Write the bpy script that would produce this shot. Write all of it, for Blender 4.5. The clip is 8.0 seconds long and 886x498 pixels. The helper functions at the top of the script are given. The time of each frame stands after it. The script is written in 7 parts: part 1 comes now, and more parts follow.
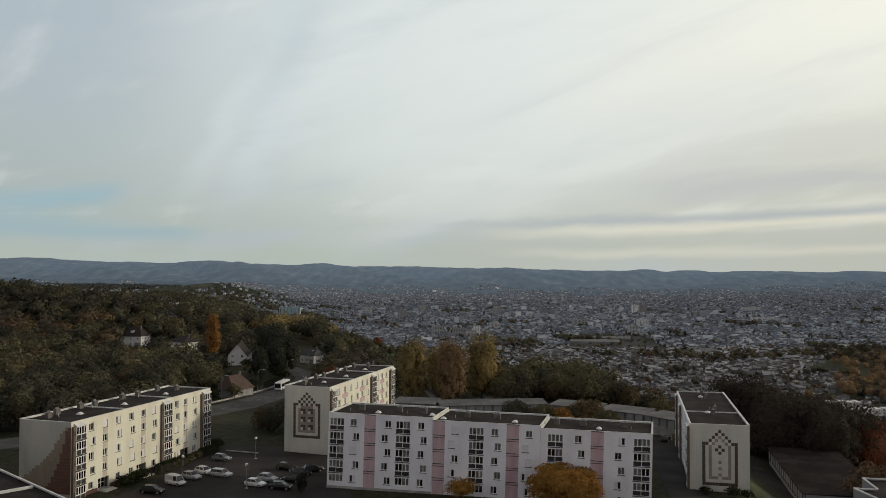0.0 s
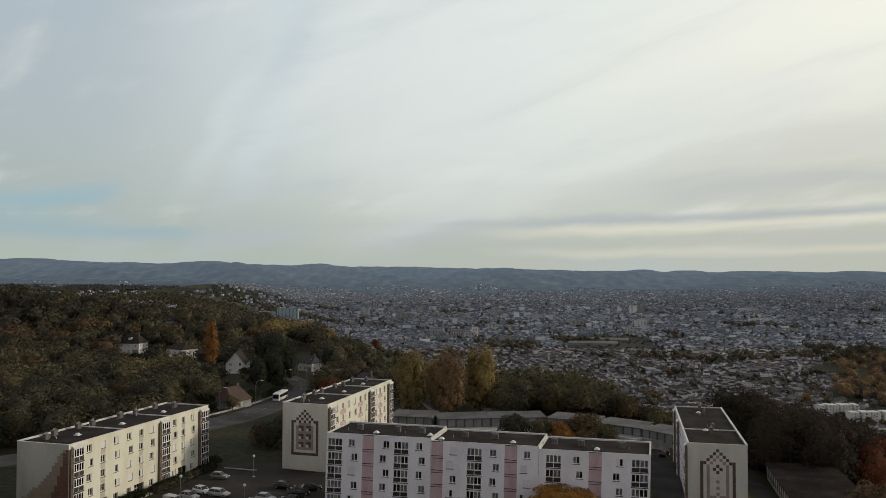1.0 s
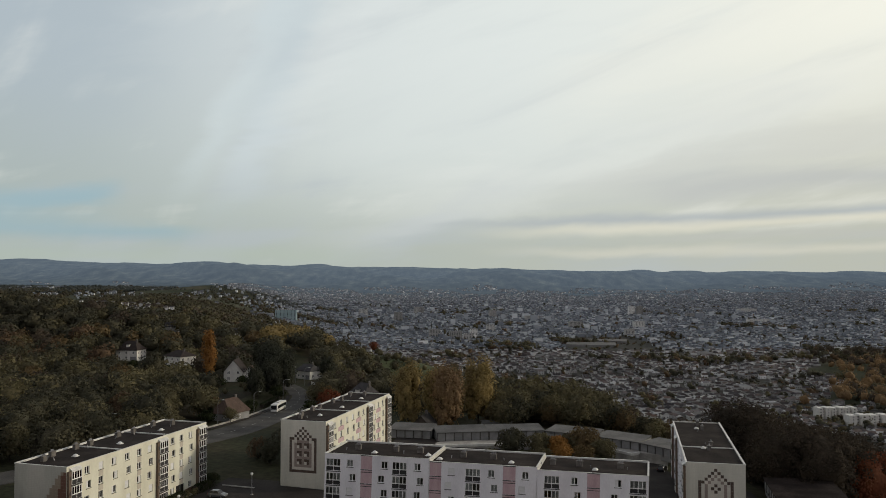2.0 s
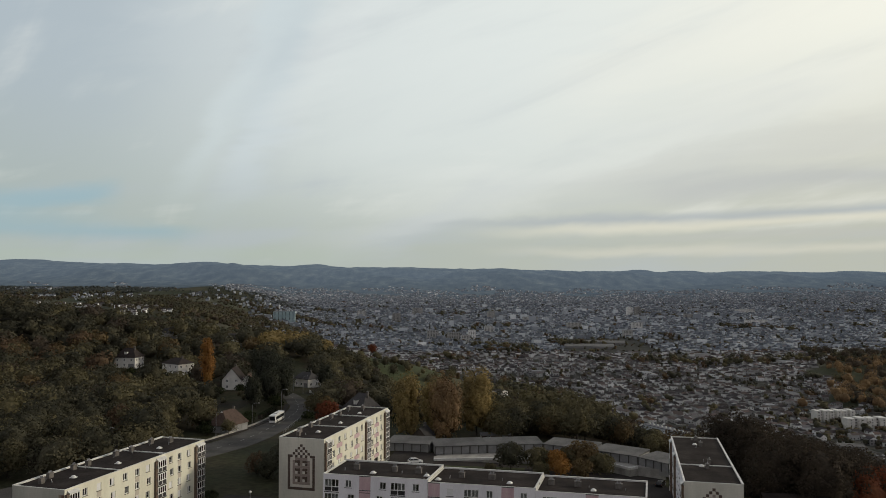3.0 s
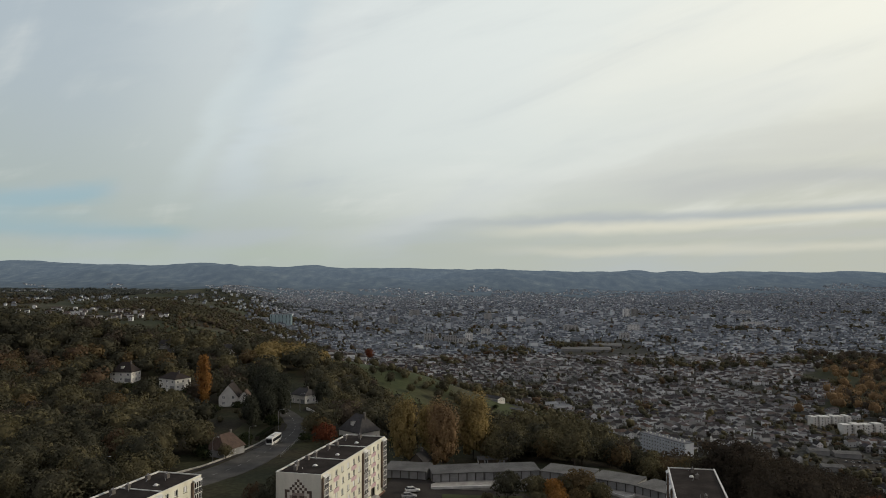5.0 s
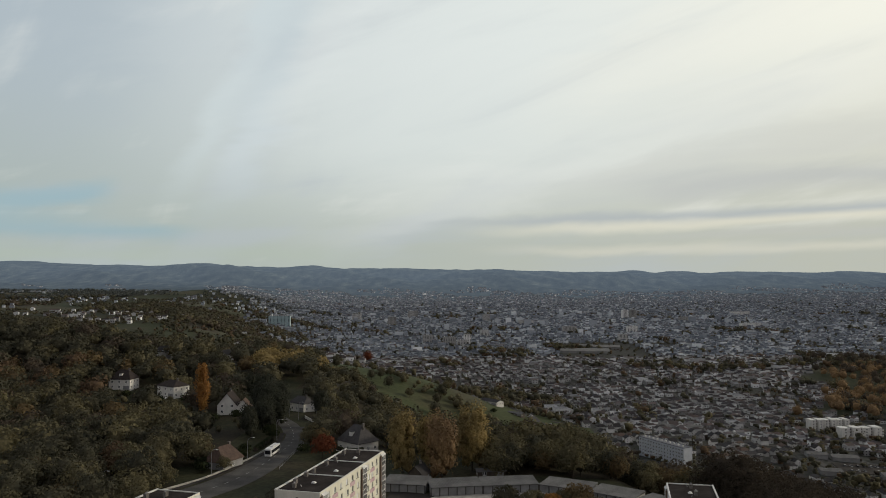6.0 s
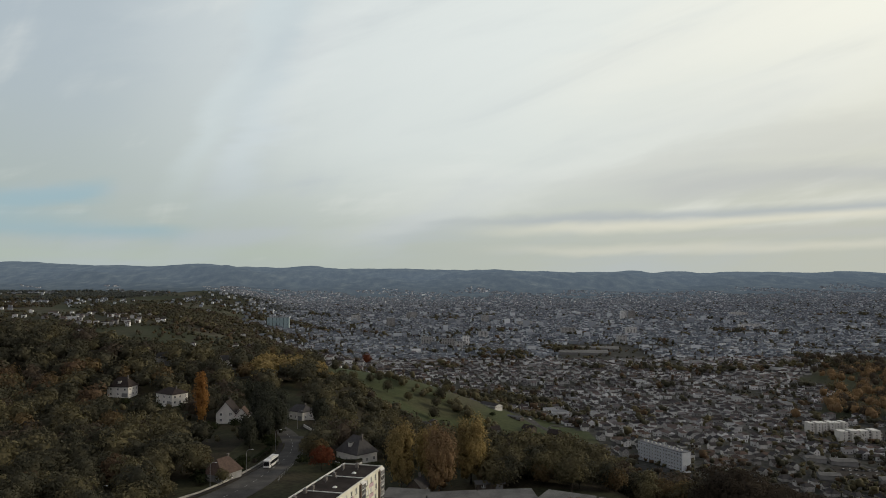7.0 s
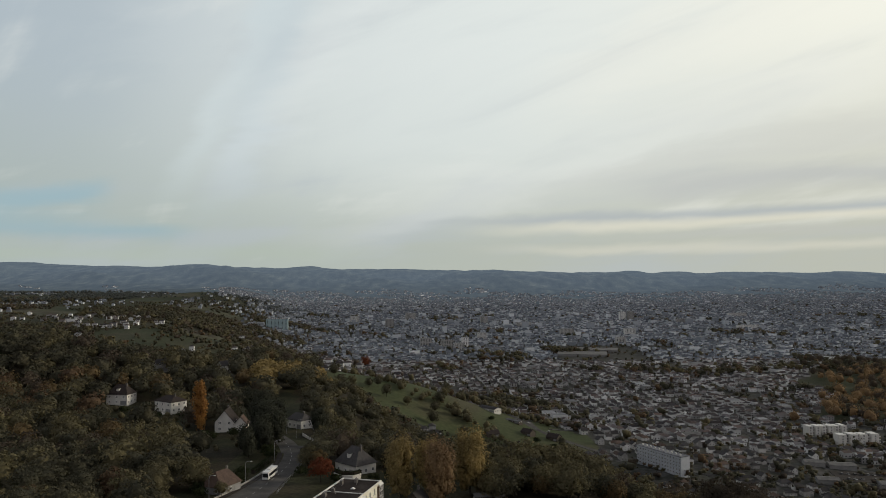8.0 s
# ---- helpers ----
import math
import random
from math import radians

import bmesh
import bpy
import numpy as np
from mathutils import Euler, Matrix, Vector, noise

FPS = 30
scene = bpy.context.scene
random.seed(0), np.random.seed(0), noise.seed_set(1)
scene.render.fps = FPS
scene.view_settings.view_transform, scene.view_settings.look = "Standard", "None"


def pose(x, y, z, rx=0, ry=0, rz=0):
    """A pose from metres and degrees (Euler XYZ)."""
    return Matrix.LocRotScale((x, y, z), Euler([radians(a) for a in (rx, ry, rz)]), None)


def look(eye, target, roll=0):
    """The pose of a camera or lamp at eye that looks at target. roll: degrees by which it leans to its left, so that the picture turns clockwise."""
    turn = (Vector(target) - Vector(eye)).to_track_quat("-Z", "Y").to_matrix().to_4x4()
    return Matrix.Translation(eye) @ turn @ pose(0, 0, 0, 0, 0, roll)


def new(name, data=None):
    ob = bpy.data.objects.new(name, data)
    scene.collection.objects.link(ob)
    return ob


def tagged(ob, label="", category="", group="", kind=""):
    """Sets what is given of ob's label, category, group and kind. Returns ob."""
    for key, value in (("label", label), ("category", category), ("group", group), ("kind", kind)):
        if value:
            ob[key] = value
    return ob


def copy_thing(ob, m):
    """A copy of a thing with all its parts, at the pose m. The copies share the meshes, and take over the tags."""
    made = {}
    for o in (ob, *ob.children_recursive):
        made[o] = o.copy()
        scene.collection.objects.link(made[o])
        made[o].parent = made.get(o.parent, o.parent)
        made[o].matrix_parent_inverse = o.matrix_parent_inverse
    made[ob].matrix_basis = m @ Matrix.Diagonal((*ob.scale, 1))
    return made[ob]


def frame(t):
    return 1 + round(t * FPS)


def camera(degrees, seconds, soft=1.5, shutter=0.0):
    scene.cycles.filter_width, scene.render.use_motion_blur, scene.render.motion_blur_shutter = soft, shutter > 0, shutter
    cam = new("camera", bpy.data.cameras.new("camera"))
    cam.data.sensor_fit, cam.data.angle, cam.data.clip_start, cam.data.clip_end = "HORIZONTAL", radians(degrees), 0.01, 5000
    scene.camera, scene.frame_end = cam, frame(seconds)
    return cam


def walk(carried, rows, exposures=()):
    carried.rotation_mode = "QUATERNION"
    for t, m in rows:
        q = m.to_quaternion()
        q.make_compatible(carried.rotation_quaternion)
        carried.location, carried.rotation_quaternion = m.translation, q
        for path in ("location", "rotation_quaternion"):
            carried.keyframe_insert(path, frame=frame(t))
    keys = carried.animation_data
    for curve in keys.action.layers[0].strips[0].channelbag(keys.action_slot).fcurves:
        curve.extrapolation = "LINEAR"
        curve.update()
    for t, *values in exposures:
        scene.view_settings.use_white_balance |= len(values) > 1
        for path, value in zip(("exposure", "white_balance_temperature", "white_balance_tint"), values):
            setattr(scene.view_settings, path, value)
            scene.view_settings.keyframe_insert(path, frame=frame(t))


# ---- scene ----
cam = camera(57.4, 8.0, soft=0.65)
walk(cam, [
    (0.0, pose(0.000, 0.000, 43.00, 91.500, -0.125, 0.000)),
    (0.5, pose(0.001, -0.026, 44.94, 91.487, -0.107, -0.070)),
    (1.0, pose(0.003, -0.051, 46.90, 91.474, -0.089, -0.138)),
    (1.5, pose(0.004, -0.077, 48.85, 91.461, -0.072, -0.204)),
    (3.0, pose(0.008, -0.153, 54.75, 91.423, -0.019, -0.390)),
    (3.5, pose(0.009, -0.179, 56.73, 91.410, -0.001, -0.448)),
    (4.0, pose(0.010, -0.204, 58.72, 91.397, 0.017, -0.505)),
    (4.5, pose(0.012, -0.230, 60.72, 91.384, 0.035, -0.559)),
    (6.0, pose(0.016, -0.306, 66.77, 91.346, 0.088, -0.711)),
    (6.5, pose(0.017, -0.332, 68.81, 91.333, 0.106, -0.757)),
    (7.0, pose(0.018, -0.357, 70.86, 91.320, 0.123, -0.802)),
    (7.5, pose(0.020, -0.383, 72.92, 91.307, 0.141, -0.845)),
    (8.0, pose(0.021, -0.408, 75.00, 91.295, 0.159, -0.886)),
], exposures=[(0.0, 0.0), (8.0, 0.0)])

# ---- sky and sun ----
SUN_AZ, SUN_EL = 78.0, 17.0      # degrees to the right of straight ahead, and above the horizon
world = bpy.data.worlds.new("sky")
scene.world = world
world.use_nodes = True


def build_sky():
    nt = world.node_tree
    nt.nodes.clear()
    N, L = nt.nodes.new, nt.links.new

    def math_(op, a, b=None, c=None, clamp=False):
        n = N("ShaderNodeMath")
        n.operation, n.use_clamp = op, clamp
        for i, v in enumerate((a, b, c)):
            if v is None:
                continue
            if isinstance(v, (int, float)):
                n.inputs[i].default_value = v
            else:
                L(v, n.inputs[i])
        return n.outputs[0]

    def mix(f, a, b):
        n = N("ShaderNodeMix")
        n.data_type = "RGBA"
        for k, v in ((0, f), (6, a), (7, b)):
            if isinstance(v, (int, float)):
                n.inputs[k].default_value = v
            elif isinstance(v, tuple):
                n.inputs[k].default_value = (*v, 1)
            else:
                L(v, n.inputs[k])
        return n.outputs[2]

    def step(x, a, b):
        n = N("ShaderNodeMapRange")
        n.interpolation_type = "SMOOTHSTEP"
        n.inputs[1].default_value, n.inputs[2].default_value = a, b
        L(x, n.inputs[0])
        return n.outputs[0]

    tc = N("ShaderNodeTexCoord")
    sep = N("ShaderNodeSeparateXYZ")
    L(tc.outputs["Generated"], sep.inputs[0])
    x, y, z = sep.outputs
    az = math_("ARCTAN2", x, y)               # radians, to the right
    el = math_("ARCSINE", math_("MAXIMUM", z, 0.0))

    def noise_(sx, sy, rot, ox, scale, detail, rough, distort=0.0):
        ca, sa = math.cos(rot), math.sin(rot)
        u = math_("ADD", math_("MULTIPLY", az, ca * sx), math_("MULTIPLY", el, sa * sx))
        v = math_("ADD", math_("MULTIPLY", az, -sa * sy), math_("MULTIPLY", el, ca * sy))
        c = N("ShaderNodeCombineXYZ")
        L(math_("ADD", u, ox), c.inputs[0])
        L(v, c.inputs[1])
        c.inputs[2].default_value = ox * 1.7
        n = N("ShaderNodeTexNoise")
        L(c.outputs[0], n.inputs["Vector"])
        n.inputs["Scale"].default_value = scale
        n.inputs["Detail"].default_value = detail
        n.inputs["Roughness"].default_value = rough
        n.inputs["Distortion"].default_value = distort
        return n.outputs["Fac"]

    sky = N("ShaderNodeTexSky")
    sky.sky_type, sky.sun_disc = "NISHITA", False
    sky.sun_elevation, sky.sun_rotation = radians(SUN_EL), radians(SUN_AZ)
    sky.air_density, sky.dust_density = 1.0, 2.0
    blue = N("ShaderNodeVectorMath")
    blue.operation = "SCALE"
    blue.inputs["Scale"].default_value = 0.1
    L(sky.outputs[0], blue.inputs[0])

    # the sheet of cloud: cool on the left, creamy towards the sun
    warm = step(az, -0.55, 0.6)
    high = step(el, 0.0, 0.30)
    low_c = mix(warm, (0.41, 0.47, 0.44), (0.50, 0.515, 0.445))
    high_c = mix(warm, (0.43, 0.50, 0.55), (0.91, 0.91, 0.81))
    cloud = mix(high, low_c, high_c)
    mid = math_("MULTIPLY", step(el, 0.015, 0.16), math_("SUBTRACT", 1.0, step(math_("ABSOLUTE", math_("SUBTRACT", az, 0.02)), 0.05, 0.5)))
    cloud = mix(math_("MULTIPLY", mid, 0.55), cloud, (0.78, 0.84, 0.83))
    # long soft streaks, steeper on the left, nearly level low down on the right
    s1 = noise_(1.0, 5.5, 0.30, 3.1, 2.6, 5.0, 0.55, 0.5)
    s2 = noise_(1.0, 3.0, 1.05, 7.7, 2.4, 5.0, 0.55, 0.6)
    s3 = noise_(1.0, 14.0, 0.05, 1.3, 2.0, 4.0, 0.5, 0.3)
    lowm = math_("SUBTRACT", 1.0, step(el, 0.05, 0.16))
    leftm = math_("SUBTRACT", 1.0, step(az, -0.25, 0.05))
    shade = math_("ADD", math_("MULTIPLY", math_("SUBTRACT", s1, 0.5), 0.6),
                  math_("ADD", math_("MULTIPLY", math_("MULTIPLY", math_("SUBTRACT", s2, 0.5), leftm), 0.7),
                        math_("MULTIPLY", math_("MULTIPLY", math_("SUBTRACT", s3, 0.5), lowm), 0.6)))
    cloud = mix(math_("MULTIPLY", step(shade, 0.02, -0.26), 0.5), cloud, (0.46, 0.51, 0.55))
    cloud = mix(math_("MULTIPLY", step(shade, 0.03, 0.26), 0.4), cloud, (0.93, 0.93, 0.86))
    wob = math_("SUBTRACT", noise_(1.0, 4.0, 0.1, 9.4, 5.0, 4.0, 0.55, 0.4), 0.5)

    def band(col, tone, amount, a, b, c, width, lo, hi, upright=False):
        """A long streak of cloud along a gently bent line, with ragged edges."""
        p, q = (el, az) if upright else (az, el)
        line = math_("ADD", a, math_("ADD", math_("MULTIPLY", p, b), math_("MULTIPLY", math_("MULTIPLY", p, p), c)))
        off = math_("ADD", math_("SUBTRACT", q, line), math_("MULTIPLY", wob, width * 2.4))
        f = math_("SUBTRACT", 1.0, step(math_("ABSOLUTE", off), 0.0, width))
        soft_ = 0.35 * (hi - lo)
        f = math_("MULTIPLY", f, math_("MULTIPLY", step(p, lo, lo + soft_), math_("SUBTRACT", 1.0, step(p, hi - soft_ * 0.5, hi))))
        return mix(math_("MULTIPLY", f, amount), col, tone)

    cloud = band(cloud, (0.55, 0.63, 0.665), 0.62, -0.275, 0.34, 0.0, 0.050, 0.04, 0.42, upright=True)
    cloud = band(cloud, (0.62, 0.70, 0.72), 0.45, -0.36, 0.55, 0.0, 0.030, 0.05, 0.40, upright=True)
    cloud = band(cloud, (0.80, 0.84, 0.83), 0.20, -0.33, 0.75, 0.0, 0.060, 0.06, 0.40, upright=True)
    cloud = band(cloud, (0.43, 0.50, 0.545), 0.60, -0.44, 0.05, 0.0, 0.10, 0.10, 0.60, upright=True)
    cloud = band(cloud, (0.84, 0.86, 0.82), 0.26, 0.085, 0.26, 0.0, 0.060, -0.25, 0.60)
    cloud = band(cloud, (0.60, 0.61, 0.58), 0.40, 0.066, 0.17, 0.0, 0.040, 0.06, 0.64)
    cloud = band(cloud, (0.90, 0.89, 0.79), 0.28, 0.16, 0.33, 0.0, 0.060, 0.05, 0.62)
    cloud = band(cloud, (0.49, 0.51, 0.51), 0.62, 0.080, 0.05, 0.0, 0.022, 0.16, 0.70)
    cloud = band(cloud, (0.43, 0.47, 0.49), 0.75, 0.056, 0.012, 0.022, 0.012, -0.10, 0.70)
    cloud = band(cloud, (0.78, 0.75, 0.62), 0.60, 0.043, 0.030, 0.0, 0.011, 0.00, 0.66)
    cloud = band(cloud, (0.52, 0.53, 0.50), 0.45, 0.032, 0.020, 0.0, 0.008, 0.20, 0.66)
    cloud = band(cloud, (0.70, 0.68, 0.57), 0.50, 0.020, 0.012, 0.0, 0.010, 0.02, 0.60)
    cloud = band(cloud, (0.44, 0.50, 0.43), 0.50, 0.018, 0.0, 0.0, 0.016, -0.70, -0.05)
    # thin places low on the left where the blue shows
    blue_c = mix(0.75, blue.outputs[0], (0.31, 0.51, 0.63))
    cloud = band(cloud, blue_c, 0.55, 0.040, -0.015, 0.0, 0.018, -0.70, -0.26)
    cloud = band(cloud, blue_c, 0.40, 0.085, 0.02, 0.0, 0.026, -0.70, -0.36)
    cloud = band(cloud, blue_c, 0.45, 0.15, 0.17, 0.0, 0.022, -0.60, -0.36)
    # thicker, greyer cloud overhead and behind
    col = mix(step(math_("ABSOLUTE", az), 1.0, 1.9), cloud, (0.50, 0.48, 0.48))
    col = mix(step(el, 0.34, 0.75), col, (0.33, 0.335, 0.36))
    bg = N("ShaderNodeBackground")
    L(col, bg.inputs[0])
    bg.inputs[1].default_value = 1.0
    out = N("ShaderNodeOutputWorld")
    L(bg.outputs[0], out.inputs[0])


build_sky()
sun = new("sun", bpy.data.lights.new("sun", "SUN"))
sun.data.energy, sun.data.angle, sun.data.color = 1.9, radians(6.0), (1.0, 0.88, 0.68)
_a, _e = radians(SUN_AZ), radians(SUN_EL)
sun.matrix_world = look((400 * math.sin(_a) * math.cos(_e), 400 * math.cos(_a) * math.cos(_e), 400 * math.sin(_e)), (0, 0, 0))

# ---- materials ----
def material(name, colours, rough=0.8, scale=1.0, detail=5.0, coords="Object", random_by="", random_amount=0.0,
             fine=0.0, fine_scale=8.0, bump=0.0, bump_scale=20.0, metal=0.0, spread=(0.35, 0.65), stretch=(1, 1, 1), spec=0.5):
    """A procedural surface: colours blended by a large noise, a fine grain, a random shift for each piece or object, and relief."""
    m = bpy.data.materials.new(name)
    m.use_nodes = True
    nt = m.node_tree
    N, L = nt.nodes.new, nt.links.new
    p = nt.nodes["Principled BSDF"]
    p.inputs["Roughness"].default_value = rough
    p.inputs["Metallic"].default_value = metal
    p.inputs["Specular IOR Level"].default_value = spec
    if coords == "World":
        vec = N("ShaderNodeNewGeometry").outputs["Position"]
    else:
        vec = N("ShaderNodeTexCoord").outputs["Object"]
    mp = N("ShaderNodeMapping")
    mp.inputs["Scale"].default_value = stretch
    L(vec, mp.inputs[0])
    vec = mp.outputs[0]
    n = N("ShaderNodeTexNoise")
    n.inputs["Scale"].default_value, n.inputs["Detail"].default_value = scale, detail
    L(vec, n.inputs["Vector"])
    fac = N("ShaderNodeMapRange")
    fac.inputs[1].default_value, fac.inputs[2].default_value = spread
    L(n.outputs["Fac"], fac.inputs[0])
    value = fac.outputs[0]
    if random_by:
        src = N("ShaderNodeObjectInfo").outputs["Random"] if random_by == "object" else N("ShaderNodeNewGeometry").outputs["Random Per Island"]
        mx = N("ShaderNodeMix")
        mx.inputs[0].default_value = random_amount
        L(value, mx.inputs[2]), L(src, mx.inputs[3])
        value = mx.outputs[0]
    ramp = N("ShaderNodeValToRGB")
    els = ramp.color_ramp.elements
    while len(els) < len(colours):
        els.new(0.5)
    for i, c in enumerate(colours):
        els[i].position = i / max(1, len(colours) - 1)
        els[i].color = (*c, 1)
    L(value, ramp.inputs[0])
    col = ramp.outputs[0]
    if fine:
        g = N("ShaderNodeTexNoise")
        g.inputs["Scale"].default_value, g.inputs["Detail"].default_value = fine_scale, 3.0
        L(vec, g.inputs["Vector"])
        r = N("ShaderNodeMapRange")
        r.inputs[1].default_value, r.inputs[2].default_value = 0.3, 0.7
        r.inputs[3].default_value, r.inputs[4].default_value = 1.0 - fine, 1.0 + fine
        L(g.outputs["Fac"], r.inputs[0])
        s = N("ShaderNodeVectorMath")
        s.operation = "SCALE"
        L(col, s.inputs[0]), L(r.outputs[0], s.inputs["Scale"])
        col = s.outputs[0]
    L(col, p.inputs["Base Color"])
    if bump:
        b = N("ShaderNodeTexNoise")
        b.inputs["Scale"].default_value, b.inputs["Detail"].default_value = bump_scale, 4.0
        L(vec, b.inputs["Vector"])
        bp = N("ShaderNodeBump")
        bp.inputs["Strength"].default_value, bp.inputs["Distance"].default_value = bump, 0.05
        L(b.outputs["Fac"], bp.inputs["Height"])
        L(bp.outputs[0], p.inputs["Normal"])
    return m


def foliage(name, colours, scale=0.07, clear=0.28, amount=0.10, by="island"):
    """Leaves: hue drifts from tree to tree, each clump differs, some light passes through."""
    m = material(name, colours, rough=0.75, scale=scale, detail=3.0, coords="World", random_by=by, random_amount=amount,
                 fine=0.30, fine_scale=1.3, spread=(0.33, 0.67), spec=0.04)
    nt = m.node_tree
    p, out = nt.nodes["Principled BSDF"], nt.nodes["Material Output"]
    g, bp = nt.nodes.new("ShaderNodeTexNoise"), nt.nodes.new("ShaderNodeBump")
    g.inputs["Scale"].default_value, g.inputs["Detail"].default_value, g.inputs["Roughness"].default_value = 1.1, 5.0, 0.7
    bp.inputs["Strength"].default_value, bp.inputs["Distance"].default_value = 0.5, 0.4
    nt.links.new(nt.nodes.new("ShaderNodeNewGeometry").outputs["Position"], g.inputs["Vector"])
    nt.links.new(g.outputs["Fac"], bp.inputs["Height"]), nt.links.new(bp.outputs[0], p.inputs["Normal"])
    t = nt.nodes.new("ShaderNodeBsdfTranslucent")
    src = p.inputs["Base Color"].links[0].from_socket
    nt.links.new(src, t.inputs[0])
    mx = nt.nodes.new("ShaderNodeMixShader")
    mx.inputs[0].default_value = clear
    nt.links.new(p.outputs[0], mx.inputs[1]), nt.links.new(t.outputs[0], mx.inputs[2])
    nt.links.new(mx.outputs[0], out.inputs[0])
    return m


def tiled(m, w, h, depth=0.5, axis="XZ"):
    """Adds the shallow joints of cladding panels to a wall material."""
    nt = m.node_tree
    N, L = nt.nodes.new, nt.links.new
    p = nt.nodes["Principled BSDF"]
    sep = N("ShaderNodeSeparateXYZ")
    L(N("ShaderNodeTexCoord").outputs["Object"], sep.inputs[0])
    c = N("ShaderNodeCombineXYZ")
    L(sep.outputs["XYZ".index(axis[0])], c.inputs[0]), L(sep.outputs["XYZ".index(axis[1])], c.inputs[1])
    b = N("ShaderNodeTexBrick")
    b.offset = 0.0
    for k, v in (("Scale", 1.0), ("Mortar Size", 0.02), ("Brick Width", w), ("Row Height", h)):
        b.inputs[k].default_value = v
    b.inputs["Color1"].default_value = (1, 1, 1, 1)
    b.inputs["Color2"].default_value = (0.93, 0.93, 0.93, 1)
    b.inputs["Mortar"].default_value = (0.72, 0.72, 0.72, 1)
    L(c.outputs[0], b.inputs["Vector"])
    mx = N("ShaderNodeMix")
    mx.data_type, mx.blend_type = "RGBA", "MULTIPLY"
    mx.inputs[0].default_value = depth
    L(p.inputs["Base Color"].links[0].from_socket, mx.inputs[6]), L(b.outputs["Color"], mx.inputs[7])
    L(mx.outputs[2], p.inputs["Base Color"])
    return m


def pane_glass():
    m = bpy.data.materials.new("pane_glass")
    m.use_nodes = True
    nt = m.node_tree
    nt.nodes.clear()
    N, L = nt.nodes.new, nt.links.new
    t, g, f, mx, o = (N(k) for k in ("ShaderNodeBsdfTransparent", "ShaderNodeBsdfGlossy", "ShaderNodeFresnel", "ShaderNodeMixShader", "ShaderNodeOutputMaterial"))
    t.inputs[0].default_value = (0.88, 0.90, 0.90, 1)
    g.inputs["Roughness"].default_value = 0.02
    f.inputs[0].default_value = 1.6
    L(f.outputs[0], mx.inputs[0]), L(t.outputs[0], mx.inputs[1]), L(g.outputs[0], mx.inputs[2]), L(mx.outputs[0], o.inputs[0])
    return m


M = {}
M["grass"] = material("grass", [(0.022, 0.025, 0.014), (0.034, 0.035, 0.018), (0.042, 0.037, 0.022)], 0.95, 0.03, 6, "World", fine=0.35, fine_scale=0.7, spec=0.1)
M["meadow"] = material("meadow", [(0.044, 0.056, 0.026), (0.056, 0.066, 0.031), (0.064, 0.062, 0.036)], 0.95, 0.012, 6, "World", fine=0.2, fine_scale=0.25, spec=0.1)
M["field"] = material("field", [(0.034, 0.040, 0.026), (0.052, 0.055, 0.034), (0.080, 0.078, 0.052), (0.046, 0.040, 0.030)], 0.95, 0.01, 6, "World", fine=0.2, fine_scale=0.2, spec=0.05)
M["pasture"] = material("pasture", [(0.036, 0.043, 0.026), (0.046, 0.052, 0.031), (0.054, 0.054, 0.036)], 0.95, 0.012, 6, "World", fine=0.2, fine_scale=0.2, spec=0.05)
M["stubble"] = material("stubble", [(0.082, 0.066, 0.048), (0.105, 0.088, 0.064), (0.128, 0.105, 0.078)], 0.95, 0.012, 6, "World", fine=0.2, fine_scale=0.2, spec=0.05)
M["litter"] = material("litter", [(0.020, 0.018, 0.012), (0.032, 0.027, 0.017), (0.028, 0.029, 0.015)], 0.95, 0.05, 6, "World", fine=0.4, fine_scale=1.0, spec=0.1)
M["asphalt"] = material("asphalt", [(0.024, 0.0215, 0.0205), (0.034, 0.030, 0.028), (0.046, 0.041, 0.037)], 0.95, 0.12, 8, "World", fine=0.2, fine_scale=3.0, bump=0.2, spec=0.12)
M["road"] = material("road", [(0.050, 0.048, 0.046), (0.066, 0.064, 0.061), (0.086, 0.083, 0.078)], 0.95, 0.2, 8, "World", fine=0.2, fine_scale=3.0, bump=0.2, spec=0.15)
M["paint"] = material("road_paint", [(0.16, 0.158, 0.15), (0.42, 0.42, 0.40)], 0.8, 1.2, 5, "World")
M["kerb"] = material("kerb_stone", [(0.25, 0.24, 0.22), (0.36, 0.35, 0.33)], 0.9, 0.8, 5, "World", fine=0.2)
M["concrete"] = material("concrete", [(0.22, 0.21, 0.20), (0.30, 0.29, 0.27), (0.38, 0.37, 0.34)], 0.9, 0.35, 8, fine=0.15, bump=0.2)
M["render_white"] = material("white_render", [(0.64, 0.63, 0.66), (0.72, 0.71, 0.74), (0.77, 0.76, 0.785)], 0.85, 0.25, 7, fine=0.05, fine_scale=5.0, bump=0.1, stretch=(1, 1, 0.35))
M["render_cream"] = material("cream_render", [(0.59, 0.575, 0.465), (0.66, 0.645, 0.53), (0.70, 0.69, 0.58)], 0.85, 0.25, 7, fine=0.05, fine_scale=5.0, bump=0.1, stretch=(1, 1, 0.35))
M["clad"] = tiled(material("gable_cladding", [(0.44, 0.43, 0.38), (0.52, 0.51, 0.45), (0.58, 0.56, 0.50)], 0.8, 0.22, 7, fine=0.04, fine_scale=4.0, stretch=(1, 1, 0.3)), 0.62, 0.31, 0.35, "YZ")
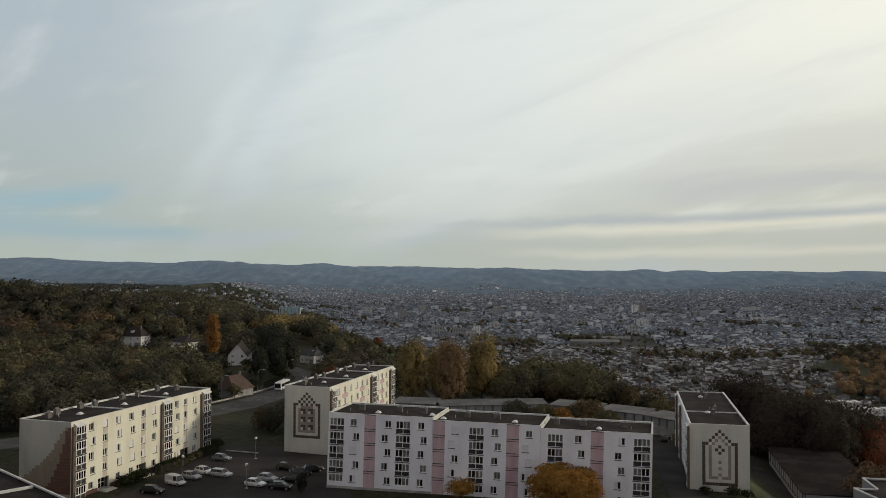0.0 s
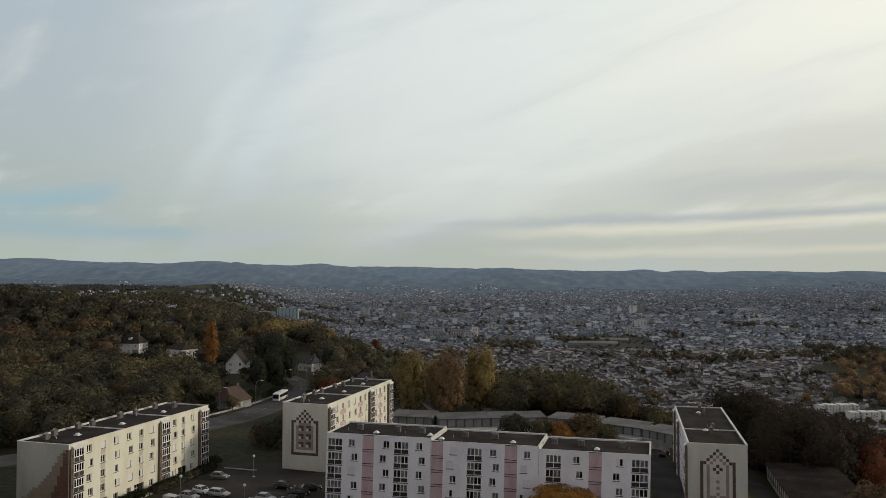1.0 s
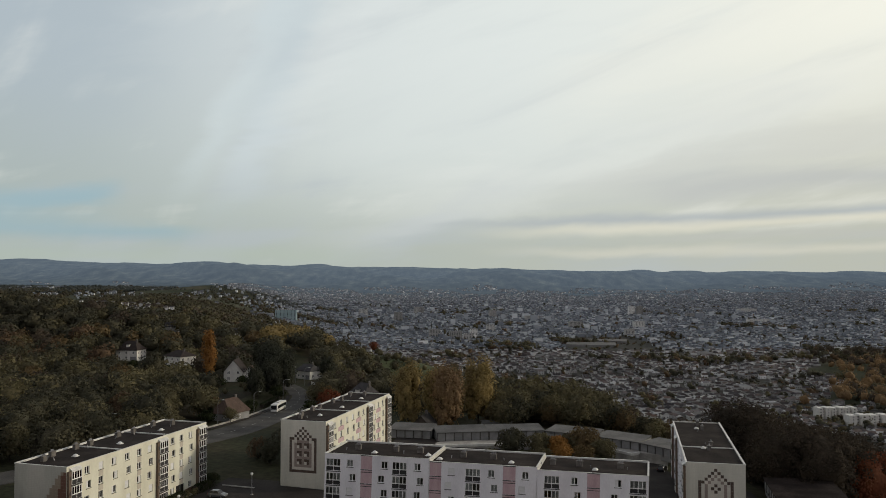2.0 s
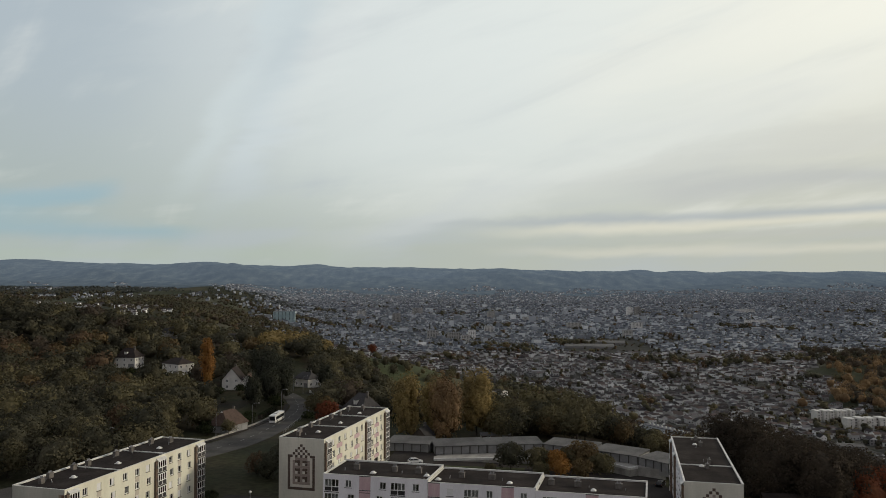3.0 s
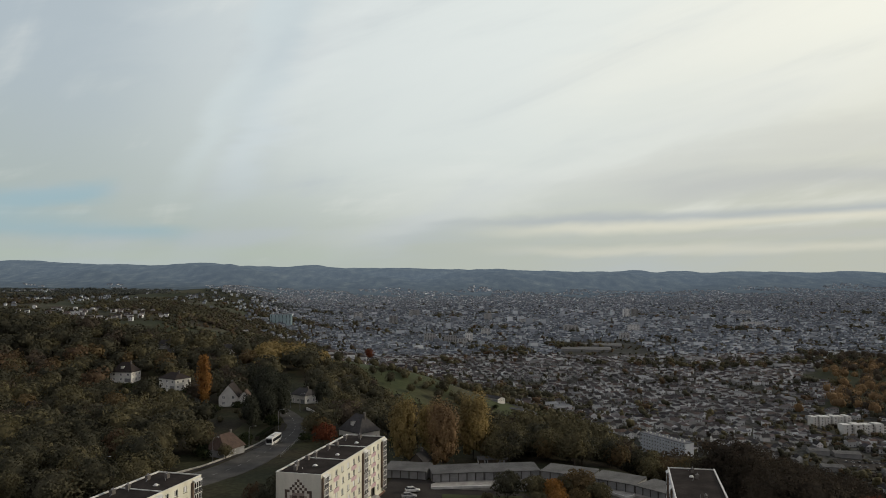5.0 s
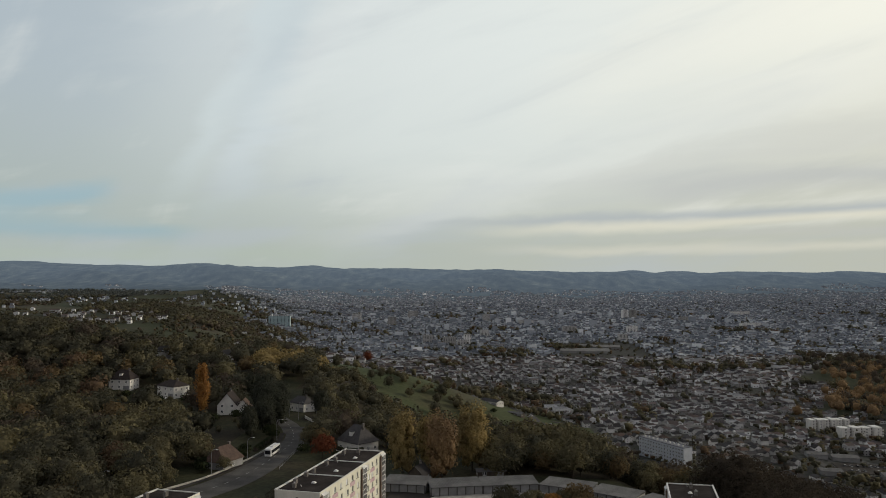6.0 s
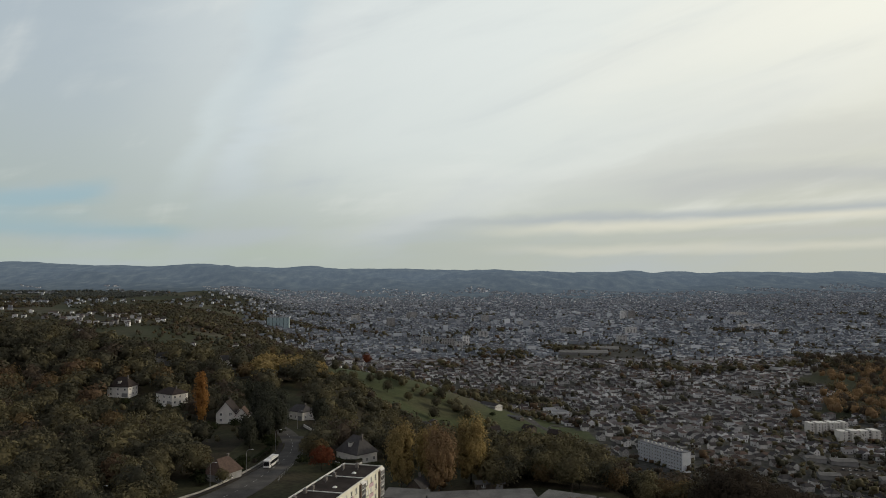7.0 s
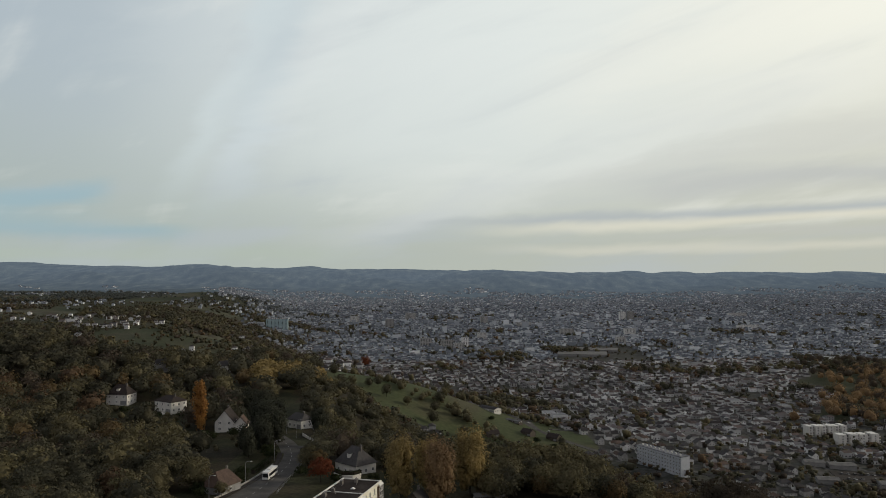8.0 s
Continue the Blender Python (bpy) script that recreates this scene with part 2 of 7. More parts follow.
# darker copy of the gable cladding: shade on one gable put into its colour
M["clad_shaded"] = tiled(material("shaded_gable_cladding", [(0.30, 0.30, 0.27), (0.36, 0.36, 0.32), (0.41, 0.40, 0.36)], 0.8, 0.22, 7, fine=0.04, fine_scale=4.0, stretch=(1, 1, 0.3)), 0.62, 0.31, 0.35, "YZ")
M["pink"] = material("pink_panel", [(0.42, 0.29, 0.31), (0.49, 0.35, 0.37), (0.53, 0.40, 0.41)], 0.8, 0.5, 6, fine=0.06, stretch=(1, 1, 0.3))
M["greypanel"] = material("grey_panel", [(0.42, 0.38, 0.32), (0.50, 0.46, 0.38)], 0.85, 0.6, 6, fine=0.06)
M["brown"] = material("brown_tile", [(0.048, 0.033, 0.027), (0.070, 0.047, 0.038), (0.082, 0.057, 0.045)], 0.6, 0.7, 6, random_by="island", random_amount=0.4, fine=0.1)
M["rust"] = material("rust_tile", [(0.105, 0.050, 0.035), (0.135, 0.064, 0.044)], 0.65, 0.7, 6, random_by="island", random_amount=0.4, fine=0.1)
M["tan"] = material("tan_tile", [(0.20, 0.165, 0.125), (0.25, 0.205, 0.155)], 0.65, 0.7, 6, random_by="island", random_amount=0.4, fine=0.06)
M["umber"] = material("umber_panel", [(0.10, 0.068, 0.048), (0.15, 0.105, 0.075)], 0.7, 0.6, 5, fine=0.1, stretch=(1, 1, 0.3))
M["mauve"] = material("mauve_tile", [(0.23, 0.185, 0.165), (0.28, 0.23, 0.205)], 0.65, 0.7, 6, random_by="island", random_amount=0.4, fine=0.06)
M["pale"] = material("pale_tile", [(0.50, 0.47, 0.42), (0.58, 0.55, 0.49)], 0.65, 0.7, 6, random_by="island", random_amount=0.4, fine=0.05)
M["bitumen"] = material("roof_bitumen", [(0.019, 0.0155, 0.0145), (0.027, 0.022, 0.020), (0.040, 0.033, 0.030)], 0.95, 0.22, 8, fine=0.2, fine_scale=2.0, bump=0.3, bump_scale=6.0, spec=0.08)
M["coping"] = material("pale_coping", [(0.50, 0.50, 0.48), (0.66, 0.65, 0.62)], 0.6, 0.6, 6, fine=0.1)
M["pvc"] = material("white_frame", [(0.72, 0.72, 0.71), (0.82, 0.82, 0.81)], 0.45, 1.0, 3, random_by="object", random_amount=0.4)
M["shutter"] = material("closed_shutter", [(0.58, 0.58, 0.58), (0.72, 0.72, 0.72)], 0.6, 0.8, 3, random_by="object", random_amount=0.5, stretch=(1, 1, 14))
M["darkpanel"] = material("dark_panel", [(0.020, 0.020, 0.022), (0.036, 0.034, 0.035)], 0.35, 1.0, 4, random_by="object", random_amount=0.5)
M["sill"] = material("dark_sill", [(0.045, 0.043, 0.043), (0.08, 0.075, 0.07)], 0.7, 2.0, 4)
M["curtain"] = material("curtain", [(0.28, 0.28, 0.275), (0.58, 0.575, 0.56)], 0.9, 1.0, 3, random_by="object", random_amount=0.7)
M["room"] = material("room_plaster", [(0.12, 0.11, 0.10), (0.17, 0.16, 0.14)], 0.9, 0.3, 3)
M["glass"] = pane_glass()
M["zinc"] = material("zinc", [(0.20, 0.20, 0.21), (0.30, 0.30, 0.31)], 0.5, 0.8, 5, metal=0.4, fine=0.1)
M["dome"] = material("rooflight_plastic", [(0.62, 0.62, 0.60), (0.74, 0.74, 0.72)], 0.3, 1.0, 3)
M["chimney"] = material("chimney_render", [(0.085, 0.078, 0.072), (0.14, 0.128, 0.118)], 0.9, 1.2, 6, fine=0.2)
M["fibre"] = material("fibre_cement_roof", [(0.070, 0.070, 0.070), (0.095, 0.095, 0.094), (0.12, 0.12, 0.118)], 0.9, 0.25, 8, fine=0.15, fine_scale=2.0)
M["garage_wall"] = material("garage_panel", [(0.175, 0.175, 0.175), (0.24, 0.24, 0.235)], 0.8, 0.5, 6, fine=0.08, random_by="object", random_amount=0.4)
M["garage_door"] = material("garage_door", [(0.16, 0.165, 0.17), (0.28, 0.28, 0.285)], 0.6, 0.7, 4, random_by="object", random_amount=0.6)
M["bark"] = material("bark", [(0.028, 0.022, 0.017), (0.055, 0.044, 0.034)], 0.95, 2.0, 6, fine=0.3, stretch=(1, 1, 0.3))
M["leaf_green"] = foliage("leaf_green", [(0.052, 0.052, 0.038), (0.074, 0.072, 0.050), (0.098, 0.091, 0.060)])
M["leaf_olive"] = foliage("leaf_olive", [(0.090, 0.083, 0.053), (0.119, 0.107, 0.063), (0.144, 0.127, 0.070)])
M["leaf_dark"] = foliage("leaf_dark", [(0.038, 0.032, 0.026), (0.052, 0.043, 0.033), (0.068, 0.055, 0.041)])
# paler, bluer leaves for distant trees, with haze put into the colour
M["leaf_hazed"] = foliage("leaf_hazed", [(0.066, 0.076, 0.074), (0.086, 0.096, 0.090), (0.106, 0.114, 0.102)])
M["leaf_ochre"] = foliage("leaf_ochre", [(0.100, 0.076, 0.045), (0.128, 0.094, 0.051), (0.150, 0.112, 0.056)])
M["leaf_straw"] = foliage("leaf_straw", [(0.19, 0.148, 0.072), (0.25, 0.190, 0.083), (0.30, 0.226, 0.094)])
M["leaf_russet"] = foliage("leaf_russet", [(0.190, 0.130, 0.078), (0.235, 0.158, 0.086), (0.275, 0.182, 0.092)])
M["leaf_umber"] = foliage("leaf_umber", [(0.060, 0.051, 0.041), (0.084, 0.069, 0.053), (0.108, 0.086, 0.062)])
M["leaf_gold"] = foliage("leaf_gold", [(0.25, 0.135, 0.040), (0.33, 0.175, 0.046), (0.39, 0.22, 0.058)])
M["leaf_orange"] = foliage("leaf_orange", [(0.20, 0.100, 0.040), (0.27, 0.135, 0.046), (0.31, 0.165, 0.052)])
M["leaf_rust"] = foliage("leaf_rust", [(0.100, 0.070, 0.047), (0.124, 0.086, 0.054), (0.145, 0.103, 0.062)])
M["leaf_red"] = foliage("leaf_red", [(0.115, 0.040, 0.024), (0.150, 0.052, 0.028), (0.150, 0.068, 0.034)])
M["leaf_conifer"] = foliage("leaf_conifer", [(0.034, 0.037, 0.030), (0.048, 0.052, 0.039), (0.064, 0.066, 0.047)])
M["hedge"] = foliage("leaf_hedge", [(0.018, 0.025, 0.013), (0.030, 0.038, 0.018), (0.042, 0.046, 0.022)], scale=0.5)
M["slate"] = material("slate_roof", [(0.024, 0.023, 0.0235), (0.043, 0.041, 0.042), (0.072, 0.069, 0.070)], 0.8, 0.5, 5, random_by="object", random_amount=0.7, fine=0.12, fine_scale=2.0, spec=0.15)
M["brown_roof"] = material("dark_brown_roof_tiles", [(0.024, 0.019, 0.018), (0.036, 0.029, 0.027), (0.050, 0.040, 0.036)], 0.85, 0.5, 5, random_by="island", random_amount=0.5, fine=0.15, fine_scale=2.0, spec=0.12)
M["tile"] = material("clay_tile_roof", [(0.046, 0.034, 0.029), (0.090, 0.062, 0.050), (0.120, 0.090, 0.074)], 0.8, 0.5, 5, random_by="object", random_amount=0.7, fine=0.15, fine_scale=2.0, spec=0.15)
# roof tones with the blue raised a little for valley haze
M["town_roof"] = material("town_roof", [(0.023, 0.022, 0.025), (0.046, 0.039, 0.039), (0.029, 0.029, 0.034), (0.086, 0.069, 0.064), (0.044, 0.045, 0.052), (0.112, 0.083, 0.074), (0.155, 0.158, 0.17)], 0.85, 0.05, 3, random_by="island", random_amount=0.95, fine=0.12, fine_scale=1.0, spec=0.15)
# old town: slate and render made paler and bluer, haze mixed into the colour
M["core_roof"] = material("old_town_hazed_slate", [(0.036, 0.046, 0.062), (0.092, 0.107, 0.134), (0.050, 0.062, 0.082), (0.128, 0.124, 0.134), (0.070, 0.085, 0.108), (0.25, 0.28, 0.33)], 0.85, 0.05, 3, random_by="island", random_amount=0.95, fine=0.1, fine_scale=1.0, spec=0.15)
M["core_wall"] = material("old_town_hazed_render", [(0.17, 0.192, 0.222), (0.28, 0.307, 0.345), (0.40, 0.43, 0.472), (0.58, 0.615, 0.655), (0.76, 0.79, 0.82)], 0.85, 0.05, 3, random_by="island", random_amount=0.95, fine=0.06, fine_scale=1.5, spec=0.15)
M["town_wall"] = material("town_wall", [(0.22, 0.217, 0.215), (0.40, 0.40, 0.40), (0.62, 0.625, 0.63), (0.90, 0.91, 0.92)], 0.85, 0.05, 3, random_by="island", random_amount=0.95, fine=0.06, fine_scale=1.5, spec=0.15)
M["house_wall"] = material("house_render", [(0.24, 0.235, 0.225), (0.42, 0.415, 0.40), (0.82, 0.815, 0.80)], 0.85, 0.2, 5, random_by="object", random_amount=0.85, fine=0.06, spec=0.15)
M["house_white"] = material("white_house_render", [(0.56, 0.55, 0.52), (0.66, 0.65, 0.61)], 0.85, 0.4, 6, fine=0.06)
# white slab's render greyed and blued: its shaded front is in the colour
M["slab_wall_shaded"] = material("shaded_slab_render", [(0.37, 0.40, 0.44), (0.45, 0.48, 0.52)], 0.85, 0.3, 5, fine=0.05)
M["dark_window"] = material("window_glass_dark", [(0.020, 0.022, 0.026), (0.045, 0.048, 0.052)], 0.12, 0.3, 2, random_by="island", random_amount=0.8)
# blue raised a little here too, for haze over the town
M["town_ground"] = material("town_ground", [(0.026, 0.029, 0.024), (0.054, 0.053, 0.051), (0.034, 0.037, 0.029), (0.084, 0.083, 0.084)], 0.95, 0.06, 8, "World", fine=0.4, fine_scale=0.3, spread=(0.3, 0.7), spec=0.1)
M["flat_roof"] = material("flat_roof", [(0.07, 0.074, 0.085), (0.13, 0.137, 0.15), (0.25, 0.26, 0.28)], 0.7, 0.05, 4, random_by="island", random_amount=0.8, fine=0.08, spec=0.2)
M["car_glass"] = material("car_glass", [(0.012, 0.013, 0.015), (0.02, 0.021, 0.024)], 0.08, 1.0, 2)
M["rubber"] = material("tyre_rubber", [(0.018, 0.018, 0.018), (0.028, 0.027, 0.026)], 0.9, 3.0, 3)
M["rim"] = material("wheel_rim", [(0.30, 0.30, 0.31), (0.42, 0.42, 0.43)], 0.35, 3.0, 2, metal=0.7)
M["lamp_glass"] = material("lamp_glass", [(0.60, 0.60, 0.58), (0.72, 0.72, 0.70)], 0.25, 2.0, 2)
M["red_lens"] = material("red_lens", [(0.20, 0.015, 0.012), (0.28, 0.02, 0.016)], 0.3, 2.0, 2)
M["white_metal"] = material("white_coach_paint", [(0.62, 0.62, 0.61), (0.72, 0.72, 0.71)], 0.35, 0.5, 3)
M["wood"] = material("weathered_wood", [(0.05, 0.042, 0.034), (0.085, 0.07, 0.055)], 0.9, 1.0, 6, fine=0.2, stretch=(1, 1, 0.2))
M["car_black"] = material("car_paint_black", [(0.012,0.012,0.013), tuple(1.1 * k for k in (0.012,0.012,0.013))], 0.25, 0.8, 2, metal=0.2)
M["car_white"] = material("car_paint_white", [(0.62,0.62,0.61), tuple(1.1 * k for k in (0.62,0.62,0.61))], 0.25, 0.8, 2, metal=0.2)
M["car_silver"] = material("car_paint_silver", [(0.36,0.36,0.36), tuple(1.1 * k for k in (0.36,0.36,0.36))], 0.25, 0.8, 2, metal=0.2)
M["car_grey"] = material("car_paint_grey", [(0.13,0.135,0.14), tuple(1.1 * k for k in (0.13,0.135,0.14))], 0.25, 0.8, 2, metal=0.2)


# ---- geometry helpers ----
class Geo:
    """Collects faces for one mesh."""

    def __init__(self):
        self.v, self.f, self.m, self.smooth = [], [], [], False

    def face(self, pts, mat=0):
        n = len(self.v)
        self.v.extend(tuple(p) for p in pts)
        self.f.append(tuple(range(n, n + len(pts))))
        self.m.append(mat)

    def solid(self, pts, faces, mat=0):
        n = len(self.v)
        self.v.extend(tuple(p) for p in pts)
        for f in faces:
            self.f.append(tuple(n + i for i in f))
            self.m.append(mat)

    def box(self, x0, y0, z0, x1, y1, z1, mat=0):
        self.solid([(x0, y0, z0), (x1, y0, z0), (x1, y1, z0), (x0, y1, z0), (x0, y0, z1), (x1, y0, z1), (x1, y1, z1), (x0, y1, z1)],
                   [(0, 3, 2, 1), (4, 5, 6, 7), (0, 1, 5, 4), (1, 2, 6, 5), (2, 3, 7, 6), (3, 0, 4, 7)], mat)

    def tube(self, pts, radii, sides=8, mat=0, cap=True):
        rings = []
        for i, p in enumerate(pts):
            a = Vector(pts[min(i + 1, len(pts) - 1)]) - Vector(pts[max(i - 1, 0)])
            q = a.to_track_quat("Z", "Y")
            rings.append([Vector(p) + q @ Vector((radii[i] * math.cos(2 * math.pi * k / sides), radii[i] * math.sin(2 * math.pi * k / sides), 0)) for k in range(sides)])
        n = len(self.v)
        for r in rings:
            self.v.extend(tuple(c) for c in r)
        for i in range(len(rings) - 1):
            for k in range(sides):
                a, b = n + i * sides + k, n + i * sides + (k + 1) % sides
                self.f.append((a, b, b + sides, a + sides))
                self.m.append(mat)
        if cap:
            self.f.append(tuple(n + k for k in reversed(range(sides))))
            self.f.append(tuple(n + (len(rings) - 1) * sides + k for k in range(sides)))
            self.m += [mat, mat]

    def ball(self, c, r, seg=10, rings=6, squash=1.0, mat=0, half=False):
        n0 = 0 if not half else rings // 2
        pts, faces = [], []
        for i in range(n0, rings + 1):
            a = -math.pi / 2 + math.pi * i / rings
            for k in range(seg):
                b = 2 * math.pi * k / seg
                pts.append((c[0] + r * math.cos(a) * math.cos(b), c[1] + r * math.cos(a) * math.sin(b), c[2] + r * squash * math.sin(a)))
        for i in range(rings - n0):
            for k in range(seg):
                faces.append((i * seg + k, i * seg + (k + 1) % seg, (i + 1) * seg + (k + 1) % seg, (i + 1) * seg + k))
        self.solid(pts, faces, mat)

    def mesh(self, name, mats, smooth=False):
        me = bpy.data.meshes.new(name)
        me.from_pydata(self.v, [], self.f)
        for m in mats:
            me.materials.append(m)
        me.polygons.foreach_set("material_index", self.m)
        if smooth:
            me.polygons.foreach_set("use_smooth", [True] * len(self.f))
        me.update()
        return me


def fast_mesh(name, verts, faces, mats, mat_index=None, smooth=False):
    """A mesh from arrays; faces all have the same number of corners."""
    me = bpy.data.meshes.new(name)
    verts, faces = np.asarray(verts, np.float32), np.asarray(faces, np.int32)
    nf, k = faces.shape
    me.vertices.add(len(verts))
    me.vertices.foreach_set("co", verts.ravel())
    me.loops.add(nf * k)
    me.loops.foreach_set("vertex_index", faces.ravel())
    me.polygons.add(nf)
    me.polygons.foreach_set("loop_start", np.arange(0, nf * k, k, dtype=np.int32))
    for m in mats:
        me.materials.append(m)
    if mat_index is not None:
        me.polygons.foreach_set("material_index", np.asarray(mat_index, np.int32))
    if smooth:
        me.polygons.foreach_set("use_smooth", np.ones(nf, bool))
    me.update(calc_edges=True)
    me.validate()
    return me


def part(name, geo, mats, parent, label="", smooth=False):
    """Links a Geo, or a ready mesh, as one mesh object under a thing or a part."""
    me = geo if isinstance(geo, bpy.types.Mesh) else geo.mesh(name, mats if isinstance(mats, (list, tuple)) else [mats], smooth)
    ob = new(name, me)
    ob.parent = parent
    if label:
        tagged(ob, label)
    return ob


def thing(name, label, category, m, group="", kind=""):
    ob = new(name)
    ob.empty_display_size = 0.5
    ob.matrix_basis = m
    return tagged(ob, label, category, group, kind)


def setting(name, geo, mats, label, category):
    me = geo if isinstance(geo, bpy.types.Mesh) else geo.mesh(name, mats if isinstance(mats, (list, tuple)) else [mats])
    return tagged(new(name, me), label, category, kind="structure")


# ---- the lie of the land ----
def sstep(a, b, x):
    t = np.clip((x - a) / (b - a), 0, 1)
    return t * t * (3 - 2 * t)


def bump2(x, y, cx, cy, sx, sy):
    return np.exp(-(((x - cx) / sx) ** 2 + ((y - cy) / sy) ** 2))


def seg_dist(x, y, ax, ay, bx, by):
    dx, dy = bx - ax, by - ay
    t = np.clip(((x - ax) * dx + (y - ay) * dy) / (dx * dx + dy * dy), 0, 1)
    return np.hypot(x - ax - t * dx, y - ay - t * dy)


def wavy(x, y, s):
    return (np.sin(x / s + 1.3 * np.sin(y / (1.7 * s))) + np.sin(y / (0.8 * s) + 1.1 * np.sin(x / (1.3 * s) + 2.0)) + 0.5 * np.sin((x + y) / (0.45 * s))) / 2.5


RIDGE = [(-40, -400), (-40, 200), (-70, 330), (-165, 470), (-300, 525), (-500, 480), (-1000, 300)]


def plateau(x, y):
    """0 on the valley floor, 1 on the farmed upland on its left side."""
    c0, c1 = -10 - 0.22 * (y - 1150), -450 - 0.20 * (y - 1150)
    t = np.clip((x - c0) / np.minimum(c1 - c0, -120.0), 0, 1)
    return t * t * (3 - 2 * t)


def height(x, y):
    """Ground height in metres: a built-up hilltop and a wooded ridge that fall to a wide valley, with hills behind it."""
    x, y = np.asarray(x, float), np.asarray(y, float)
    d = np.full(np.broadcast(x, y).shape, 1e9)
    for (ax, ay), (bx, by) in zip(RIDGE, RIDGE[1:]):
        d = np.minimum(d, seg_dist(x, y, ax, ay, bx, by))
    top = 1.2 - 0.02 * np.clip(x, -170, 150) - 0.022 * np.clip(y - 200, 0, 300)
    top = top + 25 * bump2(x, y, -295, 530, 145, 66) - 7 * bump2(x, y, -160, 345, 55, 60) + 4 * bump2(x, y, -260, 300, 80, 120)
    top = top + 1.7 * bump2(x, y, -6, 234, 22, 14)
    top = top - 2.7 * sstep(61, 71, x)
    up = plateau(x, y) * sstep(560, 900, y)
    plain = -111 + 9 * sstep(900, 1500, y) + 18 * sstep(1400, 2500, y) + 30 * bump2(x, y, -110, 1130, 120, 170) + up * (92 - 12 * sstep(1200, 1700, y) - 32 * sstep(1700, 2900, y) + 7 * wavy(x, y, 210)) + 8 * bump2(x, y, -1420, 2750, 560, 300) + 24 * bump2(x, y, -680, 2480, 150, 160) + 34 * up * sstep(900, 600, y) + 16 * bump2(x, y, 130, 760, 260, 200) + 3 * wavy(x, y, 260)
    plain = plain + 14 * sstep(1500, 3400, y) * sstep(300, 1600, np.abs(x - 300))
    plain = plain + 44 * bump2(x, y, -28, 850, 110, 130) + 34 * bump2(x, y, -165, 800, 85, 110) + 4.6 * bump2(x, y, 192, 656, 42, 42)
    steep = sstep(255, 330, y) * sstep(-40, 20, x)
    k = sstep(92, 395, d) * (1 - steep) + sstep(75, 345, d) * steep
    side = sstep(20, -60, x) * sstep(560, 420, y)
    k = k * (1 - 0.6 * side)
    z = top * (1 - k) + plain * k
    z = z - 14 * sstep(292, 410, y) * sstep(-60, -20, x) * sstep(730, 610, y) * sstep(150, 70, x)
    crest = 56 - 0.0165 * x + 16 * sstep(1300, 2400, x) + 4 * wavy(x, 300, 210) + 3.0 * wavy(x, 900, 45) + 2.2 * wavy(x, 500, 17)
    for cx, hh, w in ((-2450, 12, 170), (-1400, 16, 130), (-730, 11, 110), (-240, 5, 160), (1215, 12, 70), (1480, 9, 80), (1930, 9, 150), (2530, 12, 110), (420, 4, 200)):
        crest = crest + hh * np.exp(-((x - cx) / w) ** 2)
    z = z + 32 * sstep(2700, 4150, y) * (1 - plateau(x, y))
    far = sstep(3500, 4880, y) ** 1.25
    z = z * (1 - far) + crest * far
    roll = sstep(3700, 4200, y) * sstep(4800, 4350, y)
    return z + roll * (26 * wavy(x, y, 260) + 17 * wavy(x, y, 105) + 8 * wavy(x, y, 48))


def ground_at(x, y):
    return float(height(x, y))


def spaced(lo, hi, fine, grow):
    """Coordinates that stand close together near 0 and further apart away from it."""
    out = [0.0]
    while out[-1] < hi:
        out.append(out[-1] + max(fine, out[-1] * grow))
    neg = [0.0]
    while neg[-1] > lo:
        neg.append(neg[-1] - max(fine, -neg[-1] * grow))
    return np.array(neg[:0:-1] + out)


def sheet(xs, ys):
    X, Y = np.meshgrid(xs, ys)
    nx, ny = len(xs), len(ys)
    V = np.stack([X, Y, height(X, Y)], -1).reshape(-1, 3)
    i = (np.arange(ny - 1)[:, None] * nx + np.arange(nx - 1)[None, :]).ravel()
    F = np.stack([i, i + 1, i + nx + 1, i + nx], -1)
    return V, F


def wood_mask(x, y):
    """True where trees stand close."""
    d_road = np.minimum(seg_dist(x, y, -66, 245, -54, 308), np.minimum(seg_dist(x, y, -54, 308, -72, 375), seg_dist(x, y, -72, 375, -150, 560)))
    left = (x < -74 - 0.06 * (y - 230)) & (x > -560) & (y > 196) & (y < 600) & (d_road > np.where(y > 390, 7, 11))
    left &= ~((np.hypot(x + 166, y - 428) < 17) | (np.hypot(x + 134, y - 416) < 19) | (np.hypot(x + 93, y - 366) < 15) | (np.hypot(x + 71, y - 262) < 13))
    mid = (x > -58 - 0.27 * np.clip(y - 400, 0, 320)) & (x < 35 + 0.24 * (y - 250)) & (y > 305) & (y < 615 - 0.7 * np.clip(x, 0, 90) + 70 * sstep(-50, -85, x)) & (d_road > np.where(y > 390, 7, 12))
    right = (x > 18) & (y > 262) & (y < 560) & (x < 90 + 0.55 * (y - 230)) & (y < 560 - 0.35 * x)
    right2 = (x > 84) & (y > 150) & ~((x / y > 0.485) & (y < 203)) & (y <= 262) & (x < 260)
    slope = (x < -116) & (x > -330) & (y >= 560) & (y < 905 + 0.2 * x)
    return left | mid | right | right2 | slope


def park_mask(x, y):
    """The wooded park on the valley floor."""
    e = 26 * np.sin(y / 55) + 12 * np.sin(y / 23 + 1.0)
    return (x > 0.478 * y + e) & (y > 985 + 20 * np.sin(x / 30)) & (y < 1480 + 25 * np.sin(x / 40))


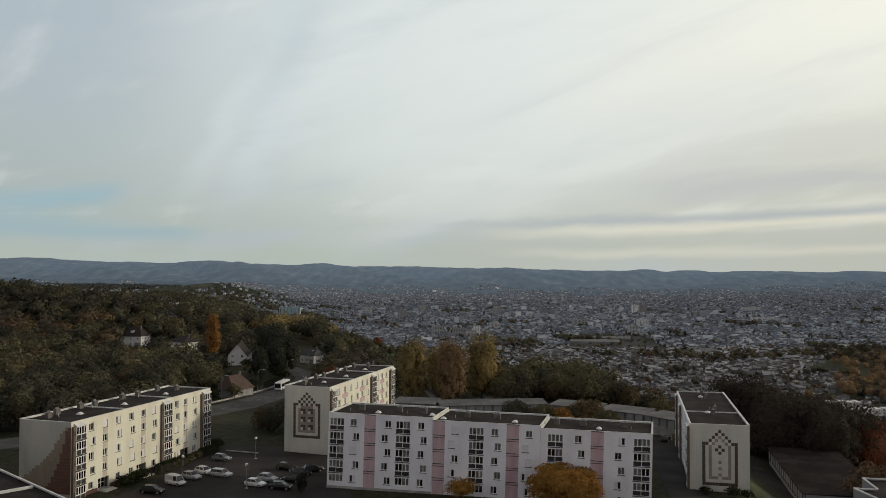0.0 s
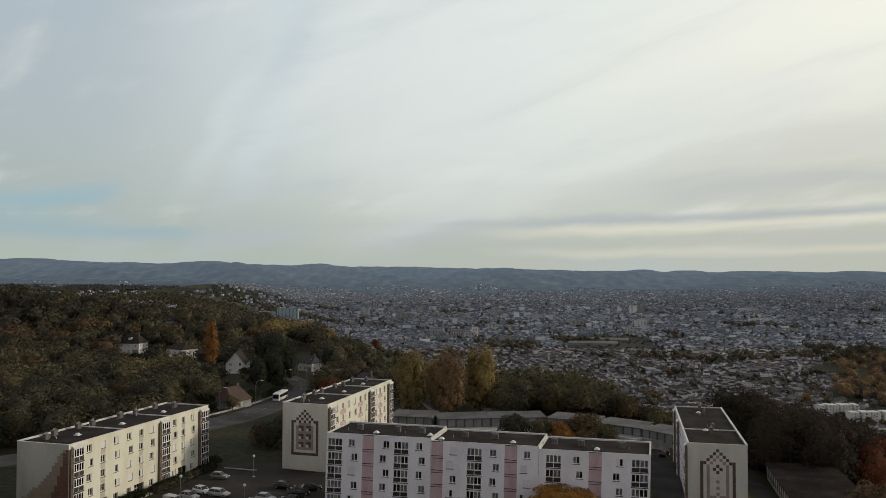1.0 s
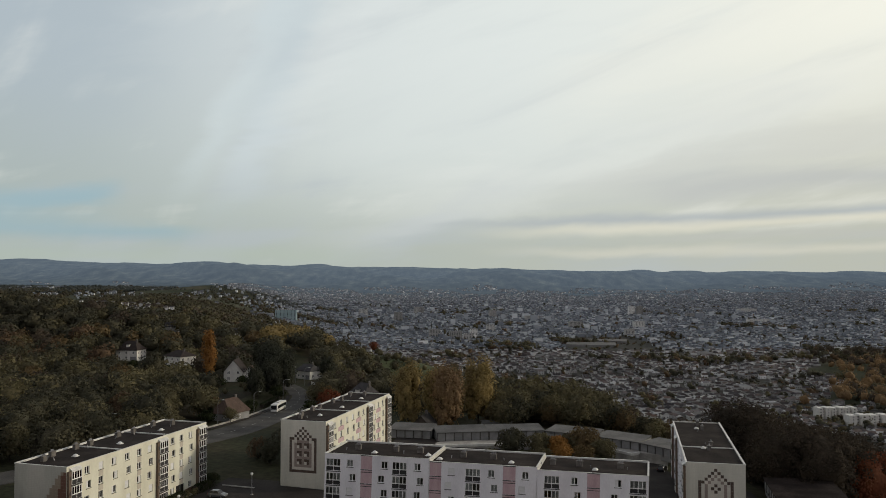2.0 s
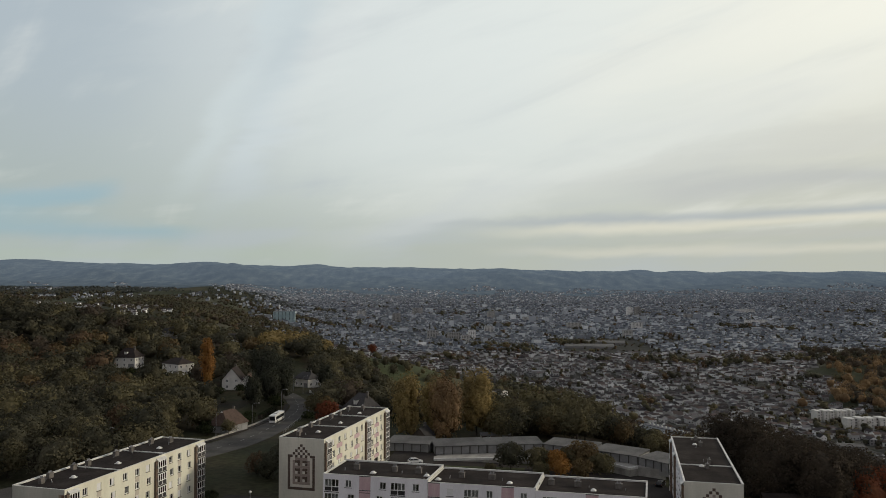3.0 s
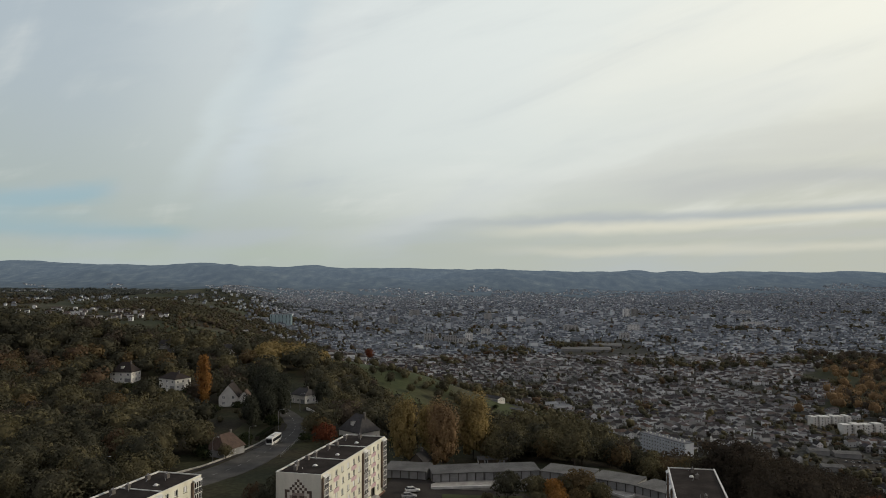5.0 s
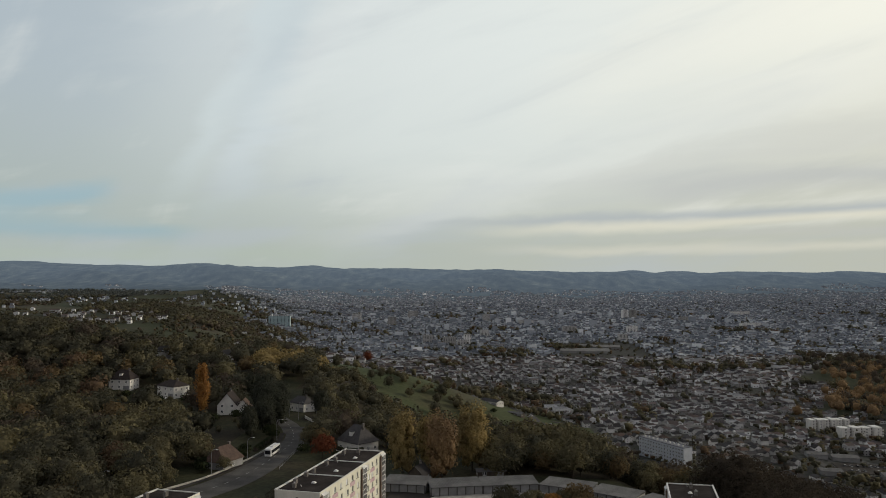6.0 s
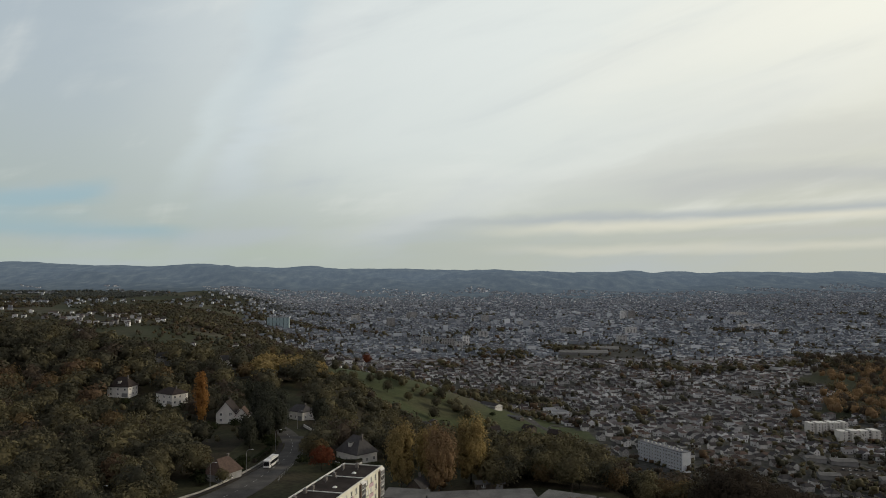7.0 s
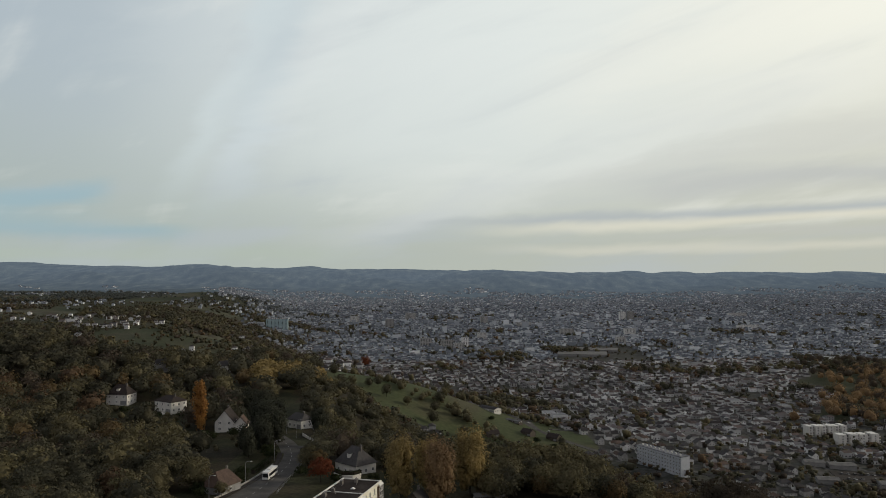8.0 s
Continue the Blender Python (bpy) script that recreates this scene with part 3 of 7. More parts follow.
def meadow_mask(x, y):
    low = np.where(x < 63, 730 - 1.2 * np.clip(x, 0, 63), 655 + 0.85 * (x - 63))
    return (x > -100) & (x < 158) & (y > low) & (y < 965 - 1.25 * np.clip(x - 28, 0, 200))


# the farmed upland: fields of uneven shape, some of them woods or groups of houses, hedges along their edges
crng = np.random.default_rng(41)
_gx, _gy = np.meshgrid(np.arange(-2300, 200, 215), np.arange(760, 3300, 250))
CELL_X = (_gx + crng.uniform(-95, 95, _gx.shape)).ravel()
CELL_Y = (_gy + crng.uniform(-110, 110, _gx.shape)).ravel()
CELL_KIND = crng.choice(5, CELL_X.size, p=[0.22, 0.20, 0.10, 0.34, 0.14])     # meadow, pasture, stubble, wood, houses


def fields(x, y):
    """The kind of field at each place, and how far its edge is."""
    kind, edge_ = np.zeros(len(x), int), np.zeros(len(x))
    wx_ = x + 14 * wavy(x, y, 60)
    for i in range(0, len(x), 4000):
        d = np.hypot(wx_[i:i + 4000, None] - CELL_X[None], (y[i:i + 4000, None] - CELL_Y[None]) * 0.85)
        two = np.argpartition(d, 1, axis=1)[:, :2]
        dd = np.take_along_axis(d, two, 1)
        near_ = np.argmin(dd, axis=1)
        kind[i:i + 4000] = CELL_KIND[two[np.arange(len(two)), near_]]
        edge_[i:i + 4000] = np.abs(dd[:, 0] - dd[:, 1]) / 2
    return kind, edge_


XS, YS = spaced(-3300, 3300, 6.0, 0.024), spaced(-350, 3120, 6.0, 0.016)
_v, _f = sheet(XS, YS)
_c = _v[_f].mean(1)
_mi = np.zeros(len(_f), int)
_town = (height(_c[:, 0], _c[:, 1]) < -62) | (_c[:, 1] > 1000)
_mi[_town] = 3
_up = (plateau(_c[:, 0], _c[:, 1]) > 0.55) & (_c[:, 1] > 800)
_kind, _edge = fields(_c[_up, 0], _c[_up, 1])
_mi[_up] = np.array([6, 4, 5, 1, 0])[_kind]
_mi[wood_mask(_c[:, 0], _c[:, 1])] = 1
_mi[meadow_mask(_c[:, 0], _c[:, 1])] = 2
_mi[park_mask(_c[:, 0], _c[:, 1])] = 6
tagged(new("ground", fast_mesh("ground", _v, _f, [M["grass"], M["litter"], M["meadow"], M["town_ground"], M["field"], M["stubble"], M["pasture"]], _mi, smooth=True)),
       "hilltop of grass and leaf litter falling to a built-up valley", "ground", kind="structure")


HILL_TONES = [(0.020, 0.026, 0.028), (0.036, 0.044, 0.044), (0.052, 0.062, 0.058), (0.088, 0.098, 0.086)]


def hill_material(name="hazed_hills", tones=HILL_TONES):
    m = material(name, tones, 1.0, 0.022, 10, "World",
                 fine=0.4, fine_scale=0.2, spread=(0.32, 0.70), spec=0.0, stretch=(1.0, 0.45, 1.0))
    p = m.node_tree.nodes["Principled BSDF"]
    # haze put in as blue emission, stronger the further the hills lie
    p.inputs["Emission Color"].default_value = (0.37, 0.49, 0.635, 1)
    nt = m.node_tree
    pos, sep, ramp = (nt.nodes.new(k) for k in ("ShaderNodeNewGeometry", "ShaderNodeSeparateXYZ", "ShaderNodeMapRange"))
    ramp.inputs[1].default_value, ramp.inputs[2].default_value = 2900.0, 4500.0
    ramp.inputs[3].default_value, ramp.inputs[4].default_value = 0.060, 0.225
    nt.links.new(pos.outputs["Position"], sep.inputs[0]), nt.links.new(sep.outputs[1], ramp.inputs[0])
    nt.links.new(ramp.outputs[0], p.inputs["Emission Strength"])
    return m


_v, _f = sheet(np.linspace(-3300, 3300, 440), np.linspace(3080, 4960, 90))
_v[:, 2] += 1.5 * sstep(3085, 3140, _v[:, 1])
tagged(new("backdrop", fast_mesh("backdrop", _v, _f, [hill_material()], smooth=True)), "line of far wooded hills with haze added as blue glow", "hills", kind="structure")


def strip(name, pts, width, mat, lift, label, category, step=3.0, kind="structure", skirt=0.3):
    """A band of paving laid along a line, on the ground; a third number at a point is its own width."""
    P = [Vector((p[0], p[1], p[2] if len(p) > 2 else width)) for p in pts]
    line = []
    for a, b in zip(P, P[1:]):
        n = max(1, int((b - a).length / step))
        line += [a.lerp(b, i / n) for i in range(n)]
    line.append(P[-1])
    for _ in range(6):
        line = [line[0]] + [(line[i - 1] + line[i] * 2 + line[i + 1]) / 4 for i in range(1, len(line) - 1)] + [line[-1]]
    g = Geo()
    L, R = [], []
    for i, p in enumerate(line):
        t = line[min(i + 1, len(line) - 1)] - line[max(i - 1, 0)]
        t = Vector((t.x, t.y, 0)).normalized()
        s = Vector((-t.y, t.x, 0)) * p.z / 2
        z = ground_at(p.x, p.y) + lift
        L.append((p.x + s.x, p.y + s.y, z))
        R.append((p.x - s.x, p.y - s.y, z))
    for i in range(len(line) - 1):
        g.face([R[i], R[i + 1], L[i + 1], L[i]])
        for A in (L, R):
            g.face([A[i], A[i + 1], (A[i + 1][0], A[i + 1][1], A[i + 1][2] - skirt), (A[i][0], A[i][1], A[i][2] - skirt)])
    return tagged(new(name, g.mesh(name, [mat])), label, category, kind=kind), line


def patch(name, pts, mat, lift, label, category, n=12):
    """A paved area between four corners, on the ground."""
    a, b, c, d = (Vector((*p, 0)) for p in pts)
    g = Geo()
    def at(i, j):
        p = a.lerp(b, i / n).lerp(d.lerp(c, i / n), j / n)
        return (p.x, p.y, ground_at(p.x, p.y) + lift)
    for i in range(n):
        for j in range(n):
            g.face([at(i, j), at(i + 1, j), at(i + 1, j + 1), at(i, j + 1)])
    edge = [at(i, 0) for i in range(n)] + [at(n, j) for j in range(n)] + [at(n - i, n) for i in range(n)] + [at(0, n - j) for j in range(n)]
    for p, q in zip(edge, edge[1:] + edge[:1]):
        g.face([p, q, (q[0], q[1], q[2] - 0.4), (p[0], p[1], p[2] - 0.4)])
    return setting(name, g, mat, label, category)


ROAD = [(-150, 108, 9), (-118, 160, 11), (-91, 198, 13), (-74, 225, 14), (-62.8, 247, 13.5), (-58.2, 267, 12.5), (-55.6, 290, 9.5), (-54.0, 312, 8), (-56.5, 332, 8), (-62, 352, 8), (-72, 374, 7.5), (-92, 405, 7), (-118, 455, 6), (-140, 525, 6), (-165, 600, 6)]
road, ROAD_LINE = strip("road", ROAD, 8.0, M["road"], 0.09, "two-lane asphalt road with worn white markings", "road")
strip("pavement", [(-79.0, 234), (-70.2, 251.5), (-65.2, 268.5), (-61.0, 290), (-58.8, 312), (-61.5, 333)], 1.6, M["asphalt"], 0.22, "narrow asphalt pavement with a kerb beside the road", "pavement", skirt=0.5)
strip("side_road", [(-58, 345), (-49, 351), (-40, 349)], 5.5, M["road"], 0.11, "short asphalt side road leaving the bend", "road")
patch("car_park", [(-62, 128), (-12, 128), (-24, 186), (-49, 190)], M["asphalt"], 0.07, "dark asphalt car park between the blocks", "car park")
patch("yard", [(-18, 196), (50, 178), (66, 212), (-12, 236)], M["asphalt"], 0.05, "asphalt yard in front of the garages", "yard")
patch("lane", [(40, 130), (47, 128), (58, 206), (50, 208)], M["asphalt"], 0.09, "narrow asphalt lane beside the block", "lane")
patch("lane_by_garages", [(60, 128), (69, 128), (79, 206), (70, 210)], M["asphalt"], 0.06, "asphalt lane in front of low garages", "lane")


# ---- trees ----
def crown_points(rng, n, lobes, h0, h1, rx, shape):
    """Points and outward directions over an uneven crown made of lobes."""
    c, s = [], []
    for i in range(lobes):
        t = (i + rng.random()) / lobes
        if shape == "round":      # a dome with lobes all over it
            zc, rz = (h0 + h1) / 2, (h1 - h0) / 2
            up = -0.80 + 1.75 * t
            a = i * 2.4 + rng.random() * 0.8
            k = math.sqrt(max(0.0, 1 - up * up)) if up < 0.98 else 0.1
            k = max(k, 0.85) if up < 0 else k
            f = rng.uniform(0.58, 0.80)
            c.append((rx * f * k * math.cos(a), rx * f * k * math.sin(a), zc + rz * f * min(up, 0.98)))
            q = rx * rng.uniform(0.85, 1.30) * 1.45 / math.sqrt(lobes)
            s.append((q, q, q * 0.95 * min(1.0, 1.2 * rz / rx)))
            continue
        z = h0 + (h1 - h0) * (0.10 + 0.80 * t)
        if shape == "column":
            r = rx * (0.75 - 0.55 * abs(t - 0.4))
        elif shape == "cone":
            r = rx * (0.95 - 0.85 * t)
        else:
            r = rx * (0.86 - 0.50 * abs(t - 0.5))
        a = rng.random() * 6.283 + i * 2.4
        k = {"column": 0.25, "cone": 0.25}.get(shape, 0.55)
        c.append((r * k * math.cos(a), r * k * math.sin(a), z))
        q = (0.45 + 0.32 * rng.random()) * max(0.35 * rx, r * 0.8)
        s.append((q, q, q * (1.85 if shape != "cone" else 0.85)))
    c, s = np.array(c), np.array(s)
    w = s[:, 0] ** 2
    j = rng.choice(lobes, n, p=w / w.sum())
    d = rng.normal(size=(n, 3))
    d /= np.linalg.norm(d, axis=1)[:, None]
    d[:, 2] = np.where(d[:, 2] < -0.35, -d[:, 2], d[:, 2])
    p = c[j] + d * s[j] * rng.uniform(0.76, 1.10, (n, 1))
    return p, d, c, s


def ball_grid():
    """A cube pushed out to a ball: 26 corners, 24 faces."""
    idx, verts, faces = {}, [], []
    def at(p):
        if p not in idx:
            idx[p] = len(verts)
            verts.append(p)
        return idx[p]
    for ax in range(3):
        for sgn in (-1, 1):
            for i in (-1, 0):
                for j in (-1, 0):
                    q = []
                    for u, v in ((i, j), (i + 1, j), (i + 1, j + 1), (i, j + 1)):
                        p = [0, 0, 0]
                        p[ax], p[(ax + 1) % 3], p[(ax + 2) % 3] = sgn, u * sgn, v
                        q.append(at(tuple(p)))
                    faces.append(q)
    v = np.array(verts, float)
    return v / np.linalg.norm(v, axis=1)[:, None], np.array(faces)


BALL_V, BALL_F = ball_grid()


CUBE_V = np.array([(x, y, z) for z in (-1, 1) for y in (-1, 1) for x in (-1, 1)]) / 1.5
CUBE_F = np.array([(0, 2, 3, 1), (4, 5, 7, 6), (0, 1, 5, 4), (1, 3, 7, 5), (3, 2, 6, 7), (2, 0, 4, 6)])


def lumps(rng, c, s, fill, coarse=False):
    """An uneven lump for every lobe of a crown, finer or coarser."""
    bv, bf = (CUBE_V, CUBE_F) if coarse else (BALL_V, BALL_F)
    k = len(c)
    r = fill * rng.uniform(0.70, 1.25, (k, len(bv), 1))
    V = c[:, None, :] + bv[None] * s[:, None, :] * r
    return V.reshape(-1, 3), (bf[None] + (np.arange(k) * len(bv))[:, None, None]).reshape(-1, 4)


def leaf_quads(rng, p, d, size):
    """Small bent clumps of leaves, turned roughly outwards."""
    n = len(p)
    nrm = d + rng.normal(scale=0.30, size=(n, 3)) + np.array([0, 0, 0.18])
    nrm /= np.linalg.norm(nrm, axis=1)[:, None]
    a = np.cross(nrm, rng.normal(size=(n, 3)))
    a /= np.linalg.norm(a, axis=1)[:, None] + 1e-9
    b = np.cross(nrm, a)
    s = size * rng.uniform(0.55, 1.3, (n, 1))
    q = s * rng.uniform(0.55, 1.0, (n, 1))
    fold = nrm * s * 0.28
    V = np.stack([p - a * s * 0.5 - b * q * 0.3, p + b * q * -0.55 + fold, p + a * s * 0.55 - b * q * 0.1, p + b * q * 0.55 + fold * 0.6], 1)
    F = np.arange(n * 4).reshape(n, 4)
    return V.reshape(-1, 3), F


def crown_mesh(name, seed, n, lobes, h0, h1, rx, shape, size, mat):
    rng = np.random.default_rng(seed)
    p, d, c, s = crown_points(rng, n, lobes, h0, h1, rx, shape)
    V, F = leaf_quads(rng, p, d, size)
    core = np.array([[0, 0, (h0 + h1) / 2]]), np.array([[rx, rx, (h1 - h0) / 2]])
    if shape == "round":
        c, s = core[0], core[1] * 0.62
    else:
        s = s * 0.45
    W, G = lumps(rng, c, s, 1.0)
    return fast_mesh(name, np.concatenate([V, W]), np.concatenate([F, G + len(V)]), [mat], smooth=True)


def trunk_geo(seed, h, r, h0, rx, limbs):
    rng = random.Random(seed)
    g = Geo()
    g.tube([(0, 0, -0.4), (0.02, 0, h * 0.12), (rng.uniform(-.2, .2), rng.uniform(-.2, .2), h * 0.45), (rng.uniform(-.3, .3), rng.uniform(-.3, .3), h * 0.86)],
           [r * 1.35, r, r * 0.7, r * 0.18], 7)
    for i in range(limbs):
        z = h0 + (h * 0.75 - h0) * (i + 0.3) / limbs
        a = i * 2.4 + rng.random()
        k = rx * rng.uniform(0.55, 0.85)
        g.tube([(0, 0, z - 0.3), (k * 0.45 * math.cos(a), k * 0.45 * math.sin(a), z + k * 0.35), (k * math.cos(a), k * math.sin(a), z + k * 0.8)],
               [r * 0.45, r * 0.28, r * 0.08], 5)
    return g


TREES = {}


def tree_model(key, name, label, leaf, seed, n, lobes, h, h0, rx, shape="round", size=0.6, r=0.25, limbs=6):
    """One tree at the origin, from which others are copied."""
    t = thing(name, label, "tree", Matrix())
    part("trunk", trunk_geo(seed, h, r, h0, rx, limbs), [M["bark"]], t, "dark bark")
    part("crown", crown_mesh("crown", seed, n, lobes, h0, h, rx, shape, size, M[leaf]), None, t)
    TREES[key] = [t, False]


def plant(key, x, y, s=1.0, turn=None, sz=1.0, sink=0.0, label="", group=""):
    model, used = TREES[key]
    m = Matrix.Translation((x, y, ground_at(x, y) - sink)) @ Matrix.Rotation(random.random() * 6.28 if turn is None else turn, 4, "Z")
    if used:
        t = copy_thing(model, m)
    else:
        model.matrix_basis = m
        TREES[key][1] = True
        t = model
    t.scale = (s, s, s * sz)
    return tagged(t, label, group=group)


for i in range(3):
    tree_model(f"green{i}", "oak_tree", "broad dark green oak with a dense uneven crown", "leaf_green", 11 + i, 1150, 20, 13 + i, 0.2, 6.0, size=0.70)
    tree_model(f"olive{i}", "deciduous_tree", "olive-yellow autumn tree with a rounded uneven crown", "leaf_olive", 21 + i, 1150, 20, 12 + i, 0.2, 5.6, size=0.70)
tree_model("ochre0", "deciduous_tree", "ochre-brown autumn tree with thinning leaves", "leaf_ochre", 31, 1400, 20, 12, 0.2, 5.2, size=0.60)
tree_model("ochre1", "deciduous_tree", "ochre-brown autumn tree with thinning leaves", "leaf_ochre", 32, 1400, 20, 13, 0.2, 5.2, size=0.60)
tree_model("gold_wide", "deciduous_tree", "golden autumn tree with a full rounded crown", "leaf_gold", 33, 15000, 80, 6.4, 0.3, 8.9, size=0.25, limbs=0)
tree_model("gold", "deciduous_tree", "golden autumn tree with a full rounded crown", "leaf_gold", 30, 3600, 24, 6.6, 0.3, 3.1, size=0.20)
tree_model("orange", "deciduous_tree", "bright orange autumn tree with a full crown", "leaf_orange", 34, 1500, 12, 8, 1.4, 3.6, size=0.5, r=0.16)
tree_model("rust0", "deciduous_tree", "rust-brown autumn tree with a rounded crown", "leaf_rust", 35, 1400, 20, 12, 0.2, 5.2, size=0.60)
tree_model("red", "ornamental_tree", "deep red autumn tree with a full low crown", "leaf_red", 36, 1500, 12, 8, 1.2, 3.8, size=0.5, r=0.16)
tree_model("red_large", "ornamental_tree", "large deep red autumn tree with a full crown", "leaf_red", 48, 4200, 30, 20, 1.0, 8.5, size=0.50, r=0.4)
tree_model("conifer", "cedar_tree", "tall dark conifer with drooping layered boughs", "leaf_conifer", 37, 2000, 26, 18, 1.2, 7.5, "tall", 0.8, 0.35, 10)
tree_model("poplar", "poplar_tree", "tall narrow orange Lombardy poplar beside the road", "leaf_orange", 38, 3000, 28, 25, 0.6, 6.3, "column", 0.6, 0.3, 8)
tree_model("tall0", "poplar_tree", "tall ochre poplar with thinning autumn leaves", "leaf_straw", 39, 3400, 46, 20, 0.8, 6.6, "tall", 0.6, 0.3, 12)
tree_model("tall1", "poplar_tree", "tall russet poplar with thinning autumn leaves", "leaf_russet", 40, 3400, 46, 20, 0.8, 7.4, "tall", 0.6, 0.3, 12)
tree_model("tall2", "poplar_tree", "tall poplar with golden-yellow upper leaves", "leaf_straw", 41, 3400, 46, 20, 0.8, 7.2, "tall", 0.6, 0.3, 12)
tree_model("willow", "shrub", "feathery olive-yellow shrub tree beside the road", "leaf_olive", 42, 1500, 14, 8, 0.8, 3.8, size=0.45, r=0.14)
tree_model("mound_green", "round_tree", "low round dark green tree with leaves to the ground", "leaf_green", 51, 1900, 20, 7.5, 0.2, 4.4, size=0.50, r=0.14, limbs=4)
tree_model("mound_olive", "round_tree", "low round brownish olive tree with leaves to the ground", "leaf_olive", 52, 1900, 20, 7.0, 0.2, 4.0, size=0.50, r=0.14, limbs=4)
tree_model("mound_ochre", "round_tree", "low round ochre autumn tree with leaves to the ground", "leaf_ochre", 53, 1900, 20, 7.5, 0.2, 4.0, size=0.50, r=0.14, limbs=4)
tree_model("mound_orange", "round_tree", "low round orange autumn tree with leaves to the ground", "leaf_orange", 54, 1900, 20, 6.5, 0.2, 3.8, size=0.50, r=0.14, limbs=4)
tree_model("bush", "bush", "low dark green rounded bush", "hedge", 43, 420, 8, 1.9, 0.1, 1.3, size=0.35, r=0.05, limbs=3)
tree_model("yellowbush", "bush", "small yellow-green shrub by the entrance", "leaf_olive", 44, 300, 7, 1.6, 0.1, 0.8, size=0.28, r=0.05, limbs=3)

# set trees of the estate and its edge
plant("gold_wide", 21.6, 144.0, 0.90, 0.4, sz=1.46, label="golden autumn tree with a full crown in front of the block")
plant("gold", 3.4, 148.5, 1.0, 1.4, sz=0.62, label="small golden autumn tree in front of the block")
for key, x, y, sc in (("mound_green", 19.6, 219, 1.0), ("mound_olive", 26.8, 218.5, 0.95), ("mound_orange", 31.6, 217.5, 0.95), ("orange", 31.8, 208.5, 0.7), ("mound_olive", 36.0, 220.0, 0.9),
                      ("mound_ochre", 39.2, 219.5, 1.15), ("mound_olive", 43.0, 213.5, 0.9), ("mound_ochre", 37.5, 210.5, 0.75), ("mound_olive", 27.0, 211.0, 0.6), ("mound_olive", 14.0, 214.5, 0.42)):
    plant(key, x, y, sc, group="trees in the yard")
plant("tall0", -9.8, 262, 1.0, group="poplars behind the garages")
plant("tall1", 2.6, 257, 1.0, group="poplars behind the garages")
plant("tall2", 13.0, 270, 1.05, group="poplars behind the garages")
plant("tall0", -1.5, 275, 0.85, group="poplars behind the garages")
plant("poplar", -108, 381, 1.2, sz=0.88)
for _x, _y, _s in ((-66.5, 348, 0.85), (-73, 352, 1.0), (-73, 363, 0.9), (-70, 340, 0.8), (-69, 334, 0.7), (-75, 330, 0.65), (-72, 322, 0.55), (-72, 384, 0.8), (-52, 377, 0.7), (-83, 402, 0.9), (-92, 418, 0.8)):
    plant("conifer", _x, _y, _s, label="broad dark evergreen beside the road")
plant("red", -38.5, 284, 1.08, label="small deep red autumn tree beside the grey house")
plant("ochre1", -41.5, 300, 0.68)
plant("willow", -45.5, 303, 1.1)
plant("willow", -45.0, 312, 1.15)
plant("willow", -67.5, 263.5, 0.62, label="small leafy shrub in the garden by the road")
plant("green0", -42.5, 205, 0.60, sz=1.05, sink=1.2, label="dark shrub tree on the grass beside the block")
plant("rust0", -46.5, 210, 0.55, sz=1.1, sink=1.0, label="dark shrub tree on the grass beside the block")
plant("green1", -40.5, 214, 0.62, sz=1.1, sink=1.0, label="dark shrub tree on the grass beside the block")
plant("red_large", 108, 205, 1.0, label="large dark red autumn tree at the wood edge")
plant("rust0", 84.0, 158, 1.12, label="rust-olive autumn tree beside the low garages")
for x, y, s in ((-28, 318, 0.75), (-18, 312, 0.7), (-12, 300, 0.75), (-6, 285, 0.6), (-38, 330, 0.85), (-30, 338, 0.9), (-48, 322, 0.5), (22, 262, 0.6), (8, 282, 0.6)):
    plant(random.choice(("green0", "olive0", "olive1", "green2")), x, y, s)
plant("olive2", 44.5, 259, 1.1, label="yellow-green tree in the wood edge")

# the wood: the trees nearest to the estate stand singly
rng = np.random.default_rng(5)


def wood_spots(x0, x1, y0, y1, pitch):
    gx, gy = np.meshgrid(np.arange(x0, x1, pitch), np.arange(y0, y1, pitch))
    x = gx.ravel() + rng.uniform(-0.48, 0.48, gx.size) * pitch
    y = gy.ravel() + rng.uniform(-0.48, 0.48, gx.size) * pitch
    k = wood_mask(x, y)
    return x[k], y[k]


wx, wy = wood_spots(-560, 300, 130, 880, 10.8)
_in = np.abs(wx) < 0.60 * wy + 30
for _hx, _hy, _t0, _w in ((-169, 446, 0.82, 9), (-138, 433, 0.82, 9), (-96, 386, 0.78, 10), (-71.5, 268.5, 0.84, 9), (-28, 303, 0.84, 10), (-108, 381, 0.88, 6), (-147, 585, 0.95, 5), (-172, 520, 0.93, 7), (104, 200, 0.86, 8), (-62.5, 392, 0.90, 6)):
    _t = (wx * _hx + wy * _hy) / (_hx ** 2 + _hy ** 2)
    _lat = np.abs(wx * _hy - wy * _hx) / math.hypot(_hx, _hy)
    _in &= ~((_t > _t0) & (_t < 1.02) & (_lat < _w))
wx, wy = wx[_in], wy[_in]
_ex, _ey = wood_spots(18, 260, 225, 420, 10.0)
wx, wy = np.append(wx, _ex), np.append(wy, _ey)
near = np.argsort(np.hypot(wx, wy))[:165]
single = np.zeros(len(wx), bool)
single[near] = True
for i in range(2):
    tree_model(f"umber{i}", "deciduous_tree", "tall dark brown autumn tree at the wood edge", "leaf_dark", 45 + i, 5200, 34, 19, 0.2, 7.6, size=0.44, r=0.35)
KINDS = ["green0", "green1", "green2", "olive0", "olive1", "olive2", "ochre0", "rust0"]
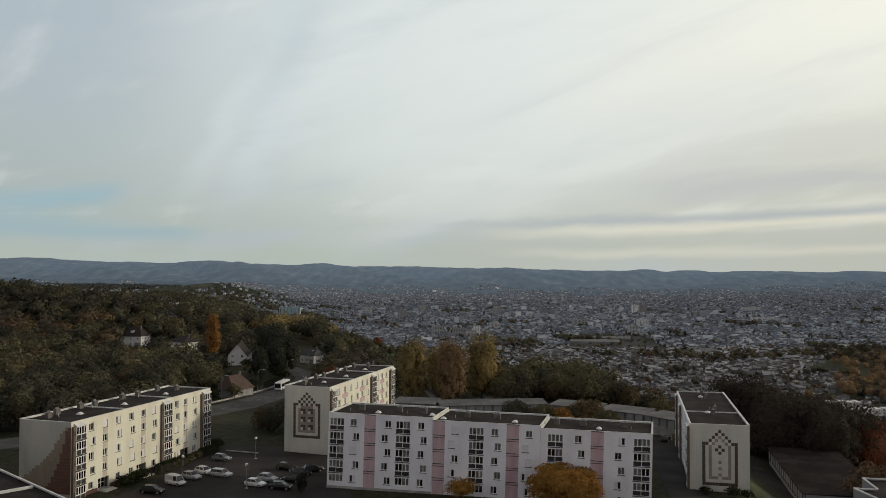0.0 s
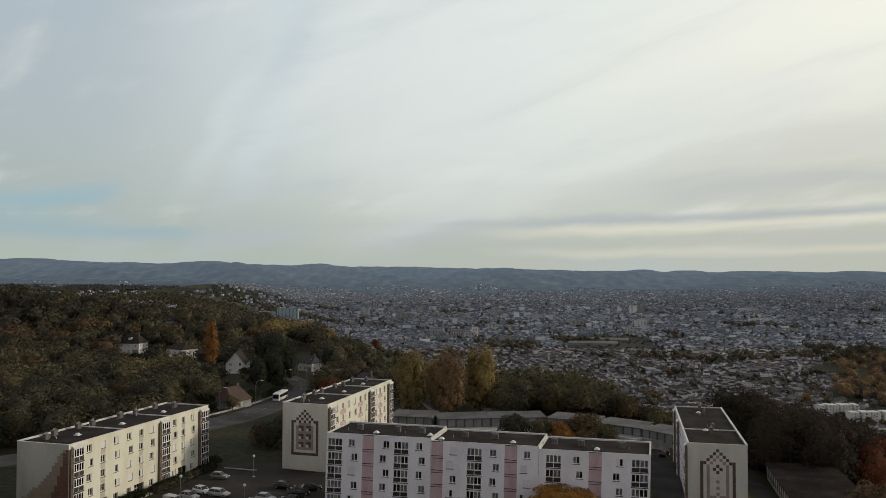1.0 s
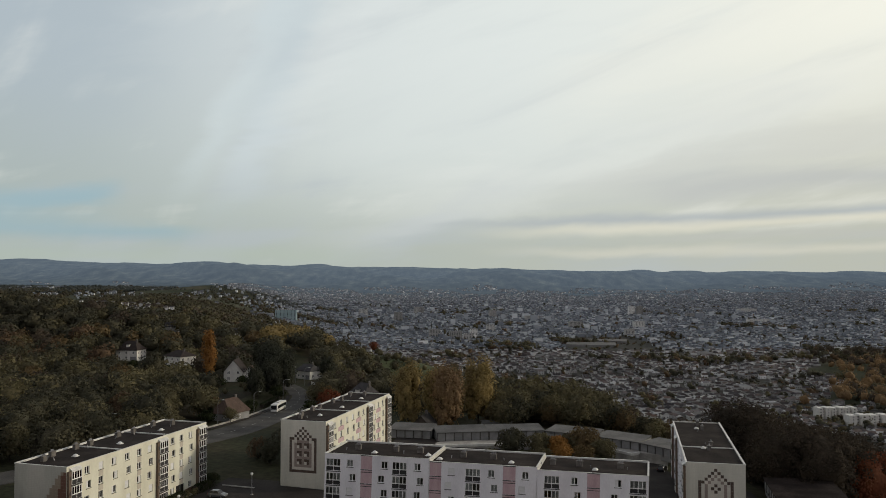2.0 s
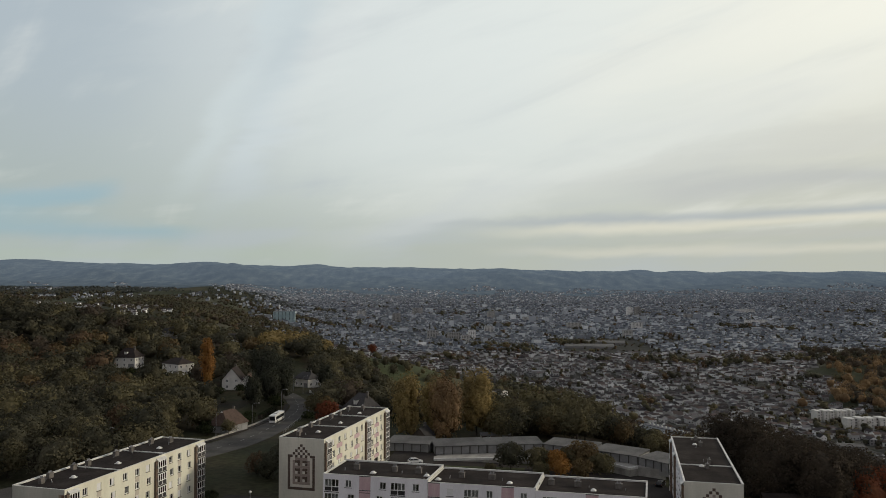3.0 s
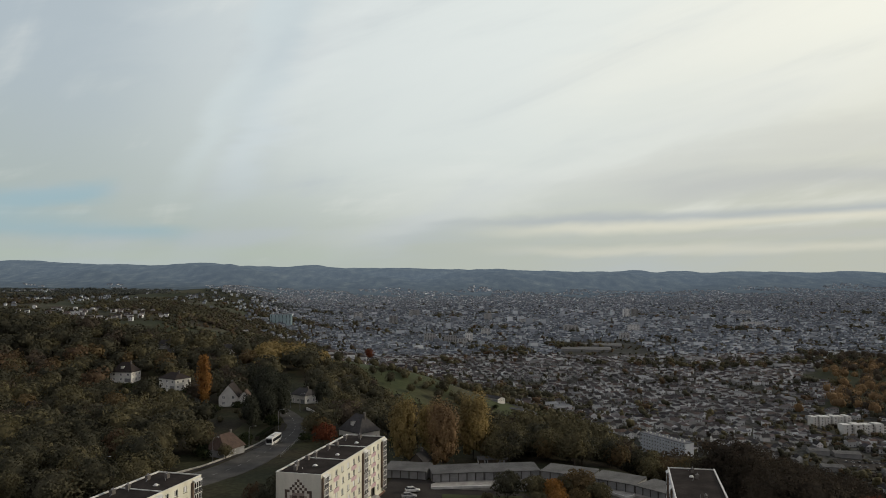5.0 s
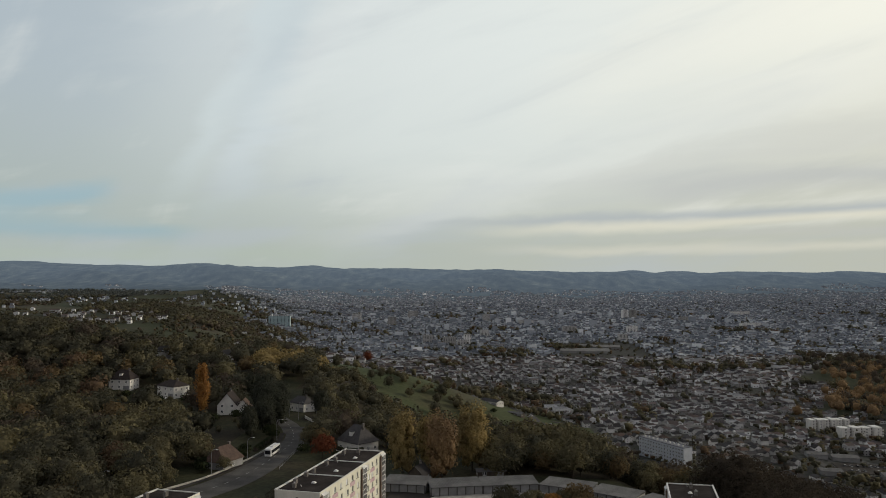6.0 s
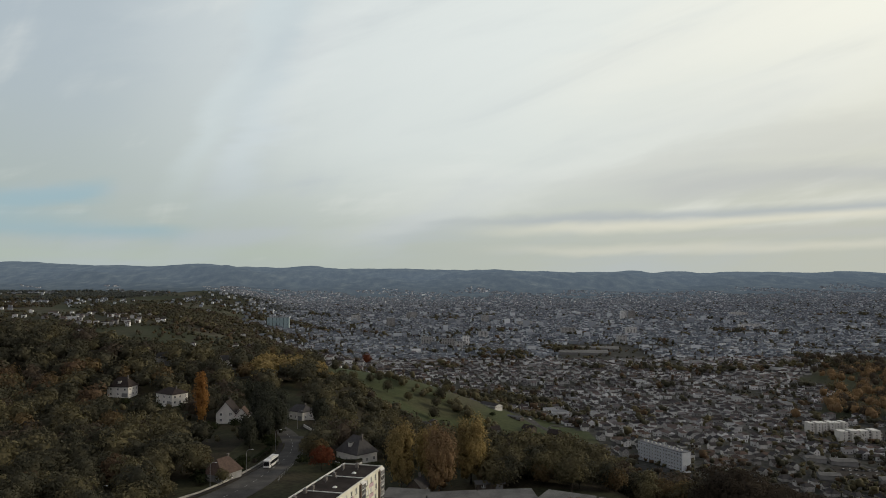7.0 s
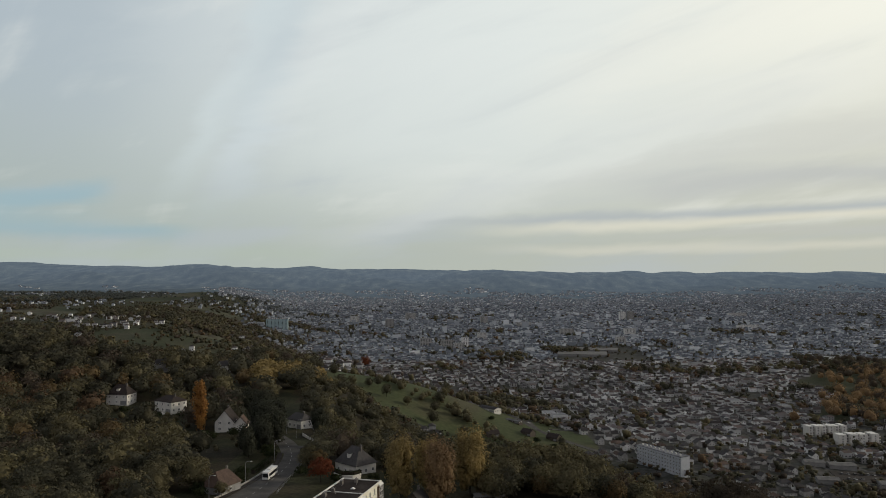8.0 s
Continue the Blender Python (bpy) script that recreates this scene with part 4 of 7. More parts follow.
for x, y in zip(wx[single], wy[single]):
    w = [3, 3, 3, 2, 2, 2, 0.8, 0.7] if x < 0 else [1.6, 1.6, 1.6, 4, 4, 4, 1.0, 0.6]
    if x > 80 and y < 255:
        plant(random.choice(("umber0", "umber1")), x, y, random.uniform(0.95, 1.3), sink=0.8, group="trees of the wood")
        continue
    plant(random.choices(KINDS, w)[0], x, y, random.uniform(0.72, 1.15) * (0.55 if abs(x + 66) < 12 and y > 225 else 1.0), sz=random.uniform(0.80, 1.05), sink=0.8, group="trees of the wood")


def joined_trees(name, label, xs, ys, scale, mat, seed, quads=130, size=1.5, low=1.6, models=8, tall=1.0):
    """Many trees, too many to count, as one mesh: leafy clumps round a low dark heart."""
    r = np.random.default_rng(seed)
    base = []
    for k in range(models):
        p, d, c, q = crown_points(r, quads, 16 if quads > 60 else 2, low, 12.0, 5.6, "round")
        core = np.array([[0, 0, (low + 12) / 2]]), np.array([[3.8, 3.8, (12 - low) * 0.34]])
        if quads > 60:
            base.append((p, d, lumps(r, core[0], core[1], 1.0)))
        else:
            base.append((p, d, lumps(r, np.concatenate([c, core[0]]), np.concatenate([q * 0.55, core[1]]), 1.0, True)))
    Vs, Fs, off = [], [], 0
    zs = height(xs, ys)
    for i in range(len(xs)):
        p, d, (hv, hf) = base[r.integers(models)]
        s = scale[i]
        a = r.random() * 6.28
        R = np.array([[math.cos(a), -math.sin(a), 0], [math.sin(a), math.cos(a), 0], [0, 0, 1]])
        S = np.array([s, s, s * tall])
        V, F = leaf_quads(r, (p * S) @ R.T, d @ R.T, size * s)
        Vs += [V + np.array([xs[i], ys[i], zs[i] - 0.6]), (hv * S) @ R.T + np.array([xs[i], ys[i], zs[i] - 0.6])]
        Fs += [F + off, hf + off + len(V)]
        off += len(V) + len(hv)
    return tagged(new(name, fast_mesh(name, np.concatenate(Vs), np.concatenate(Fs), [mat], smooth=True)), label, "woodland", kind="stuff")


rx_, ry_ = wx[~single], wy[~single]
u = rng.random(len(rx_))
hue = np.where(rx_ > -60, 0.30 + 0.48 * u, 0.95 * u) + 0.16 * wavy(rx_, ry_, 60) + 0.2 * bump2(rx_, ry_, -150, 740, 70, 130) + 0.12 * bump2(rx_, ry_, 0, 560, 60, 150)
gold_ = (bump2(rx_, ry_, -100, 600, 32, 120) > 0.4) & (rng.random(len(rx_)) < 0.6)
hue = np.where(gold_, -5.0, hue)
sets = (("wood_gold", "dull golden trees on the slope behind the road", "leaf_straw", gold_),
        ("wood_green", "dense dark green autumn wood on the ridge", "leaf_green", (hue < 0.48) & ~gold_),
        ("wood_olive", "olive and yellowing trees of the wood", "leaf_olive", (hue >= 0.48) & (hue < 0.76)),
        ("wood_ochre", "ochre trees scattered through the wood", "leaf_ochre", (hue >= 0.91) & (hue < 0.98)),
        ("wood_brown", "dull brown trees of the wood", "leaf_umber", (hue >= 0.76) & (hue < 0.91)),
        ("wood_rust", "rust-brown trees scattered through the wood", "leaf_rust", hue >= 0.98))
for k, (name, label, leaf, sel) in enumerate(sets):
    for where, q_, z_ in ((ry_ < 400, 420, 1.0), (ry_ >= 400, 180, 1.42)):
        part_ = sel & where
        if part_.any():
            joined_trees(name, label, rx_[part_], ry_[part_], rng.uniform(0.75, 1.30, part_.sum()) * np.where((rx_[part_] > -75) & (rx_[part_] < 75) & (ry_[part_] > 330), np.where(ry_[part_] > 470, 0.58, 0.78), np.where((rx_[part_] > 80) & (ry_[part_] < 255), 1.65, 1.0)), M[leaf], 60 + k, quads=q_, size=z_)

# shrubs in the gardens of the ridge houses
_sx, _sy = [], []
for _hx, _hy, _n in ((-166, 440, 12), (-134.5, 430, 12), (-95, 380, 9), (-71.5, 268.5, 6), (-25.5, 293, 5), (-57, 388, 5), (-124, 500, 9), (-176, 535, 10)):
    _u = np.array([_hx, _hy]) / math.hypot(_hx, _hy)
    for _ in range(_n):
        _d, _l = rng.uniform(9.5, 46), rng.uniform(-11, 11)
        _q = np.array([_hx, _hy]) - _u * _d + np.array([_u[1], -_u[0]]) * _l
        if min(math.hypot(_q[0] - p.x, _q[1] - p.y) for p in ROAD_LINE) > 9:
            _sx.append(_q[0]), _sy.append(_q[1])
joined_trees("garden_shrubs", "olive and green shrubs in the gardens of the ridge houses", np.array(_sx), np.array(_sy), rng.uniform(0.22, 0.44, len(_sx)), M["leaf_olive"], 66, quads=120, size=0.9, low=0.2)
# hedges and single trees across the meadow
_mx, _my = rng.uniform(-112, 158, 1500), rng.uniform(655, 965, 1500)
_k = meadow_mask(_mx, _my) & ((np.abs(_my - 800 + 0.9 * _mx - 14 * np.sin(_mx / 20)) < 12) | (np.abs(_my - 905 + 0.5 * _mx) < 7) | (wavy(_mx, _my, 24) > 0.85))
joined_trees("meadow_hedges", "straggling hedges and small trees across the meadow", _mx[_k], _my[_k], rng.uniform(0.45, 0.95, _k.sum()), M["leaf_olive"], 67, quads=70, size=1.0, low=0.0)

# orange park trees in the valley and single clumps in fields
px, py = rng.uniform(430, 900, 420), rng.uniform(950, 1480, 420)
_k = (px > 0.515 * py + 22 * np.sin(py / 60) - 55 * (py > 1290)) & (px < 0.62 * py)
joined_trees("park_trees", "stand of dull rust-brown autumn trees in the valley", px[_k], py[_k], rng.uniform(0.9, 1.7, _k.sum()), M["leaf_umber"], 71, quads=110, size=1.2, low=0.4)
px, py = rng.uniform(430, 900, 620), rng.uniform(950, 1500, 620)
_k = ((px > 0.512 * py + 25 * np.sin(py / 60)) | ((px > 0.47 * py + 20 * np.sin(py / 40)) & (wavy(px, py, 30) > 0.25))) & (px < 0.62 * py) & (py < 1400)
joined_trees("park_trees_orange", "bright ochre-orange autumn trees in the valley", px[_k], py[_k], rng.uniform(0.9, 1.7, _k.sum()), M["leaf_russet"], 72, quads=110, size=1.2, low=0.4)


# ---- the blocks of flats ----
FLOOR, SILL, WIN_H = 2.65, 0.92, 1.38


def wall_mesh(name, L, H, holes, thick, mats, z0=-1.2):
    """A wall in the XZ plane facing -Y, with real openings through it. holes: x0, z0, x1, z1."""
    xs = sorted({0.0, L} | {round(h[0], 3) for h in holes} | {round(h[2], 3) for h in holes})
    zs = sorted({z0, H} | {round(h[1], 3) for h in holes} | {round(h[3], 3) for h in holes})
    g = Geo()
    for a, b in zip(xs, xs[1:]):
        for c, d in zip(zs, zs[1:]):
            x, z = (a + b) / 2, (c + d) / 2
            if any(h[0] < x < h[2] and h[1] < z < h[3] for h in holes):
                continue
            g.face([(a, 0, c), (b, 0, c), (b, 0, d), (a, 0, d)])
            g.face([(a, thick, d), (b, thick, d), (b, thick, c), (a, thick, c)])
    for x0, c, x1, d in holes:
        g.face([(x0, 0, c), (x0, thick, c), (x1, thick, c), (x1, 0, c)])
        g.face([(x0, 0, d), (x1, 0, d), (x1, thick, d), (x0, thick, d)])
        g.face([(x0, 0, c), (x0, 0, d), (x0, thick, d), (x0, thick, c)])
        g.face([(x1, 0, c), (x1, thick, c), (x1, thick, d), (x1, 0, d)])
    g.face([(0, 0, z0), (0, 0, H), (0, thick, H), (0, thick, z0)])
    g.face([(L, 0, z0), (L, thick, z0), (L, thick, H), (L, 0, H)])
    g.face([(0, 0, H), (L, 0, H), (L, thick, H), (0, thick, H)])
    return g.mesh(name, mats)


def frame_geo(w, h, bars, bar=0.095, rail=None):
    """A window frame: outer bars, upright bars between the lights, and a rail if given. Origin at the lower left corner."""
    g = Geo()
    g.box(0, 0, 0, w, 0.07, bar)
    g.box(0, 0, h - bar, w, 0.07, h)
    g.box(0, 0, bar, bar, 0.07, h - bar)
    g.box(w - bar, 0, bar, w, 0.07, h - bar)
    for k in range(1, bars):
        x = w * k / bars
        g.box(x - bar * 0.6, -0.004, bar, x + bar * 0.6, 0.066, h - bar)
    if rail:
        g.box(bar, 0.004, rail - bar / 2, w - bar, 0.062, rail + bar / 2)
    return g


def box_mesh(name, dims, mat):
    g = Geo()
    g.box(*dims)
    return g.mesh(name, [mat])


def curtain_mesh(w, h):
    g = Geo()
    n = 12
    for i in range(n):
        a, b = w * i / n, w * (i + 1) / n
        ya, yb = 0.04 * (i % 2), 0.04 * ((i + 1) % 2)
        g.face([(a, ya, 0), (b, yb, 0), (b, yb, h), (a, ya, h)])
    return g.mesh("curtain", [M["curtain"]])


WW = 1.22
MESH = {
    "frame": frame_geo(WW, WIN_H, 2).mesh("window", [M["pvc"]]),
    "pane": box_mesh("pane", (0.05, 0.03, 0.05, WW - 0.05, 0.04, WIN_H - 0.05), M["glass"]),
    "sill": box_mesh("sill", (-0.10, -0.24, -0.10, WW + 0.10, 0.0, -0.01), M["sill"]),
    "curtain": curtain_mesh(WW * 0.46, WIN_H - 0.1),
    "curtain_full": curtain_mesh(WW * 0.92, WIN_H - 0.1),
}
_g = Geo()
_g.box(0.05, -0.035, 0.05, WW - 0.05, 0.0, 1.33)
MESH["shutter"] = _g.mesh("shutter", [M["shutter"]])
_g = Geo()
_g.box(0.05, -0.035, 0.05, WW / 2 - 0.02, 0.0, 1.33)
MESH["half_shutter"] = _g.mesh("shutter", [M["shutter"]])


def put(name, mesh, parent, x, y, z, label=""):
    ob = part(name, mesh, None, parent, label)
    ob.location = (x, y, z)
    return ob


def add_window(block, x, z, pick):
    """A two-light window set in its opening; pick chooses curtains or a closed shutter."""
    w = put("window", MESH["frame"], block, x, 0.16, z)
    put("sill", MESH["sill"], w, 0, -0.02, 0)
    if pick < 0.20:
        put("shutter", MESH["shutter"], w, 0, -0.02, 0, "closed white shutter")
        return
    put("pane", MESH["pane"], w, 0, 0, 0)
    if pick < 0.40:
        put("shutter", MESH["half_shutter"], w, WW / 2 * (pick < 0.31), -0.02, 0, "half-closed white shutter")
    elif pick < 0.56:
        put("curtain", MESH["curtain_full"], w, 0.05, 0.14, 0.05)
    elif pick < 0.80:
        put("curtain", MESH["curtain"], w, 0.05 + (pick > 0.8) * WW * 0.48, 0.14, 0.05)


def add_loggia(block, x0, x1, z, pick, out=0.0, side=""):
    """A glazed balcony: four lights over two dark panels; out is how far it stands proud of the wall."""
    w = x1 - x0
    key = (round(w, 2), "lg")
    if key not in MESH:
        MESH[key] = (frame_geo(w, 1.46, 4, 0.11, None).mesh("loggia_window", [M["pvc"]]),
                     box_mesh("pane", (0.06, 0.03, 0.06, w - 0.06, 0.04, 1.40), M["glass"]),
                     box_mesh("panel", (0.05, -0.01, 0.0, w / 2 - 0.05, 0.05, 0.82), M["darkpanel"]),
                     box_mesh("slab", (-0.06, -0.10, -0.17, w + 0.06, 0.3, -0.02), M["sill"]),
                     curtain_mesh(w * 0.46, 1.30),
                     frame_geo(w, 0.88, 2, 0.085).mesh("loggia_rail", [M["pvc"]]))
    fr, pane, panel, slab, cur, rail = MESH[key]
    y = 0.05 - out
    f = put("loggia_window", fr, block, x0, y, z + 0.90)
    put("pane", pane, f, 0, 0, 0)
    r = put("loggia_front", rail, block, x0, y, z + 0.02)
    put("panel", panel, r, 0, 0.01, 0.03, "dark lower panel")
    put("panel", panel, r, w / 2, 0.01, 0.03, "dark lower panel")
    put("slab", slab, r, 0, 0, 0)
    if pick < 0.75:
        put("curtain", cur, f, 0.06, 0.16, 0.06)
    if pick > 0.35:
        put("curtain", cur, f, w * 0.5, 0.18, 0.06)


def mosaic(block, rows, cell, y0, z_top, plane_x, outward, palette):
    """Tiles laid on a gable in a stepped pattern: one mesh for each colour, every tile with its own edges."""
    for key, (mat, label) in palette.items():
        g = Geo()
        for r, row in enumerate(rows):
            for c, ch in enumerate(row):
                if ch != key:
                    continue
                a, b = y0 + c * cell, y0 + (c + 1) * cell
                t, u_ = z_top - r * cell, z_top - (r + 1) * cell
                xa, xb = (plane_x - 0.03, plane_x + 0.02) if outward < 0 else (plane_x - 0.02, plane_x + 0.03)
                g.box(xa, a + 0.008, u_ + 0.008, xb, b - 0.008, t - 0.008)
        if g.f:
            tagged(part("mosaic", g, [M[mat]], block, label), kind="stuff")


HOUSE_SIGN = [".....B.....", "....BWB....", "...BWBWB...", "..BWBWBWB..", "BBWBWBWBWBB", "BWWPPPPPWWB", "BWPBBPBBPWB", "BWPBWPBWPWB", "BWPPPPPPPWB",
              "BWPBBPBBPWB", "BWPBWPBWPWB", "BWPPPPPPPWB", "BWPBBPBBPWB", "BWPBWPBWPWB", "BWPPPPPPPWB", "BWWWWWWWWWB", "BBBBBBBBBBB"]
DOOR_SIGN = [".....B.....", "....BWB....", "...BWPWB...", "..BWPWPWB..", "BBWPWWWPWBB", "BWPWWBWWPWB", "BWPWBWBWPWB", "BWPWWBWWPWB", "BWPWWWWWPWB", "BWPWWWWWPWB",
             "BWPWWPWWPWB", "BWPWWWWWPWB", "BWPWWPWWPWB", "BWPWWWWWPWB", "BWPWWPWWPWB", "BWPPPWPPPWB", "BWWWWWWWWWB", "BBBBBBBBBBB"]
SIGN_TILES = {"B": ("brown", "dark brown tiles"), "W": ("pale", "pale cream tiles"), "P": ("mauve", "dull mauve tiles")}


def stair_rows():
    """The stepped tile picture of the third gable: a tan flight before a rust-brown one, climbing to one corner."""
    tan = [0, 4, 5, 5, 6, 7, 8, 8, 9, 10, 11, 12, 13, 15, 16, 18, 19, 20, 20]
    dark = [0, 0, 0, 0, 0, 0, 0, 0, 0, 1, 2, 3, 5, 7, 9, 12, 15, 19, 20]
    return ["".join("R" if dark[c] >= 20 - r else "T" if tan[c] >= 20 - r else "." for c in range(19)) for r in range(20)]


def roof_kit(block, L, D, H, seed, joint, domes, stacks, back_y):
    """Flat roof with coping all round, joints, rooflights, flue stacks and pipes."""
    rnd = random.Random(seed)
    g = Geo()
    g.box(0.20, 0.20, H - 0.42, L - 0.20, D - 0.20, H - 0.16)
    part("roof", g, [M["bitumen"]], block, "dark bitumen flat roof")
    g = Geo()
    g.box(-0.06, -0.06, H, L + 0.06, 0.17, H + 0.05)
    g.box(-0.06, D - 0.31, H - 0.15, L + 0.06, D + 0.06, H + 0.14)
    g.box(-0.06, 0.17, H, 0.19, D - 0.31, H + 0.05)
    g.box(L - 0.19, 0.17, H, L + 0.06, D - 0.31, H + 0.05)
    part("coping", g, [M["coping"]], block, "pale coping round the roof")
    for x in joint:
        g = Geo()
        g.box(x - 0.14, 0.20, H - 0.20, x + 0.14, D - 0.32, H + 0.02)
        part("roof_joint", g, [M["coping"]], block, "pale raised joint across the roof")
    for x, y in domes:
        g = Geo()
        g.box(x - 0.52, y - 0.52, H - 0.40, x + 0.52, y + 0.52, H - 0.06)
        d = part("rooflight", g, [M["coping"]], block)
        g = Geo()
        g.ball((x, y, H - 0.06), 0.48, 12, 8, 0.7, half=True)
        part("dome", g, [M["dome"]], d, "white plastic dome", smooth=True)
    for x, y in stacks:
        w = rnd.uniform(0.42, 0.62)
        g = Geo()
        g.box(x - w, y - 0.35, H - 0.40, x + w, y + 0.35, H + 0.75)
        g.box(x - w - 0.08, y - 0.43, H + 0.75, x + w + 0.08, y + 0.43, H + 0.85)
        s = part("chimney", g, [M["chimney"]], block, "grey rendered flue stack")
        for k in (-0.5, 0.0, 0.5):
            g = Geo()
            g.tube([(x + k * w, y, H + 0.85), (x + k * w, y, H + 1.2)], [0.11, 0.09], 8)
            part("pot", g, [M["zinc"]], s)
        q = x + rnd.choice((-1, 1)) * rnd.uniform(1.2, 2.2)
        g = Geo()
        g.tube([(q, y - rnd.uniform(0.3, 1.5), H - 0.4), (q, y - 1, H + 0.35)], [0.08, 0.07], 7)
        part("vent_pipe", g, [M["zinc"]], block)


def block_of_flats(label, origin, angle, L, D, ground, top, wall, spec, gables, floors=5, roof=None, tilt=0.0, skew=0.0, clad="clad"):
    """One slab of flats. Local x runs along the main front, y goes inwards, z up from the ground at the front."""
    H = top - ground
    flip = any(e[0] == 1 for e in gables)
    z1 = H - 0.98 - WIN_H - SILL - FLOOR * (floors - 1)     # floor level of the ground storey
    b = thing("apartment_block", label, "apartment building", pose(*origin, ground, 0, tilt, angle))
    rnd = random.Random(int(L * 7 + angle * 3 + top))
    holes = []
    for kind, *a in spec:
        for f in range(floors):
            zf = z1 + f * FLOOR
            if kind == "win":
                x = a[0] + (a[1] if (floors - 1 - f) % 2 else 0.0)
                if f == 0 and any(s[0] == "door" and s[1] - WW < x < s[2] for s in spec):
                    continue
                holes.append((x, zf + SILL, x + WW, zf + SILL + WIN_H))
                add_window(b, x, zf + SILL, rnd.random())
            elif kind == "log":
                lo = zf + (0.86 if f == 0 else 0.0)
                holes.append((a[0] + 0.02, lo + 0.02, a[1] - 0.02, zf + 2.36))
                add_loggia(b, a[0], a[1], zf, rnd.random(), a[2] if len(a) > 2 else 0.0)
            elif kind == "door" and f == 0:
                holes.append((a[0], max(zf - 0.1, 0.05), a[1], zf + 2.35))
    ws = wall_mesh("wall", L, H, holes, 0.30, [M[wall]])
    part("wall", ws, None, b)
    g = Geo()
    g.box(0, D - 0.30, -1.2, L, D, H)
    part("rear_wall", g, [M[wall]], b)
    g = Geo()
    g.box(-0.0, 0.30, -1.2, 0.30, D - 0.30, H)
    part("gable_wall", g, [M["clad"]], b, "pale tiled gable wall")
    g = Geo()
    g.box(L - 0.30, 0.30, -1.2, L, D - 0.30, H)
    part("gable_wall", g, [M["clad"]], b, "pale tiled gable wall")
    for xx, sgn in ((0.0, -1), (L, 1)):
        g = Geo()
        x_a, x_b = (xx - 0.06, xx - 0.002) if sgn < 0 else (xx + 0.002, xx + 0.06)
        g.box(x_a, 0.0, 0.75, x_b, D, H - 0.004)
        part("cladding", g, [M[clad]], b, "pale gridded cladding tiles on the gable")
    g = Geo()
    for f in range(floors + 1):
        g.box(0.31, 0.31, z1 + f * FLOOR - 0.19, L - 0.31, D - 0.31, z1 + f * FLOOR - 0.02)
    g.box(0.31, 4.4, z1, L - 0.31, 4.55, H - 0.7)
    for k in range(1, int(L / 3.4)):
        g.box(k * 3.4 - 0.05, 0.31, z1, k * 3.4 + 0.05, 4.4, H - 0.7)
    part("interior", g, [M["room"]], b, "dim rooms behind the windows")
    for kind, *a in spec:
        if kind == "band":
            for f in range(floors):
                zf = z1 + f * FLOOR + 0.55
                lo = 0.1 if f == 0 else zf + 0.10
                g = Geo()
                g.box(a[0], -0.035, lo, a[1], -0.003, zf + FLOOR - 0.12)
                p = part("stair_panel", g, [M[a[2]]], b, a[3])
                g = Geo()
                g.box(a[0] - 0.03, -0.09, zf + FLOOR - 0.08, a[1] + 0.03, -0.003, zf + FLOOR + 0.06)
                if f < floors - 1:
                    g.box(a[0] - 0.03, -0.09, zf + FLOOR - 0.50, a[1] + 0.03, -0.036, zf + FLOOR - 0.40)
                part("louvre", g, [M["sill"]], p, "dark vent strips")
        elif kind == "spandrel":
            for f in range(floors - 1):
                zf = z1 + f * FLOOR + SILL + WIN_H
                if f == 0 and len(a) > 4:
                    continue
                g = Geo()
                g.box(a[0], -0.03, zf + 0.12, a[1], -0.003, zf + FLOOR - WIN_H - 0.14)
                part("spandrel", g, [M[a[2]]], b, a[3])
        elif kind == "door":
            w = a[1] - a[0]
            g = frame_geo(w, 2.2, 3, 0.08, 1.0)
            d = part("entrance", g, [M["pvc"]], b, "glazed entrance door in a deep opening")
            d.location = (a[0], 1.0, max(z1, 0.1))
            put("pane", box_mesh("pane", (0.05, 0.03, 0.05, w - 0.05, 0.04, 2.15), M["glass"]), d, 0, 0, 0)
            g = Geo()
            for k in range(4):
                g.box(a[0] - 0.2, -2.0 + 0.35 * k, -0.8, a[1] + 0.2, 1.0, 0.02 + (z1 - 0.06) * (k + 1) / 4 if z1 > 0.3 else 0.05 + 0.04 * k)
            part("steps", g, [M["concrete"]], b, "concrete entrance steps")
        elif kind == "log" and len(a) > 2 and a[2] > 0:
            out = a[2]
            lo = z1 + 0.8
            zt = z1 + FLOOR * (floors - 1) + 2.40
            g = Geo()
            for x in (a[0], a[1] - 0.07):
                g.box(x, -out + 0.13, lo, x + 0.07, -0.002, zt)
            part("loggia_cheek", g, [M["greypanel"]], b, "brownish side cheeks of the glazed bay")
            g = Geo()
            xs_ = (a[0] - 0.62, a[0] - 0.01) if not flip else (a[1] + 0.01, a[1] + 0.62)
            g.box(xs_[0], -out + 0.10, lo, xs_[1], -0.004, zt)
            strip_ = part("bay_panel", g, [M["umber"]], b, "brown panel strip beside the glazed bay")
            for f in range(floors):
                g = Geo()
                g.box(xs_[0] + 0.12, -out + 0.07, z1 + f * FLOOR + 0.95, xs_[1] - 0.1, -out + 0.098, z1 + f * FLOOR + 1.55)
                part("vent_window", g, [M["darkpanel"]], strip_)
            g = Geo()
